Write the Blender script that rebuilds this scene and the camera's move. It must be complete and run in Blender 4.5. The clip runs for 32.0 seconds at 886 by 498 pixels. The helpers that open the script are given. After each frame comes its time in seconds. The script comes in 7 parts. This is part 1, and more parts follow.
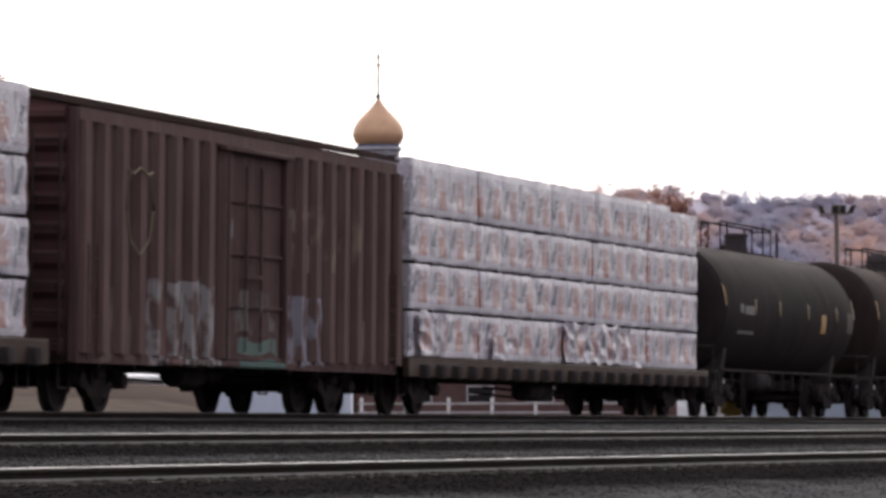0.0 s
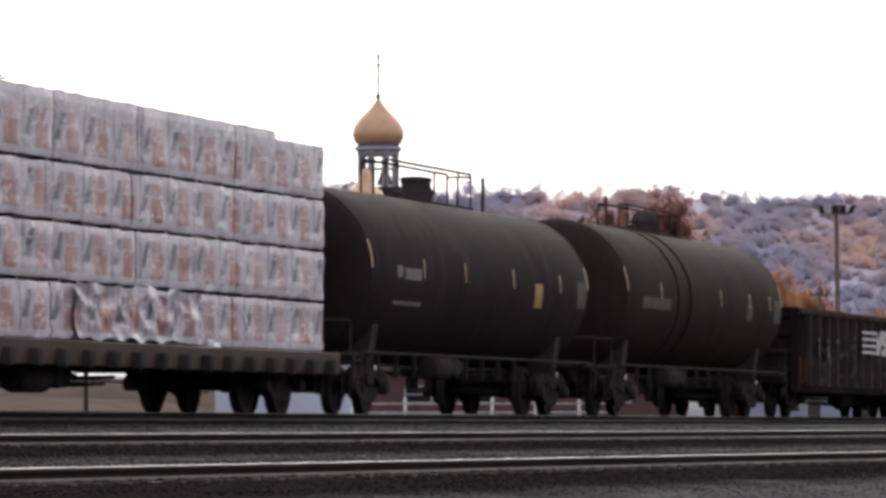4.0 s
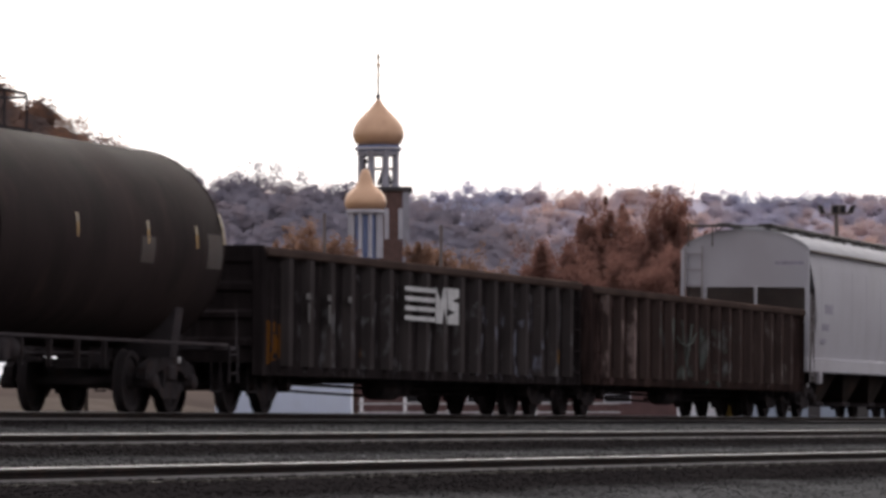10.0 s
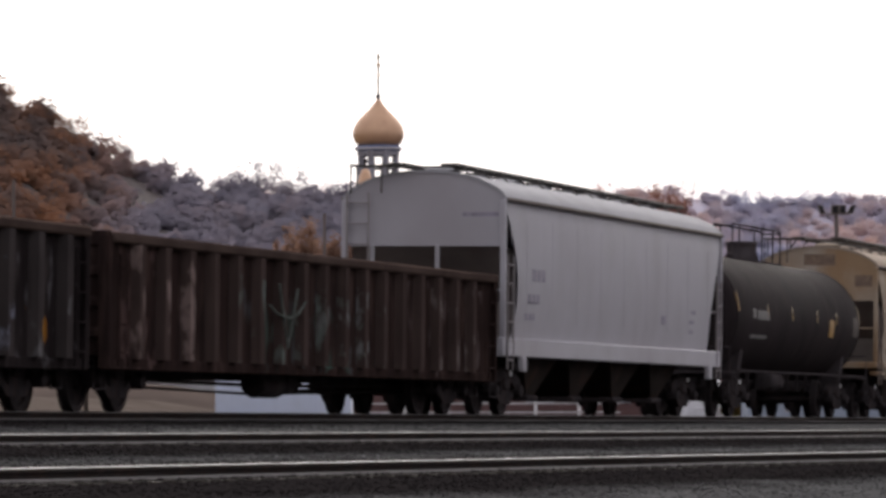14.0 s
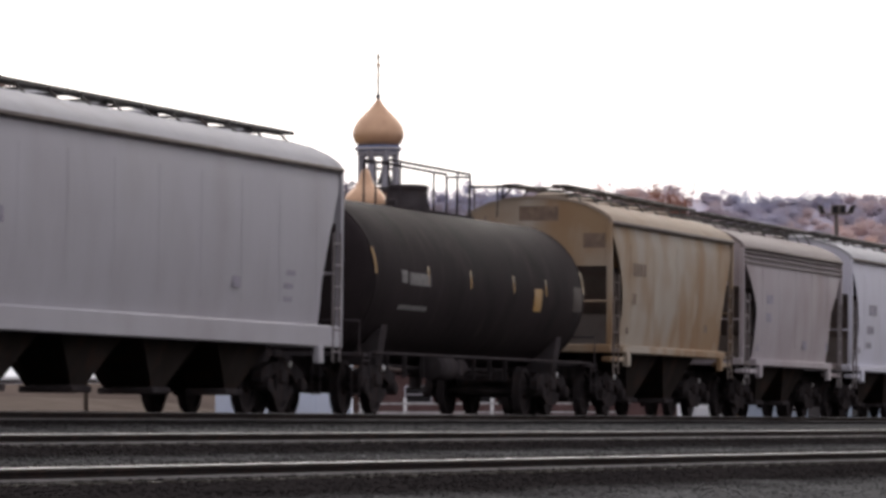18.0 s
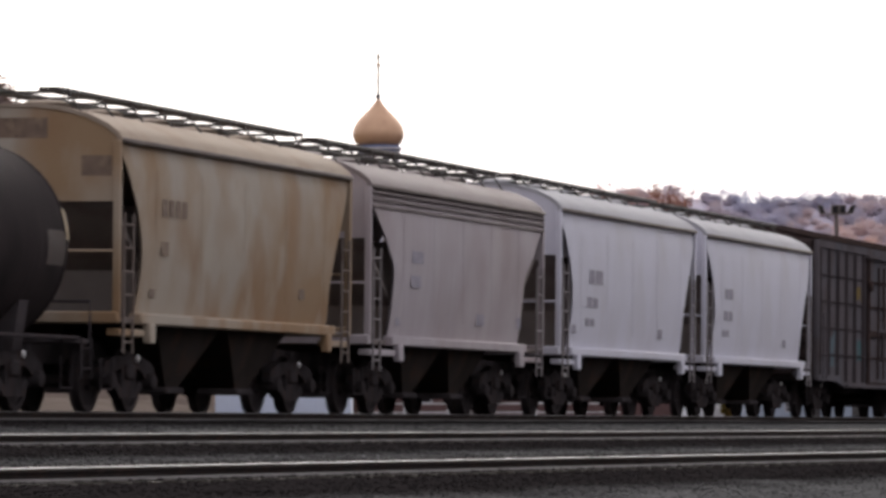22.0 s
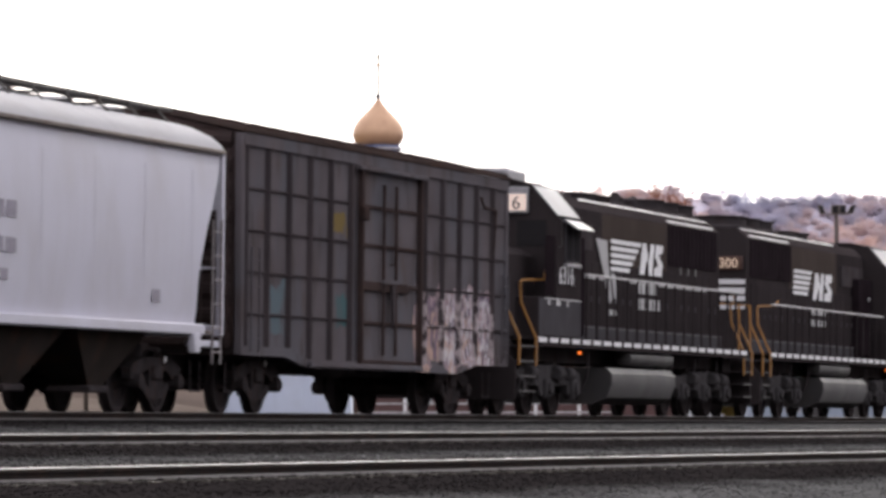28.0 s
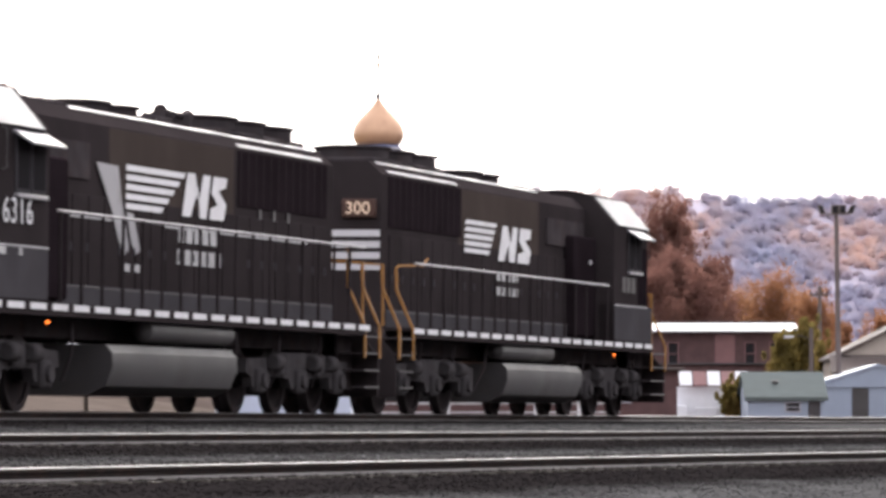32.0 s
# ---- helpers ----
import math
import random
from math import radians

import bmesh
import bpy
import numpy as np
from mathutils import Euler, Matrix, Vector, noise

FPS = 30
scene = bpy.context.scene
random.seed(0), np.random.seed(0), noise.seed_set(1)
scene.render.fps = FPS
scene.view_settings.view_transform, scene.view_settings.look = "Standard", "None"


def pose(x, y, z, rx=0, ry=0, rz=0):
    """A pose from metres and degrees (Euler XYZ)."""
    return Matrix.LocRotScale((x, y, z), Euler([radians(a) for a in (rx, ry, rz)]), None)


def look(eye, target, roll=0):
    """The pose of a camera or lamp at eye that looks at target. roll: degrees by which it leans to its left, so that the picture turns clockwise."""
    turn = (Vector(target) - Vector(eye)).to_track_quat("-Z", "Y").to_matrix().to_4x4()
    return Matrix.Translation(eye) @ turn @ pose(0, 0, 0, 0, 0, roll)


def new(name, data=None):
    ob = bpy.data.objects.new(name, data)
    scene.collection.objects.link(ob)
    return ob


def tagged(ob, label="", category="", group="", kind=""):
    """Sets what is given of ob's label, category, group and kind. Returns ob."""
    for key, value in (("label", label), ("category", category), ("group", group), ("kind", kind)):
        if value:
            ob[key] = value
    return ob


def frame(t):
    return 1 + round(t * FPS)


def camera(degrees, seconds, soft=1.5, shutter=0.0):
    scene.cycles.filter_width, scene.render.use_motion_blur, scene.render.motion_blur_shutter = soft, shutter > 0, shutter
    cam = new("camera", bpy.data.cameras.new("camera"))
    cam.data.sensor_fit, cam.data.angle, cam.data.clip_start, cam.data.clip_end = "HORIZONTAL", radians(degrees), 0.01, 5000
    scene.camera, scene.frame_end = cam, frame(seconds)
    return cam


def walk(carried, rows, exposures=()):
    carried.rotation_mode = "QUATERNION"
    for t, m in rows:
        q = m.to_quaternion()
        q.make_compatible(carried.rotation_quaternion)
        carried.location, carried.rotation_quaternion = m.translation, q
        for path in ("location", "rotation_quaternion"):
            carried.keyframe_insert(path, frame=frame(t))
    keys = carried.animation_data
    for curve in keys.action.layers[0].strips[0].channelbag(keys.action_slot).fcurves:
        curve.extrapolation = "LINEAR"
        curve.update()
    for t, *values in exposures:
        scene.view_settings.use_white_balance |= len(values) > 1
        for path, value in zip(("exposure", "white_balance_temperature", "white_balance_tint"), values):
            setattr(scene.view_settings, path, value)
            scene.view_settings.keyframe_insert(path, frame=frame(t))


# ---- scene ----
import itertools

# A still camera on a tripod beside a rail yard; the train's rail heads are at z = 0.
cam = camera(9.93, 32.0, soft=3.4, shutter=0.35)
EYE = (0.0, 0.0, -0.2)
CAM_POSE = pose(*EYE, 91.984, 0, 0) @ pose(0, 0, 0, 0, 0, -0.06)
walk(cam, [(0.0, CAM_POSE), (32.0, CAM_POSE)],
     exposures=[(0.0, 0.14), (4.0, 0.14), (8.0, 0.12), (11.0, -0.02), (14.0, -0.02), (19.0, 0.08), (25.5, 0.14), (28.0, 0.6), (30.0, 0.96), (32.0, 1.0)])

# The main line: heading 15 degrees off the view, crossing it 91.9 m ahead.
HEADING = 74.96
AXIS = Vector((0.2595, 0.9657, 0.0))
SIDE = Vector((0.9657, -0.2595, 0.0))
ORIGIN = Vector((0.0, 91.93, 0.0))
CANT = 0.67
# metres that the train has rolled, second by second
ROLLED = [0.0, 6.94, 13.86, 20.76, 27.66, 34.55, 41.45, 48.36, 55.28, 62.22, 69.19, 76.19, 83.22, 90.29, 97.4, 104.55, 111.74,
          118.97, 126.24, 133.56, 140.92, 148.31, 155.75, 163.21, 170.7, 178.21, 185.73, 193.27, 200.8, 208.31, 215.81, 223.28, 230.69]
START = 42.64


def on_line(along, off=0.0, up=0.0):
    """A place by metres along the main line, metres towards the camera's side, and height."""
    return ORIGIN + AXIS * along + SIDE * off + Vector((0, 0, up))


# ---- light ----
world = bpy.data.worlds.new("overcast")
scene.world = world
world.use_nodes = True
wn, wl = world.node_tree.nodes, world.node_tree.links
wn.clear()
sky = wn.new("ShaderNodeTexSky")
sky.sky_type = "NISHITA"
sky.sun_disc = False
sky.sun_elevation, sky.sun_rotation = radians(30), radians(2)
sky.air_density, sky.dust_density = 1.5, 8.0
pale = wn.new("ShaderNodeHueSaturation")
pale.inputs["Saturation"].default_value = 0.25
wl.new(sky.outputs[0], pale.inputs["Color"])
blue_sky = wn.new("ShaderNodeBackground")
blue_sky.inputs["Strength"].default_value = 0.115
wl.new(pale.outputs[0], blue_sky.inputs["Color"])
cloud = wn.new("ShaderNodeBackground")
cloud.inputs["Color"].default_value = (1.01, 0.962, 1.04, 1)
cloud.inputs["Strength"].default_value = 0.56
both = wn.new("ShaderNodeAddShader")
wl.new(blue_sky.outputs[0], both.inputs[0])
wl.new(cloud.outputs[0], both.inputs[1])
out = wn.new("ShaderNodeOutputWorld")
wl.new(both.outputs[0], out.inputs["Surface"])
sun = new("sun", bpy.data.lights.new("sun", "SUN"))
sun.data.energy, sun.data.angle, sun.data.color = 0.6, radians(25), (1.0, 0.95, 0.88)
sun.matrix_world = look((4, 100, 58), (0, 0, 0))

# ---- shapes ----


class Shape:
    """Collects vertices and faces of one mesh."""

    def __init__(self):
        self.v, self.f = [], []

    def add(self, verts, faces):
        n = len(self.v)
        self.v += [tuple(p) for p in verts]
        self.f += [tuple(i + n for i in face) for face in faces]
        return self

    def box(self, x0, x1, y0, y1, z0, z1, b=0.0):
        x0, x1 = min(x0, x1), max(x0, x1)
        y0, y1 = min(y0, y1), max(y0, y1)
        z0, z1 = min(z0, z1), max(z0, z1)
        if b <= 0:
            v = [(x, y, z) for x in (x0, x1) for y in (y0, y1) for z in (z0, z1)]
            return self.add(v, [(0, 1, 3, 2), (4, 6, 7, 5), (0, 4, 5, 1), (2, 3, 7, 6), (0, 2, 6, 4), (1, 5, 7, 3)])
        b = min(b, (x1 - x0) / 2.1, (y1 - y0) / 2.1, (z1 - z0) / 2.1)
        v, idx = [], {}
        for sx, sy, sz in itertools.product((0, 1), repeat=3):
            c = ((x0, x1)[sx], (y0, y1)[sy], (z0, z1)[sz])
            d = [b if s == 0 else -b for s in (sx, sy, sz)]
            for k in range(3):
                idx[sx, sy, sz, k] = len(v)
                v.append(tuple(c[j] + (0 if j == k else d[j]) for j in range(3)))
        f = []
        for k in range(3):
            o1, o2 = [j for j in range(3) if j != k]
            for s in (0, 1):
                ring = []
                for a, c in ((0, 0), (1, 0), (1, 1), (0, 1)):
                    key = [0, 0, 0]
                    key[k], key[o1], key[o2] = s, a, c
                    ring.append(idx[(*key, k)])
                f.append(tuple(ring))
            for a, c in itertools.product((0, 1), repeat=2):
                lo, hi = [0, 0, 0], [0, 0, 0]
                lo[o1] = hi[o1] = a
                lo[o2] = hi[o2] = c
                lo[k], hi[k] = 0, 1
                f.append((idx[(*lo, o1)], idx[(*hi, o1)], idx[(*hi, o2)], idx[(*lo, o2)]))
        for s in itertools.product((0, 1), repeat=3):
            f.append(tuple(idx[(*s, k)] for k in range(3)))
        return self.add(v, f)

    def tube(self, pts, r, n=6):
        pts = [Vector(p) for p in pts]
        rings, v, f = [], [], []
        for i, p in enumerate(pts):
            t = (pts[min(i + 1, len(pts) - 1)] - pts[max(i - 1, 0)]).normalized()
            q = t.to_track_quat("Z", "Y")
            rr = r[i] if isinstance(r, (list, tuple)) else r
            rings.append(len(v))
            for k in range(n):
                a = 2 * math.pi * k / n
                v.append(p + q @ Vector((math.cos(a) * rr, math.sin(a) * rr, 0)))
        for a, b in zip(rings, rings[1:]):
            f += [(a + k, a + (k + 1) % n, b + (k + 1) % n, b + k) for k in range(n)]
        f += [tuple(range(n)), tuple(range(rings[-1], rings[-1] + n))]
        return self.add(v, f)

    def extrude(self, poly, plane, c0, c1):
        """A polygon in the plane 'xz', 'yz' or 'xy', pushed along the third axis from c0 to c1."""
        n = len(poly)
        put = {"xz": lambda p, c: (p[0], c, p[1]), "yz": lambda p, c: (c, p[0], p[1]), "xy": lambda p, c: (p[0], p[1], c)}[plane]
        v = [put(p, c0) for p in poly] + [put(p, c1) for p in poly]
        f = [tuple(range(n)), tuple(range(n, 2 * n))] + [(i, (i + 1) % n, n + (i + 1) % n, n + i) for i in range(n)]
        return self.add(v, f)

    def lathe(self, profile, n, centre=(0, 0, 0), axis="z"):
        """Turn (radius, along) pairs round an axis."""
        v, f = [], []
        for r, h in profile:
            for k in range(n):
                a = 2 * math.pi * k / n
                c, s = r * math.cos(a), r * math.sin(a)
                p = {"z": (c, s, h), "x": (h, c, s), "y": (c, h, s)}[axis]
                v.append((p[0] + centre[0], p[1] + centre[1], p[2] + centre[2]))
        for i in range(len(profile) - 1):
            f += [(i * n + k, i * n + (k + 1) % n, (i + 1) * n + (k + 1) % n, (i + 1) * n + k) for k in range(n)]
        f += [tuple(range(n)), tuple(range((len(profile) - 1) * n, len(profile) * n))]
        return self.add(v, f)

    def sheet(self, rows):
        """A surface through rows of points."""
        m = len(rows[0])
        v = [p for row in rows for p in row]
        f = [(i * m + j, i * m + j + 1, (i + 1) * m + j + 1, (i + 1) * m + j) for i in range(len(rows) - 1) for j in range(m - 1)]
        return self.add(v, f)

    def flip(self, sx):
        if sx < 0:
            self.v = [(-x, y, z) for x, y, z in self.v]
        return self

    def mesh(self, name, material, smooth=40, recalc=True):
        me = bpy.data.meshes.new(name)
        me.from_pydata(self.v, [], self.f)
        if recalc:
            bm = bmesh.new()
            bm.from_mesh(me)
            bmesh.ops.recalc_face_normals(bm, faces=bm.faces)
            bm.to_mesh(me)
            bm.free()
        me.shade_smooth()
        me.set_sharp_from_angle(angle=radians(smooth))
        me.materials.append(material)
        return me


def put(name, mesh, parent=None, at=None, label=""):
    ob = new(name, mesh)
    if parent is not None:
        ob.parent = parent
    if at is not None:
        ob.matrix_basis = at if isinstance(at, Matrix) else pose(*at)
    return tagged(ob, label)


def part(name, shape, material, parent, label="", at=None, smooth=40):
    return put(name, shape.mesh(name, material, smooth), parent, at, label)


def thing(name, label, category, group="", at=None, kind=""):
    ob = new(name)
    ob.empty_display_size = 0.5
    if at is not None:
        ob.matrix_basis = at if isinstance(at, Matrix) else pose(*at)
    return tagged(ob, label, category, group, kind)


# ---- materials ----


def mat(name, col, rough=0.6, metal=0.0, var=0.25, scale=1.2, dirt=None, amount=0.4, streak=0.0, bump=0.15, fine=45.0,
        patches=(), glow=0.0, spec=0.25, rag=0.9, mottle=()):
    """A worn surface: base colour varied at two scales, dirt or rust that can run down in streaks, and painted patches
    (x0, x1, z0, z1, colour, cover, noise scale) by the thing's own metres."""
    m = bpy.data.materials.new(name)
    m.use_nodes = True
    n, l = m.node_tree.nodes, m.node_tree.links
    b = n["Principled BSDF"]
    tc = n.new("ShaderNodeTexCoord")

    def noise_at(s, detail=5.0, squash=None):
        t = n.new("ShaderNodeTexNoise")
        t.inputs["Scale"].default_value, t.inputs["Detail"].default_value = s, detail
        if squash:
            mp = n.new("ShaderNodeMapping")
            mp.inputs["Scale"].default_value = squash
            l.new(tc.outputs["Object"], mp.inputs[0])
            l.new(mp.outputs[0], t.inputs["Vector"])
        else:
            l.new(tc.outputs["Object"], t.inputs["Vector"])
        return t.outputs["Fac"]

    def ramp(value, lo, hi):
        r = n.new("ShaderNodeMapRange")
        r.inputs["From Min"].default_value, r.inputs["From Max"].default_value = lo, hi
        l.new(value, r.inputs["Value"])
        return r.outputs["Result"]

    def calc(op, a, c, e=None):
        q = n.new("ShaderNodeMath")
        q.operation = op
        for i, s in enumerate((a, c, e)):
            if s is None:
                continue
            if isinstance(s, (int, float)):
                q.inputs[i].default_value = s
            else:
                l.new(s, q.inputs[i])
        return q.outputs[0]

    def mix(fac, a, c):
        q = n.new("ShaderNodeMix")
        q.data_type = "RGBA"
        for sock, s in ((q.inputs["Factor"], fac), (q.inputs["A"], a), (q.inputs["B"], c)):
            if isinstance(s, tuple):
                sock.default_value = (*s[:3], 1)
            elif isinstance(s, float):
                sock.default_value = s
            else:
                l.new(s, sock)
        return q.outputs["Result"]

    dark = tuple(c * (1 - var) for c in col)
    light = tuple(min(1, c * (1 + var)) for c in col)
    big, small = noise_at(scale), noise_at(fine, 3.0)
    tone = calc("ADD", calc("MULTIPLY", ramp(big, 0.3, 0.7), 0.7), calc("MULTIPLY", small, 0.3))
    colour = mix(tone, dark, light)
    if dirt:
        d = ramp(noise_at(scale * 1.7, 8.0), 0.5, 0.72)
        if streak:
            run = ramp(noise_at(1.0, 5.0, (7.0, 7.0, 0.35)), 0.45, 0.75)
            d = calc("MAXIMUM", calc("MULTIPLY", d, 1 - streak), calc("MULTIPLY", run, streak))
        colour = mix(calc("MULTIPLY", d, amount), colour, dirt)
    for mc, ms, lo, hi, ma in mottle:
        colour = mix(calc("MULTIPLY", ramp(noise_at(abs(ms), 6.0, (1.0, 1.0, 0.22) if ms < 0 else (1.0, 1.0, 0.7)), lo, hi), ma), colour, mc)
    if patches:
        sep = n.new("ShaderNodeSeparateXYZ")
        ragged = n.new("ShaderNodeTexNoise")
        ragged.inputs["Scale"].default_value, ragged.inputs["Detail"].default_value = 1.6, 4.0
        l.new(tc.outputs["Object"], ragged.inputs["Vector"])
        shove = n.new("ShaderNodeVectorMath")
        shove.operation = "MULTIPLY_ADD"
        shove.inputs[1].default_value, shove.inputs[2].default_value = (rag, 0.0, rag), (-rag / 2, 0.0, -rag / 2)
        l.new(ragged.outputs["Color"], shove.inputs[0])
        moved = n.new("ShaderNodeVectorMath")
        l.new(tc.outputs["Object"], moved.inputs[0])
        l.new(shove.outputs[0], moved.inputs[1])
        l.new(moved.outputs[0], sep.inputs[0])
        for x0, x1, z0, z1, pc, cover, ns in patches:
            inside = calc("MULTIPLY", calc("COMPARE", sep.outputs["X"], (x0 + x1) / 2, abs(x1 - x0) / 2),
                          calc("COMPARE", sep.outputs["Z"], (z0 + z1) / 2, (z1 - z0) / 2))
            blot = ramp(noise_at(ns, 4.0, (1.0, 1.0, 0.6)), 0.60 - cover * 0.3, 0.72 - cover * 0.3)
            colour = mix(calc("MULTIPLY", inside, blot), colour, pc)
    l.new(colour, b.inputs["Base Color"])
    l.new(calc("ADD", calc("MULTIPLY", ramp(big, 0.3, 0.7), 0.2), max(0.05, rough - 0.1)), b.inputs["Roughness"])
    b.inputs["Metallic"].default_value = metal
    b.inputs["Specular IOR Level"].default_value = spec
    if bump:
        bp = n.new("ShaderNodeBump")
        bp.inputs["Strength"].default_value, bp.inputs["Distance"].default_value = bump, 0.01
        l.new(small, bp.inputs["Height"])
        l.new(bp.outputs[0], b.inputs["Normal"])
    if glow:
        b.inputs["Emission Color"].default_value = (*col, 1)
        b.inputs["Emission Strength"].default_value = glow
    return m


RUST = (0.09, 0.045, 0.028)
GRIME = (0.03, 0.025, 0.022)
M = {}
M["under"] = mat("grimy_steel", (0.054, 0.047, 0.05), 0.85, 0.0, 0.4, 2.0, RUST, 0.15, spec=0.0)
M["wheel"] = mat("wheel_steel", (0.043, 0.037, 0.039), 0.75, 0.1, 0.3, 3.0, RUST, 0.2, spec=0.0)
M["castiron"] = mat("cast_truck_steel", (0.039, 0.034, 0.036), 0.8, 0.0, 0.4, 3.0, RUST, 0.25, spec=0.0)
M["faded"] = mat("worn_grey_lettering", (0.075, 0.068, 0.07), 0.7, 0, 0.3, 3.0, GRIME, 0.4)
M["rail"] = mat("polished_rail", (0.19, 0.185, 0.19), 0.45, 1.0, 0.1, 2.0)
M["railside"] = mat("rusty_rail", (0.018, 0.013, 0.012), 0.85, 0.0, 0.3, 3.0, RUST, 0.25, spec=0.1)
# Paler than the web, so the flange looks lit by the sky.
M["railfoot"] = mat("sky_lit_rail_foot", (0.15, 0.14, 0.14), 0.6, 0.2, 0.3, 1.5, (0.06, 0.05, 0.045), 0.5, spec=0.2)
M["tie"] = mat("creosoted_tie", (0.022, 0.017, 0.014), 0.9, 0, 0.4, 6.0, (0.04, 0.034, 0.03), 0.4, spec=0.1)
# Wall paint is darkened for the shade that lies between the ribs.
M["brown"] = mat("brown_boxcar_paint", (0.076, 0.046, 0.047), 0.75, 0, 0.25, 0.7, (0.15, 0.105, 0.097), 0.6, 0.8, spec=0.02, mottle=[((0.065, 0.038, 0.036), -3.0, 0.52, 0.74, 0.6), ((0.14, 0.095, 0.09), 0.9, 0.54, 0.74, 0.5)], rag=0.28,
                 patches=[(-4.9, -4.2, 0.6, 1.85, (0.24, 0.21, 0.225), 0.5, 4.5), (-4.05, -3.6, 0.6, 1.6, (0.17, 0.10, 0.10), 0.9, 2.2),
                          (-3.5, -2.6, 0.6, 1.85, (0.25, 0.25, 0.25), 0.55, 4.5), (-2.6, -1.8, 0.6, 1.95, (0.25, 0.24, 0.25), 0.55, 5.0),
                          (-6.9, -5.2, 0.7, 1.7, (0.14, 0.105, 0.095), 0.5, 1.8),
                          (1.7, 2.4, 0.72, 1.8, (0.22, 0.20, 0.235), 0.6, 4.0), (2.5, 3.1, 0.72, 1.8, (0.21, 0.205, 0.25), 0.6, 4.0),
                          (3.2, 3.8, 0.72, 1.75, (0.2, 0.19, 0.23), 0.55, 4.0),
                          (-0.9, 1.4, 0.55, 0.8, (0.10, 0.15, 0.14), 0.9, 2.5), (-0.8, 1.3, 0.9, 1.1, (0.13, 0.17, 0.16), 0.9, 2.5),
                          (-0.9, 1.3, 1.2, 1.8, (0.16, 0.145, 0.14), 0.35, 3.0), (-1.6, -0.95, 2.55, 2.85, (0.21, 0.20, 0.20), 0.4, 4.0),
                          (1.8, 4.6, 2.75, 3.1, (0.19, 0.15, 0.12), 0.4, 2.4), (1.8, 4.6, 2.2, 2.6, (0.19, 0.15, 0.12), 0.4, 2.4),
                          (5.6, 6.3, 0.8, 1.5, (0.18, 0.16, 0.15), 0.4, 2.5)])
# Same paint made lighter, as if light fell on the rib faces.
M["brown_rib"] = mat("lit_brown_rib_paint", (0.128, 0.082, 0.079), 0.75, 0, 0.25, 1.0, (0.19, 0.15, 0.135), 0.6, 0.85, spec=0.02, rag=0.28,
                     patches=[(-4.9, -1.8, 0.6, 1.85, (0.27, 0.25, 0.26), 0.5, 4.0), (1.7, 3.8, 0.72, 1.8, (0.24, 0.23, 0.28), 0.6, 4.0), (1.8, 5.6, 2.2, 3.2, (0.22, 0.17, 0.14), 0.3, 3.0)])
M["brownroof"] = mat("weathered_boxcar_roof", (0.058, 0.043, 0.04), 0.85, 0.0, 0.25, 0.8, RUST, 0.4, spec=0.0)
M["dark_end"] = mat("dark_car_end", (0.05, 0.037, 0.036), 0.8, 0, 0.3, 1.0, RUST, 0.2, spec=0.0)
M["grey_box"] = mat("grey_brown_boxcar_paint", (0.112, 0.098, 0.106), 0.7, 0, 0.25, 0.7, (0.10, 0.09, 0.093), 0.5, 0.7, spec=0.0, mottle=[((0.105, 0.108, 0.125), 0.8, 0.44, 0.66, 0.6), ((0.05, 0.036, 0.032), -2.8, 0.54, 0.74, 0.6), ((0.085, 0.058, 0.048), 1.4, 0.56, 0.72, 0.5)],
                    patches=[(-6.4, -5.5, 1.3, 2.0, (0.11, 0.14, 0.16), 0.6, 1.4), (-2.75, -1.9, 1.35, 1.85, (0.07, 0.12, 0.13), 0.9, 1.0),
                             (-3.0, -2.2, 2.75, 3.15, (0.17, 0.125, 0.055), 0.8, 2.0),
                             (1.7, 6.8, 0.75, 2.15, (0.34, 0.25, 0.27), 0.62, 6.0), (1.7, 6.0, 0.75, 1.75, (0.45, 0.31, 0.26), 0.42, 5.0), (1.8, 6.8, 0.8, 2.1, (0.16, 0.12, 0.17), 0.3, 7.0),
                             (3.6, 6.8, 0.8, 2.1, (0.52, 0.49, 0.52), 0.42, 7.5)])
M["maroon_end"] = mat("maroon_car_end", (0.085, 0.045, 0.046), 0.8, 0, 0.3, 1.0, (0.05, 0.03, 0.03), 0.4, spec=0.0)
# Dark colour stands in for the shadow at each rib's side.
M["grey_rib"] = mat("shadowed_box_car_rib_paint", (0.052, 0.044, 0.048), 0.75, 0, 0.3, 1.0, (0.09, 0.07, 0.07), 0.5, 0.8, spec=0.0,
                    patches=[(1.7, 6.8, 0.75, 2.0, (0.40, 0.34, 0.35), 0.5, 6.0)])
M["tank"] = mat("black_tank_paint", (0.027, 0.0215, 0.023), 0.72, 0, 0.3, 0.5, (0.036, 0.029, 0.029), 0.6, 0.5, spec=0.009,
                mottle=[((0.042, 0.034, 0.033), 0.45, 0.5, 0.72, 0.5), ((0.018, 0.015, 0.016), 0.9, 0.5, 0.66, 0.7), ((0.06, 0.05, 0.048), -2.4, 0.58, 0.76, 0.4)])
M["tank_brown"] = mat("brown_black_tank_paint", (0.031, 0.0225, 0.0225), 0.72, 0, 0.3, 0.5, (0.042, 0.03, 0.028), 0.6, 0.6, spec=0.009,
                      mottle=[((0.048, 0.035, 0.032), 0.5, 0.5, 0.72, 0.5), ((0.021, 0.016, 0.016), 0.8, 0.5, 0.66, 0.7), ((0.066, 0.044, 0.037), -2.2, 0.58, 0.76, 0.4)])
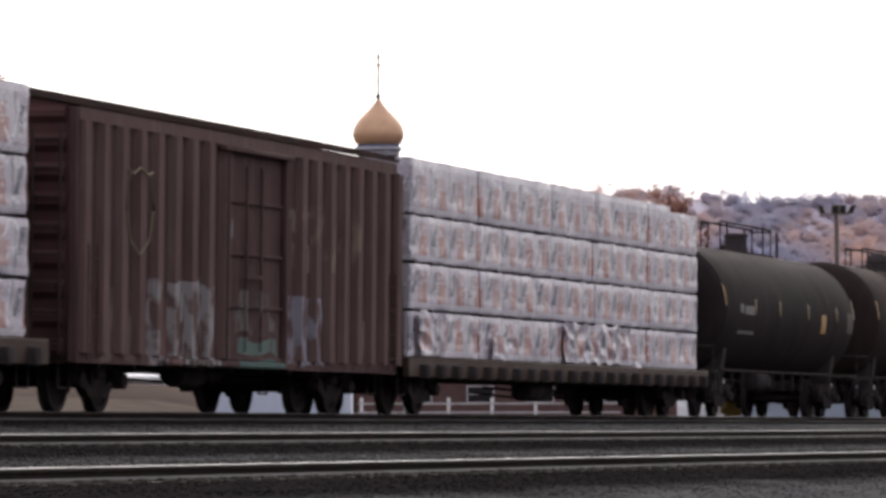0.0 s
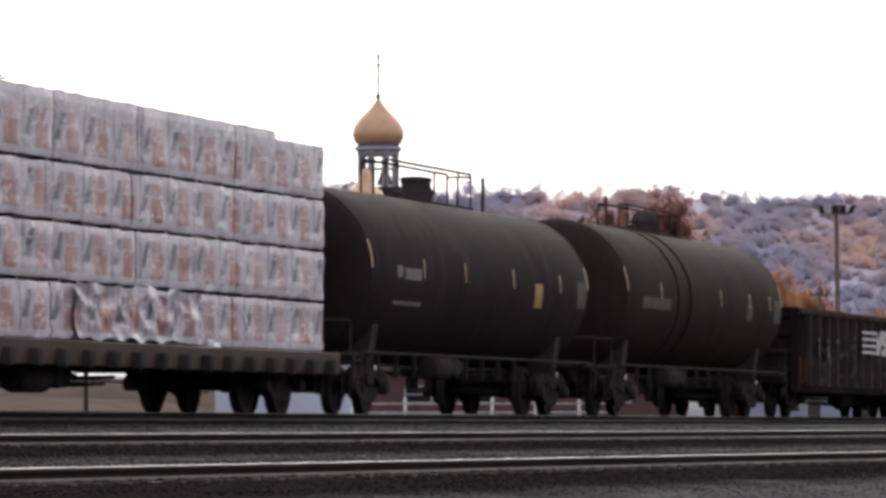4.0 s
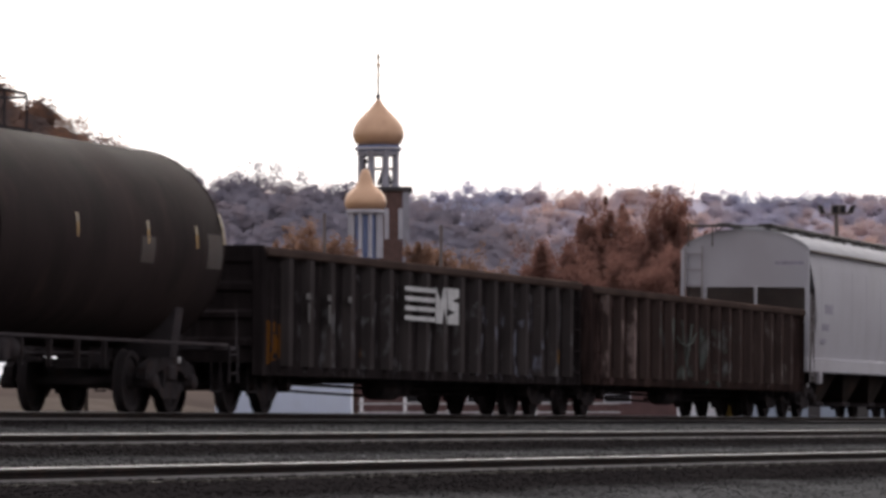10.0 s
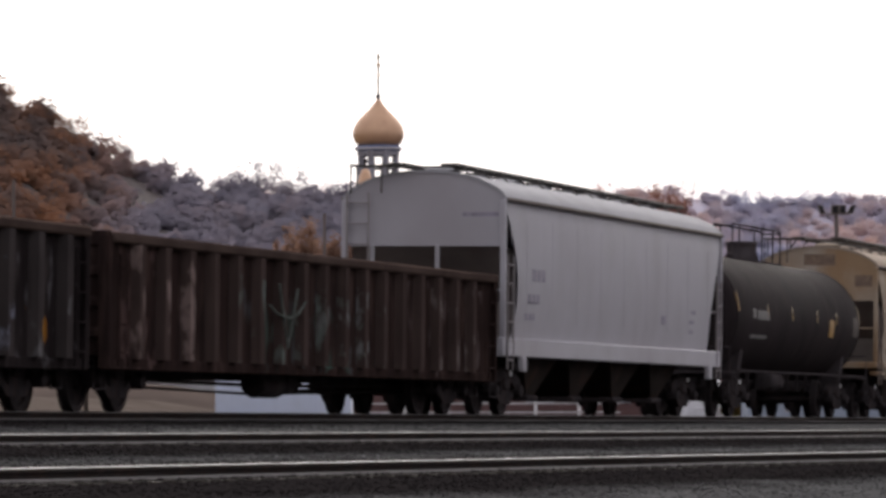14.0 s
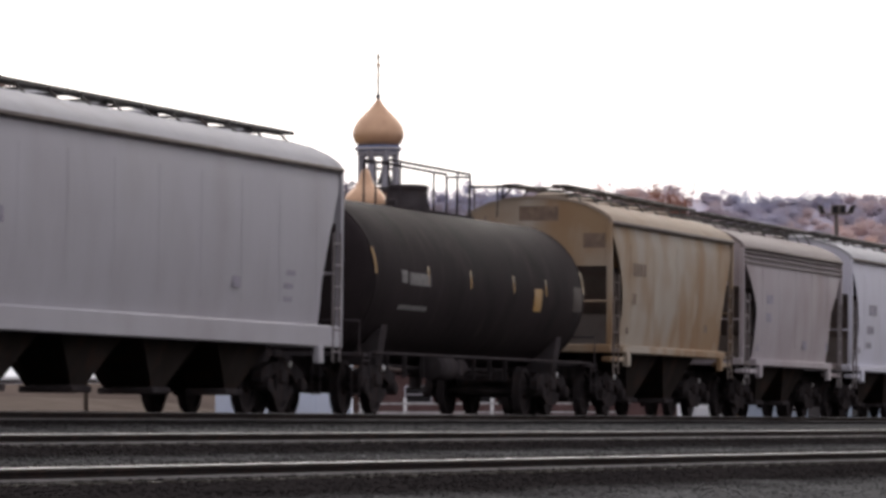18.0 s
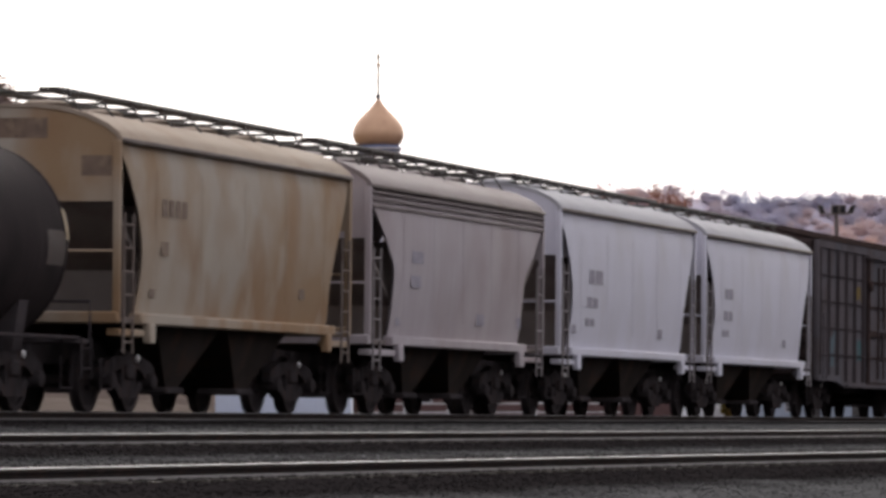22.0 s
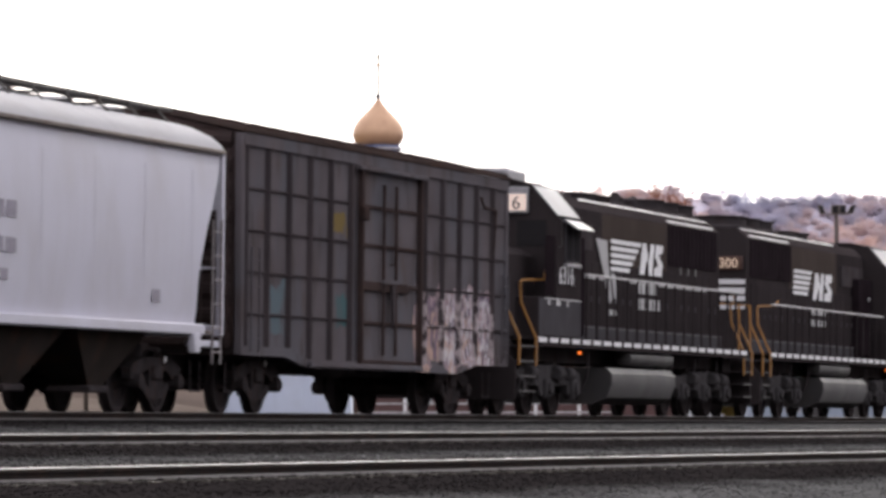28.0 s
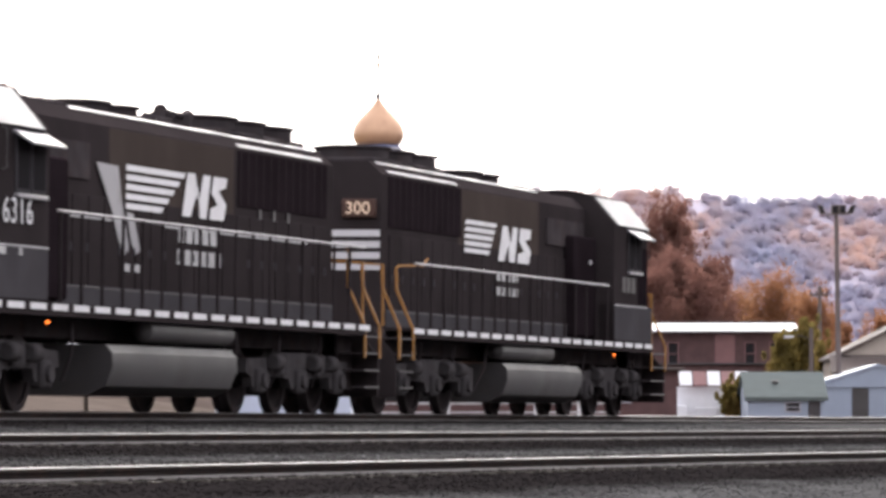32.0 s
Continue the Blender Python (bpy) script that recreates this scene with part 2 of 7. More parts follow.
# Both gondola wall paints are darkened for shade in the bays between ribs.
M["gond_black"] = mat("black_gondola_paint", (0.018, 0.0145, 0.015), 0.8, 0, 0.35, 0.9, (0.040, 0.031, 0.031), 0.5, 0.85, spec=0.0, mottle=[((0.060, 0.050, 0.050), -3.4, 0.54, 0.72, 0.6)],
                      patches=[(-8.5, 9.5, 0.6, 2.2, (0.085, 0.08, 0.084), 0.06, 3.4), (2.6, 7.2, 0.7, 2.0, (0.12, 0.12, 0.15), 0.1, 3.4),
                               (-9.8, -9.2, 0.9, 1.4, (0.12, 0.05, 0.012), 0.7, 3.0), (7.8, 8.6, 0.8, 1.3, (0.20, 0.08, 0.015), 0.45, 3.0),
                               (-4.6, -4.1, 0.9, 1.3, (0.10, 0.05, 0.02), 0.6, 3.0)])
M["gond_brown"] = mat("rusty_gondola_paint", (0.026, 0.0175, 0.0165), 0.8, 0, 0.35, 0.9, (0.05, 0.029, 0.025), 0.5, 0.85, spec=0.0, mottle=[((0.085, 0.055, 0.048), -3.4, 0.54, 0.72, 0.6)],
                      patches=[(-10.0, -8.0, 0.6, 2.3, (0.085, 0.055, 0.052), 0.3, 3.0), (-4.5, 1.5, 0.7, 1.9, (0.058, 0.058, 0.06), 0.12, 3.0),
                               (-3.5, 3.0, 0.7, 1.5, (0.042, 0.058, 0.05), 0.2, 2.0), (4.5, 10.0, 0.7, 2.2, (0.08, 0.06, 0.058), 0.2, 2.6)])
# Rib paints: dusty streaks, plus a lighter base for light on rib faces.
M["rib_black"] = mat("lit_dusty_rib_paint", (0.046, 0.039, 0.039), 0.85, 0, 0.35, 1.2, (0.085, 0.072, 0.07), 0.6, 0.8, spec=0.0,
                     patches=[(-8.5, 9.5, 0.6, 1.9, (0.13, 0.125, 0.13), 0.06, 3.6), (2.6, 7.2, 0.7, 2.0, (0.17, 0.17, 0.22), 0.14, 3.6),
                              (-4.3, -3.8, 0.95, 1.2, (0.24, 0.12, 0.03), 0.9, 2.0), (1.4, 1.9, 0.95, 1.2, (0.22, 0.11, 0.03), 0.9, 2.0), (8.1, 8.6, 0.95, 1.25, (0.26, 0.13, 0.03), 0.9, 2.0)])
M["rib_brown"] = mat("lit_rusty_rib_paint", (0.052, 0.037, 0.034), 0.85, 0, 0.35, 1.2, (0.105, 0.074, 0.066), 0.6, 0.8, spec=0.0,
                     patches=[(-10.0, -7.0, 0.6, 2.3, (0.19, 0.14, 0.13), 0.28, 3.4), (-5.0, 3.0, 0.7, 2.0, (0.11, 0.125, 0.115), 0.14, 3.2), (-1.0, 4.0, 0.7, 1.9, (0.15, 0.15, 0.15), 0.12, 3.8), (6.0, 9.5, 0.7, 2.2, (0.15, 0.125, 0.12), 0.2, 3.2)])
M["chord_rust"] = mat("rust_worn_top_chord", (0.062, 0.044, 0.039), 0.85, 0, 0.35, 0.8, (0.095, 0.066, 0.056), 0.6, 0.2, spec=0.0)
M["hop_grey"] = mat("pale_grey_hopper_paint", (0.40, 0.385, 0.42), 0.6, 0, 0.08, 0.35, (0.30, 0.28, 0.28), 0.35, 0.3, spec=0.1, mottle=[((0.31, 0.285, 0.30), 0.6, 0.45, 0.72, 0.5), ((0.31, 0.285, 0.285), -1.3, 0.62, 0.82, 0.35)])
M["hop_white"] = mat("dusty_white_hopper_paint", (0.555, 0.545, 0.625), 0.6, 0, 0.07, 0.35, (0.42, 0.40, 0.42), 0.35, 0.35, spec=0.1, mottle=[((0.43, 0.405, 0.43), 0.7, 0.45, 0.72, 0.5), ((0.42, 0.385, 0.40), -1.4, 0.6, 0.8, 0.35)])
M["hop_mid"] = mat("weathered_grey_hopper_paint", (0.38, 0.34, 0.365), 0.65, 0, 0.1, 0.4, (0.24, 0.18, 0.17), 0.5, 0.5, spec=0.08,
                   mottle=[((0.29, 0.235, 0.235), 0.3, 0.42, 0.62, 0.8), ((0.45, 0.41, 0.43), 0.38, 0.5, 0.68, 0.7), ((0.28, 0.24, 0.245), -1.6, 0.58, 0.78, 0.35)])
M["hop_tan"] = mat("rust_stained_tan_hopper_paint", (0.36, 0.31, 0.26), 0.65, 0, 0.1, 0.4, (0.26, 0.165, 0.10), 0.5, 0.15, spec=0.06,
                   mottle=[((0.27, 0.175, 0.10), 0.38, 0.43, 0.60, 0.9), ((0.23, 0.13, 0.07), 0.7, 0.50, 0.68, 0.65), ((0.41, 0.37, 0.32), 0.9, 0.55, 0.74, 0.6),
                           ((0.22, 0.15, 0.10), -1.8, 0.62, 0.82, 0.2)])
M["hop_roof"] = mat("dirty_hopper_roof", (0.32, 0.315, 0.335), 0.8, 0, 0.12, 0.8, (0.23, 0.215, 0.21), 0.6, 0.2, spec=0.03)
M["mid_roof"] = mat("brown_stained_hopper_roof", (0.19, 0.16, 0.16), 0.8, 0, 0.15, 0.8, (0.13, 0.095, 0.085), 0.6, 0.2, spec=0.15)
M["tan_roof"] = mat("rust_stained_tan_roof", (0.29, 0.235, 0.19), 0.8, 0, 0.15, 0.6, (0.20, 0.13, 0.085), 0.6, 0.2, spec=0.03)
# Browner, darker tone for slope sheets, bulkheads, shear plates and eave trim.
M["hop_shade"] = mat("brown_slope_sheet", (0.17, 0.145, 0.135), 0.8, 0, 0.3, 0.9, RUST, 0.3, spec=0.1)
M["chute"] = mat("dark_chute_steel", (0.034, 0.028, 0.026), 0.8, 0, 0.3, 1.2, RUST, 0.3, spec=0.0)
M["loco"] = mat("black_locomotive_paint", (0.036, 0.030, 0.0315), 0.65, 0, 0.2, 0.8, (0.045, 0.036, 0.0365), 0.35, 0.3, spec=0.0)
M["loco_grey"] = mat("dusty_black_paint", (0.066, 0.062, 0.068), 0.65, 0, 0.2, 0.9, (0.052, 0.046, 0.043), 0.4, 0.4, spec=0.0)
M["white"] = mat("white_reflective_paint", (0.66, 0.65, 0.675), 0.45, 0, 0.08, 2.0, (0.4, 0.38, 0.37), 0.35)
M["offwhite"] = mat("faded_white_stencil", (0.42, 0.41, 0.42), 0.6, 0, 0.25, 3.0, GRIME, 0.4)
M["yellow"] = mat("yellow_reflector", (0.31, 0.165, 0.028), 0.5, 0, 0.15, 3.0)
M["pale_mark"] = mat("pale_reflector", (0.33, 0.25, 0.16), 0.5, 0, 0.2, 3.0)
M["orange"] = mat("safety_orange_handrail", (0.31, 0.145, 0.038), 0.5, 0, 0.15, 3.0, GRIME, 0.3)
M["glass"] = mat("dark_cab_glass", (0.025, 0.023, 0.025), 0.5, 0, 0.05, 2.0, spec=0.0, bump=0)
M["lamp"] = mat("lit_marker_lens", (1.0, 0.20, 0.03), 0.4, 0, 0.02, 2.0, glow=1.2, bump=0)
M["board"] = mat("lit_number_board", (0.85, 0.68, 0.60), 0.4, 0, 0.05, 2.0, glow=0.22, bump=0)
M["grating"] = mat("galvanised_walkway", (0.075, 0.07, 0.066), 0.6, 0.3, 0.2, 3.0, RUST, 0.4)
# Pale tone that paints skylight onto roof edges, cab slopes and visors.
M["edge"] = mat("sky_highlight_roof_paint", (0.20, 0.195, 0.215), 0.5, 0, 0.12, 1.0, (0.14, 0.13, 0.13), 0.4, spec=0.15)
M["board_dark"] = mat("brown_number_board", (0.075, 0.04, 0.032), 0.5, 0, 0.1, 2.0, bump=0)
M["board_light"] = mat("pale_board_digits", (0.8, 0.60, 0.45), 0.5, 0, 0.05, 2.0, glow=0.15, bump=0)
# ---- running gear, shared by the cars ----
WHEEL_R, LOCO_R = 0.44, 0.51


def wheelset_shape(r):
    s = Shape()
    for side in (-1, 1):
        y = 0.72 * side
        prof = [(0.09, -0.10), (0.11, -0.10), (0.13, -0.035), (r * 0.80, -0.02), (r * 0.83, -0.06), (r, -0.07), (r, 0.045),
                (r + 0.026, 0.05), (r + 0.026, 0.075), (r * 0.84, 0.075), (r * 0.8, 0.03), (0.13, 0.04), (0.11, 0.09), (0.09, 0.09)]
        s.lathe([(a, b * -side) for a, b in prof], 28, (0, y, 0), "y")
        s.lathe([(0.07, 0), (0.115, 0.01), (0.115, 0.2 * side), (0.06, 0.23 * side)], 12, (0, 0.95 * side, 0), "y")
    s.lathe([(0.08, -1.1), (0.08, 1.1)], 12, (0, 0, 0), "y")
    return s


def sideframe_shape(y):
    s = Shape()
    lower = [(-1.13, 0.02), (-1.13, 0.17), (-0.98, 0.24), (-0.55, 0.33), (0.55, 0.33), (0.98, 0.24), (1.13, 0.17), (1.13, 0.02),
             (0.72, 0.02), (0.62, 0.10), (0.36, 0.16), (0.30, 0.10), (0.30, -0.12), (0.50, -0.02), (0.62, -0.10), (0.36, -0.26),
             (-0.36, -0.26), (-0.62, -0.10), (-0.50, -0.02), (-0.30, -0.12), (-0.30, 0.10), (-0.36, 0.16), (-0.62, 0.10), (-0.72, 0.02)]
    s.extrude(lower, "xz", y - 0.07, y + 0.07)
    for x in (-0.19, -0.06, 0.07, 0.20):
        s.lathe([(0.058, -0.12), (0.058, 0.14)], 8, (x, y, 0), "z")
    return s


MESH = {"wheelset": wheelset_shape(WHEEL_R).mesh("wheelset", M["wheel"]), "loco_wheelset": wheelset_shape(LOCO_R).mesh("loco_wheelset", M["wheel"])}
MESH["sideframe_near"] = sideframe_shape(-1.0).mesh("sideframe", M["castiron"])
MESH["sideframe_far"] = sideframe_shape(1.0).mesh("sideframe", M["castiron"])
MESH["bolster"] = Shape().box(-0.2, 0.2, -1.12, 1.12, 0.0, 0.22, 0.03).box(-0.32, 0.32, -0.3, 0.3, 0.2, 0.3, 0.02).mesh("bolster", M["castiron"])
MESH["brake_beam"] = Shape().box(-0.06, 0.06, -0.85, 0.85, -0.12, 0.0, 0.02).box(-0.10, 0.0, -0.8, -0.64, -0.2, 0.14, 0.02).box(-0.10, 0.0, 0.64, 0.8, -0.2, 0.14, 0.02).mesh("brake_beam", M["under"])
MESH["coupler"] = Shape().box(-0.55, 0.05, -0.09, 0.09, -0.12, 0.12, 0.03).extrude(
    [(0.0, -0.16), (0.2, -0.2), (0.3, -0.12), (0.24, 0.0), (0.3, 0.14), (0.12, 0.2), (0.0, 0.14)], "xy", -0.16, 0.16).mesh("coupler", M["castiron"])
MESH["air_hose"] = Shape().tube([(0, 0, 0), (0.08, 0, -0.02), (0.2, 0.02, -0.2), (0.36, 0.0, -0.36), (0.48, -0.02, -0.36)], 0.025, 6).mesh("air_hose", M["under"])
WHEELS = {}
# White disc that paints a bright glint on each truck.
MESH["dot"] = Shape().lathe([(0.05, 0.0), (0.05, -0.02), (0.03, -0.03)], 12, (0, 0, 0), "y").mesh("reflector", M["white"])


def truck(parent, x, base=0.89):
    t = put("truck", MESH["bolster"], parent, (x, 0, 0.46))
    put("sideframe", MESH["sideframe_near"], t, (0, 0, 0))
    put("sideframe", MESH["sideframe_far"], t, (0, 0, 0))
    put("reflector", MESH["dot"], t, (0.35, -1.075, 0.3))
    for i, dx in enumerate((-base, base)):
        w = put("wheelset", MESH["wheelset"], t, (dx, 0, WHEEL_R - 0.46))
        WHEELS.setdefault(("car", i), []).append(w)
        put("brake_beam", MESH["brake_beam"], t, (dx * 0.45, 0, 0))
    return t


def gear(root, half, truck_in=1.9, sill=0.62, stub=0.0):
    """Trucks, couplers, centre sill and brake gear of a freight car whose body is 2 * half long."""
    for sgn in (-1, 1):
        truck(root, sgn * (half - truck_in))
        put("coupler", MESH["coupler"], root, pose(sgn * (half + 0.3), 0, 0.86, 0, 0, 0 if sgn > 0 else 180))
        put("air_hose", MESH["air_hose"], root, pose(sgn * (half + 0.05), -0.3 * sgn, 0.72, 0, 0, 0 if sgn > 0 else 180))
        for y in (-1.2, 1.2):
            st = Shape()
            st.tube([(sgn * (half - 0.15), y, 0.75), (sgn * (half - 0.15), y, 0.32), (sgn * (half - 0.6), y, 0.32), (sgn * (half - 0.6), y, 0.75)], 0.02, 5)
            part("sill_step", st, M["under"], root)
    if stub:
        for sgn in (-1, 1):
            part("stub_sill", Shape().box(sgn * (half + 0.1), sgn * (half - stub), -0.25, 0.25, sill, sill + 0.34, 0.02), M["under"], root)
    else:
        part("centre_sill", Shape().box(-half - 0.1, half + 0.1, -0.25, 0.25, sill, sill + 0.34, 0.02), M["under"], root)


def brake_rig(root, x0, x1, z=0.62):
    """The brake cylinder, reservoir, levers and rods that hang below the floor."""
    c = (x0 + x1) / 2
    part("air_reservoir", Shape().lathe([(0.05, -0.65), (0.2, -0.58), (0.22, -0.5), (0.22, 0.5), (0.2, 0.58), (0.05, 0.65)], 14, (c - 0.9, -0.75, z - 0.05), "x"), M["under"], root)
    part("brake_cylinder", Shape().lathe([(0.16, -0.3), (0.17, -0.28), (0.17, 0.25), (0.1, 0.3), (0.04, 0.34), (0.04, 0.8)], 14, (c + 0.7, -0.6, z - 0.02), "x"), M["under"], root)
    part("control_valve", Shape().box(c - 0.1, c + 0.22, -0.9, -0.6, z - 0.2, z + 0.1, 0.04), M["under"], root)
    part("brake_rod", Shape().tube([(x0, -0.35, z - 0.12), (c, -0.3, z - 0.2), (x1, -0.35, z - 0.12)], 0.022, 5), M["under"], root)
    part("brake_pipe", Shape().tube([(x0, -0.55, z - 0.02), (c - 0.2, -0.62, z - 0.08), (x1, -0.5, z - 0.02)], 0.028, 5), M["under"], root)
    part("brake_lever", Shape().box(c + 1.45, c + 1.53, -0.85, 0.2, z - 0.16, z - 0.11), M["under"], root)


def ladder(root, x, y, z0, z1, w=0.42, material=None, axis="x", rungs=None):
    material = material or M["under"]
    r = rungs or max(2, round((z1 - z0) / 0.4))
    for d in (-w / 2, w / 2):
        p = (x + d, y) if axis == "x" else (x, y + d)
        part("ladder_stile", Shape().tube([(*p, z0), (*p, z1)], 0.022, 5), material, root)
    for i in range(r):
        z = z0 + (i + 0.5) * (z1 - z0) / r
        a, b = ((x - w / 2, y, z), (x + w / 2, y, z)) if axis == "x" else ((x, y - w / 2, z), (x, y + w / 2, z))
        part("ladder_rung", Shape().tube([a, b], 0.016, 5), material, root)


def bars(root, x, z, y, lengths, height, material, gap=0.1, name="stencil_bar", proud=0.004):
    """Lettering too small to read, as plain bars side by side."""
    for w in lengths:
        part(name, Shape().box(x, x + w, y - proud, y, z, z + height), material, root)
        x += w + gap


def words(root, text, x, z, y, size, material, name="number", squeeze=1.0):
    cu = bpy.data.curves.new(name, "FONT")
    cu.body, cu.size, cu.extrude = text, size, 0.003
    cu.materials.append(material)
    ob = new(name, cu)
    ob.parent = root
    ob.matrix_basis = Matrix.Translation((x, y, z)) @ Euler((radians(90), 0, 0)).to_matrix().to_4x4() @ Matrix.Diagonal((squeeze, 1, 1, 1))
    return ob


CARS = []


def car(name, label, category, a, group="train of freight cars"):
    ob = thing(name, label, category, group)
    CARS.append((ob, a))
    return ob


# ---- box cars ----


def boxcar(name, label, a, half, eave, peak, bottom, body_mat, roof_mat, door, pitch, rows_of_panels, dip):
    root = car(name, label, "box car", a)
    w = 1.44
    rib_mat, rib, proud = (M["brown_rib"], 0.32, 0.11) if body_mat is M["brown"] else (M["grey_rib"], 0.15, 0.07)
    gear_mat = body_mat if body_mat is M["brown"] else M["dark_end"]
    low = [(-half, bottom), (-half + 2.2, bottom), (-half + 3.4, bottom - dip), (half - 3.4, bottom - dip), (half - 2.2, bottom), (half, bottom)]
    for y in (-w, w):
        poly = low + [(half, eave - 0.1), (-half, eave - 0.1)]
        part("side_wall", Shape().extrude(poly, "xz", y - 0.02, y + 0.02), body_mat, root)
    part("floor", Shape().box(-half + 0.02, half - 0.02, -w + 0.03, w - 0.03, bottom + 0.02, bottom + 0.14), M["under"], root)
    # roof: a low gable with raised seams
    part("roof", Shape().extrude([(-w - 0.09, eave - 0.04), (-w - 0.09, eave + 0.02), (0, peak), (w + 0.09, eave + 0.02), (w + 0.09, eave - 0.04), (0, peak - 0.07)],
                                 "yz", -half - 0.04, half + 0.04), roof_mat, root)
    k = -half + 0.6
    while k < half:
        part("roof_seam", Shape().extrude([(-w - 0.095, eave + 0.02), (-w - 0.095, eave + 0.055), (0, peak + 0.035), (w + 0.095, eave + 0.055), (w + 0.095, eave + 0.02), (0, peak + 0.0)],
                                          "yz", k, k + 0.07), roof_mat, root)
        k += 1.15
    part("top_chord", Shape().box(-half, half, -w - 0.07, -w - 0.02, eave - 0.24, eave - 0.045, 0.012), rib_mat if body_mat is M["brown"] else body_mat, root)
    part("top_chord", Shape().box(-half, half, w + 0.02, w + 0.07, eave - 0.24, eave - 0.045, 0.012), rib_mat if body_mat is M["brown"] else body_mat, root)
    for y in (-1, 1):
        yy = (w + 0.02) * y
        part("side_sill", Shape().extrude([(p[0], p[1] - 0.0) for p in low] + [(p[0], p[1] + 0.14) for p in reversed(low)], "xz", yy, yy + 0.05 * y), body_mat, root)
        x = -half + 0.08
        while x < half - 0.05:
            if not (door[0] - 0.05 < x < door[1] + 0.02):
                z0 = bottom + 0.14 - (dip if abs(x) < half - 3.0 else 0)
                part("side_post", Shape().extrude([(x, yy), (x + 0.04, yy + proud * y), (x + rib - 0.04, yy + proud * y), (x + rib, yy)], "xy", z0, eave - 0.24), rib_mat, root)
            x += pitch
        # sliding plug door with its frame, panels and lock gear
        d = part("door", Shape().box(door[0], door[1], yy, yy + 0.035 * y, bottom + 0.12 - dip, eave - 0.3), body_mat, root, "sliding plug door")
        for x in (door[0], door[1] - 0.1):
            # Left post is dark to paint the shaded side of the door recess.
            part("door_post", Shape().box(x, x + 0.1, yy + 0.035 * y, yy + 0.13 * y, bottom + 0.05 - dip, eave - 0.26, 0.015), M["dark_end"] if x == door[0] else gear_mat, d)
        for i in range(rows_of_panels + 1):
            z = bottom + 0.14 - dip + i * (eave - 0.4 - bottom + dip) / rows_of_panels
            part("door_rib", Shape().box(door[0] + 0.1, door[1] - 0.1, yy + 0.035 * y, yy + 0.075 * y, z - 0.03, z + 0.03, 0.01), gear_mat, d)
        c = (door[0] + door[1]) / 2
        for x in (c - 0.55, c + 0.2):
            part("lock_bar", Shape().tube([(x, yy + 0.11 * y, bottom + 0.25 - dip), (x, yy + 0.11 * y, eave - 0.5)], 0.03, 6), gear_mat, d)
        part("lock_handle", Shape().box(c - 0.6, c + 0.25, yy + 0.1 * y, yy + 0.14 * y, (bottom + eave) / 2 - 0.42, (bottom + eave) / 2 - 0.36), body_mat, d)
        if rows_of_panels > 4:
            m = (bottom + eave) / 2
            part("lock_lever", Shape().extrude([(c - 0.14, m - 0.45), (c + 0.1, m - 0.45), (c + 0.06, m - 0.9), (c - 0.04, m - 1.15)], "xz", yy + 0.1 * y, yy + 0.15 * y), M["grey_rib"], d)
            part("lock_box", Shape().box(door[0] + 0.1, door[1] - 0.75, yy + 0.036 * y, yy + 0.1 * y, m - 0.56, m - 0.4, 0.02), gear_mat, d)
            part("door_bracket", Shape().box(door[0] - 0.06, door[0] + 0.18, yy + 0.1 * y, yy + 0.19 * y, eave - 1.12, eave - 0.9, 0.02), gear_mat, d)
            part("door_grab_iron", Shape().tube([(c - 0.3, yy + 0.04 * y, m + 0.75), (c - 0.3, yy + 0.12 * y, m + 0.75), (c + 0.1, yy + 0.12 * y, m + 0.75), (c + 0.1, yy + 0.12 * y, m - 0.1), (c + 0.1, yy + 0.04 * y, m - 0.1)], 0.022, 5), gear_mat, d)
            part("side_grab_iron", Shape().tube([(half - 1.95, yy + 0.05 * y, eave - 0.42), (half - 1.95, yy + 0.1 * y, eave - 0.6), (half - 1.1, yy + 0.1 * y, eave - 0.62), (half - 1.1, yy + 0.05 * y, eave - 1.5)], 0.03, 5), gear_mat, root)
        part("door_track", Shape().box(door[0] - 2.9, door[1] + 0.2, yy + 0.09 * y, yy + 0.15 * y, bottom - dip + 0.02, bottom - dip + 0.1, 0.01), body_mat, root)
        part("upper_door_track", Shape().box(door[0] - 0.2, door[1] + 0.2, yy + 0.06 * y, yy + 0.16 * y, eave - 0.32, eave - 0.25, 0.01), body_mat, root)
        if rows_of_panels > 4:
            x = -half + 0.08
            while x < half - 0.6:
                if not (door[0] - pitch < x < door[1]):
                    for i in range(1, rows_of_panels):
                        z = bottom + i * (eave - 0.24 - bottom) / rows_of_panels
                        part("side_rib", Shape().box(x + rib, x + pitch, yy, yy + 0.035 * y, z - 0.018, z + 0.018, 0.008), rib_mat, root)
                x += pitch
    # corrugated ends
    end_mat = M["maroon_end"] if body_mat is M["brown"] else M["dark_end"]
    for sgn in (-1, 1):
        x = sgn * (half - 0.02)
        part("end_wall", Shape().extrude([(-w, bottom), (w, bottom), (w, eave - 0.05), (0, peak - 0.08), (-w, eave - 0.05)], "yz", x, x - sgn * 0.05), end_mat, root)
        n = 9
        for i in range(n):
            z = bottom + 0.2 + i * (eave - bottom - 0.35) / (n - 1)
            part("end_corrugation", Shape().extrude([(x, z - 0.13), (x + sgn * 0.085, z - 0.04), (x + sgn * 0.085, z + 0.04), (x, z + 0.13)], "xz", -w + 0.12, w - 0.12), end_mat, root)
        for y in (-w, w):
            part("corner_post", Shape().box(x - sgn * 0.12, x + sgn * 0.06, y - 0.06, y + 0.06, bottom, eave - 0.06, 0.02), body_mat, root)
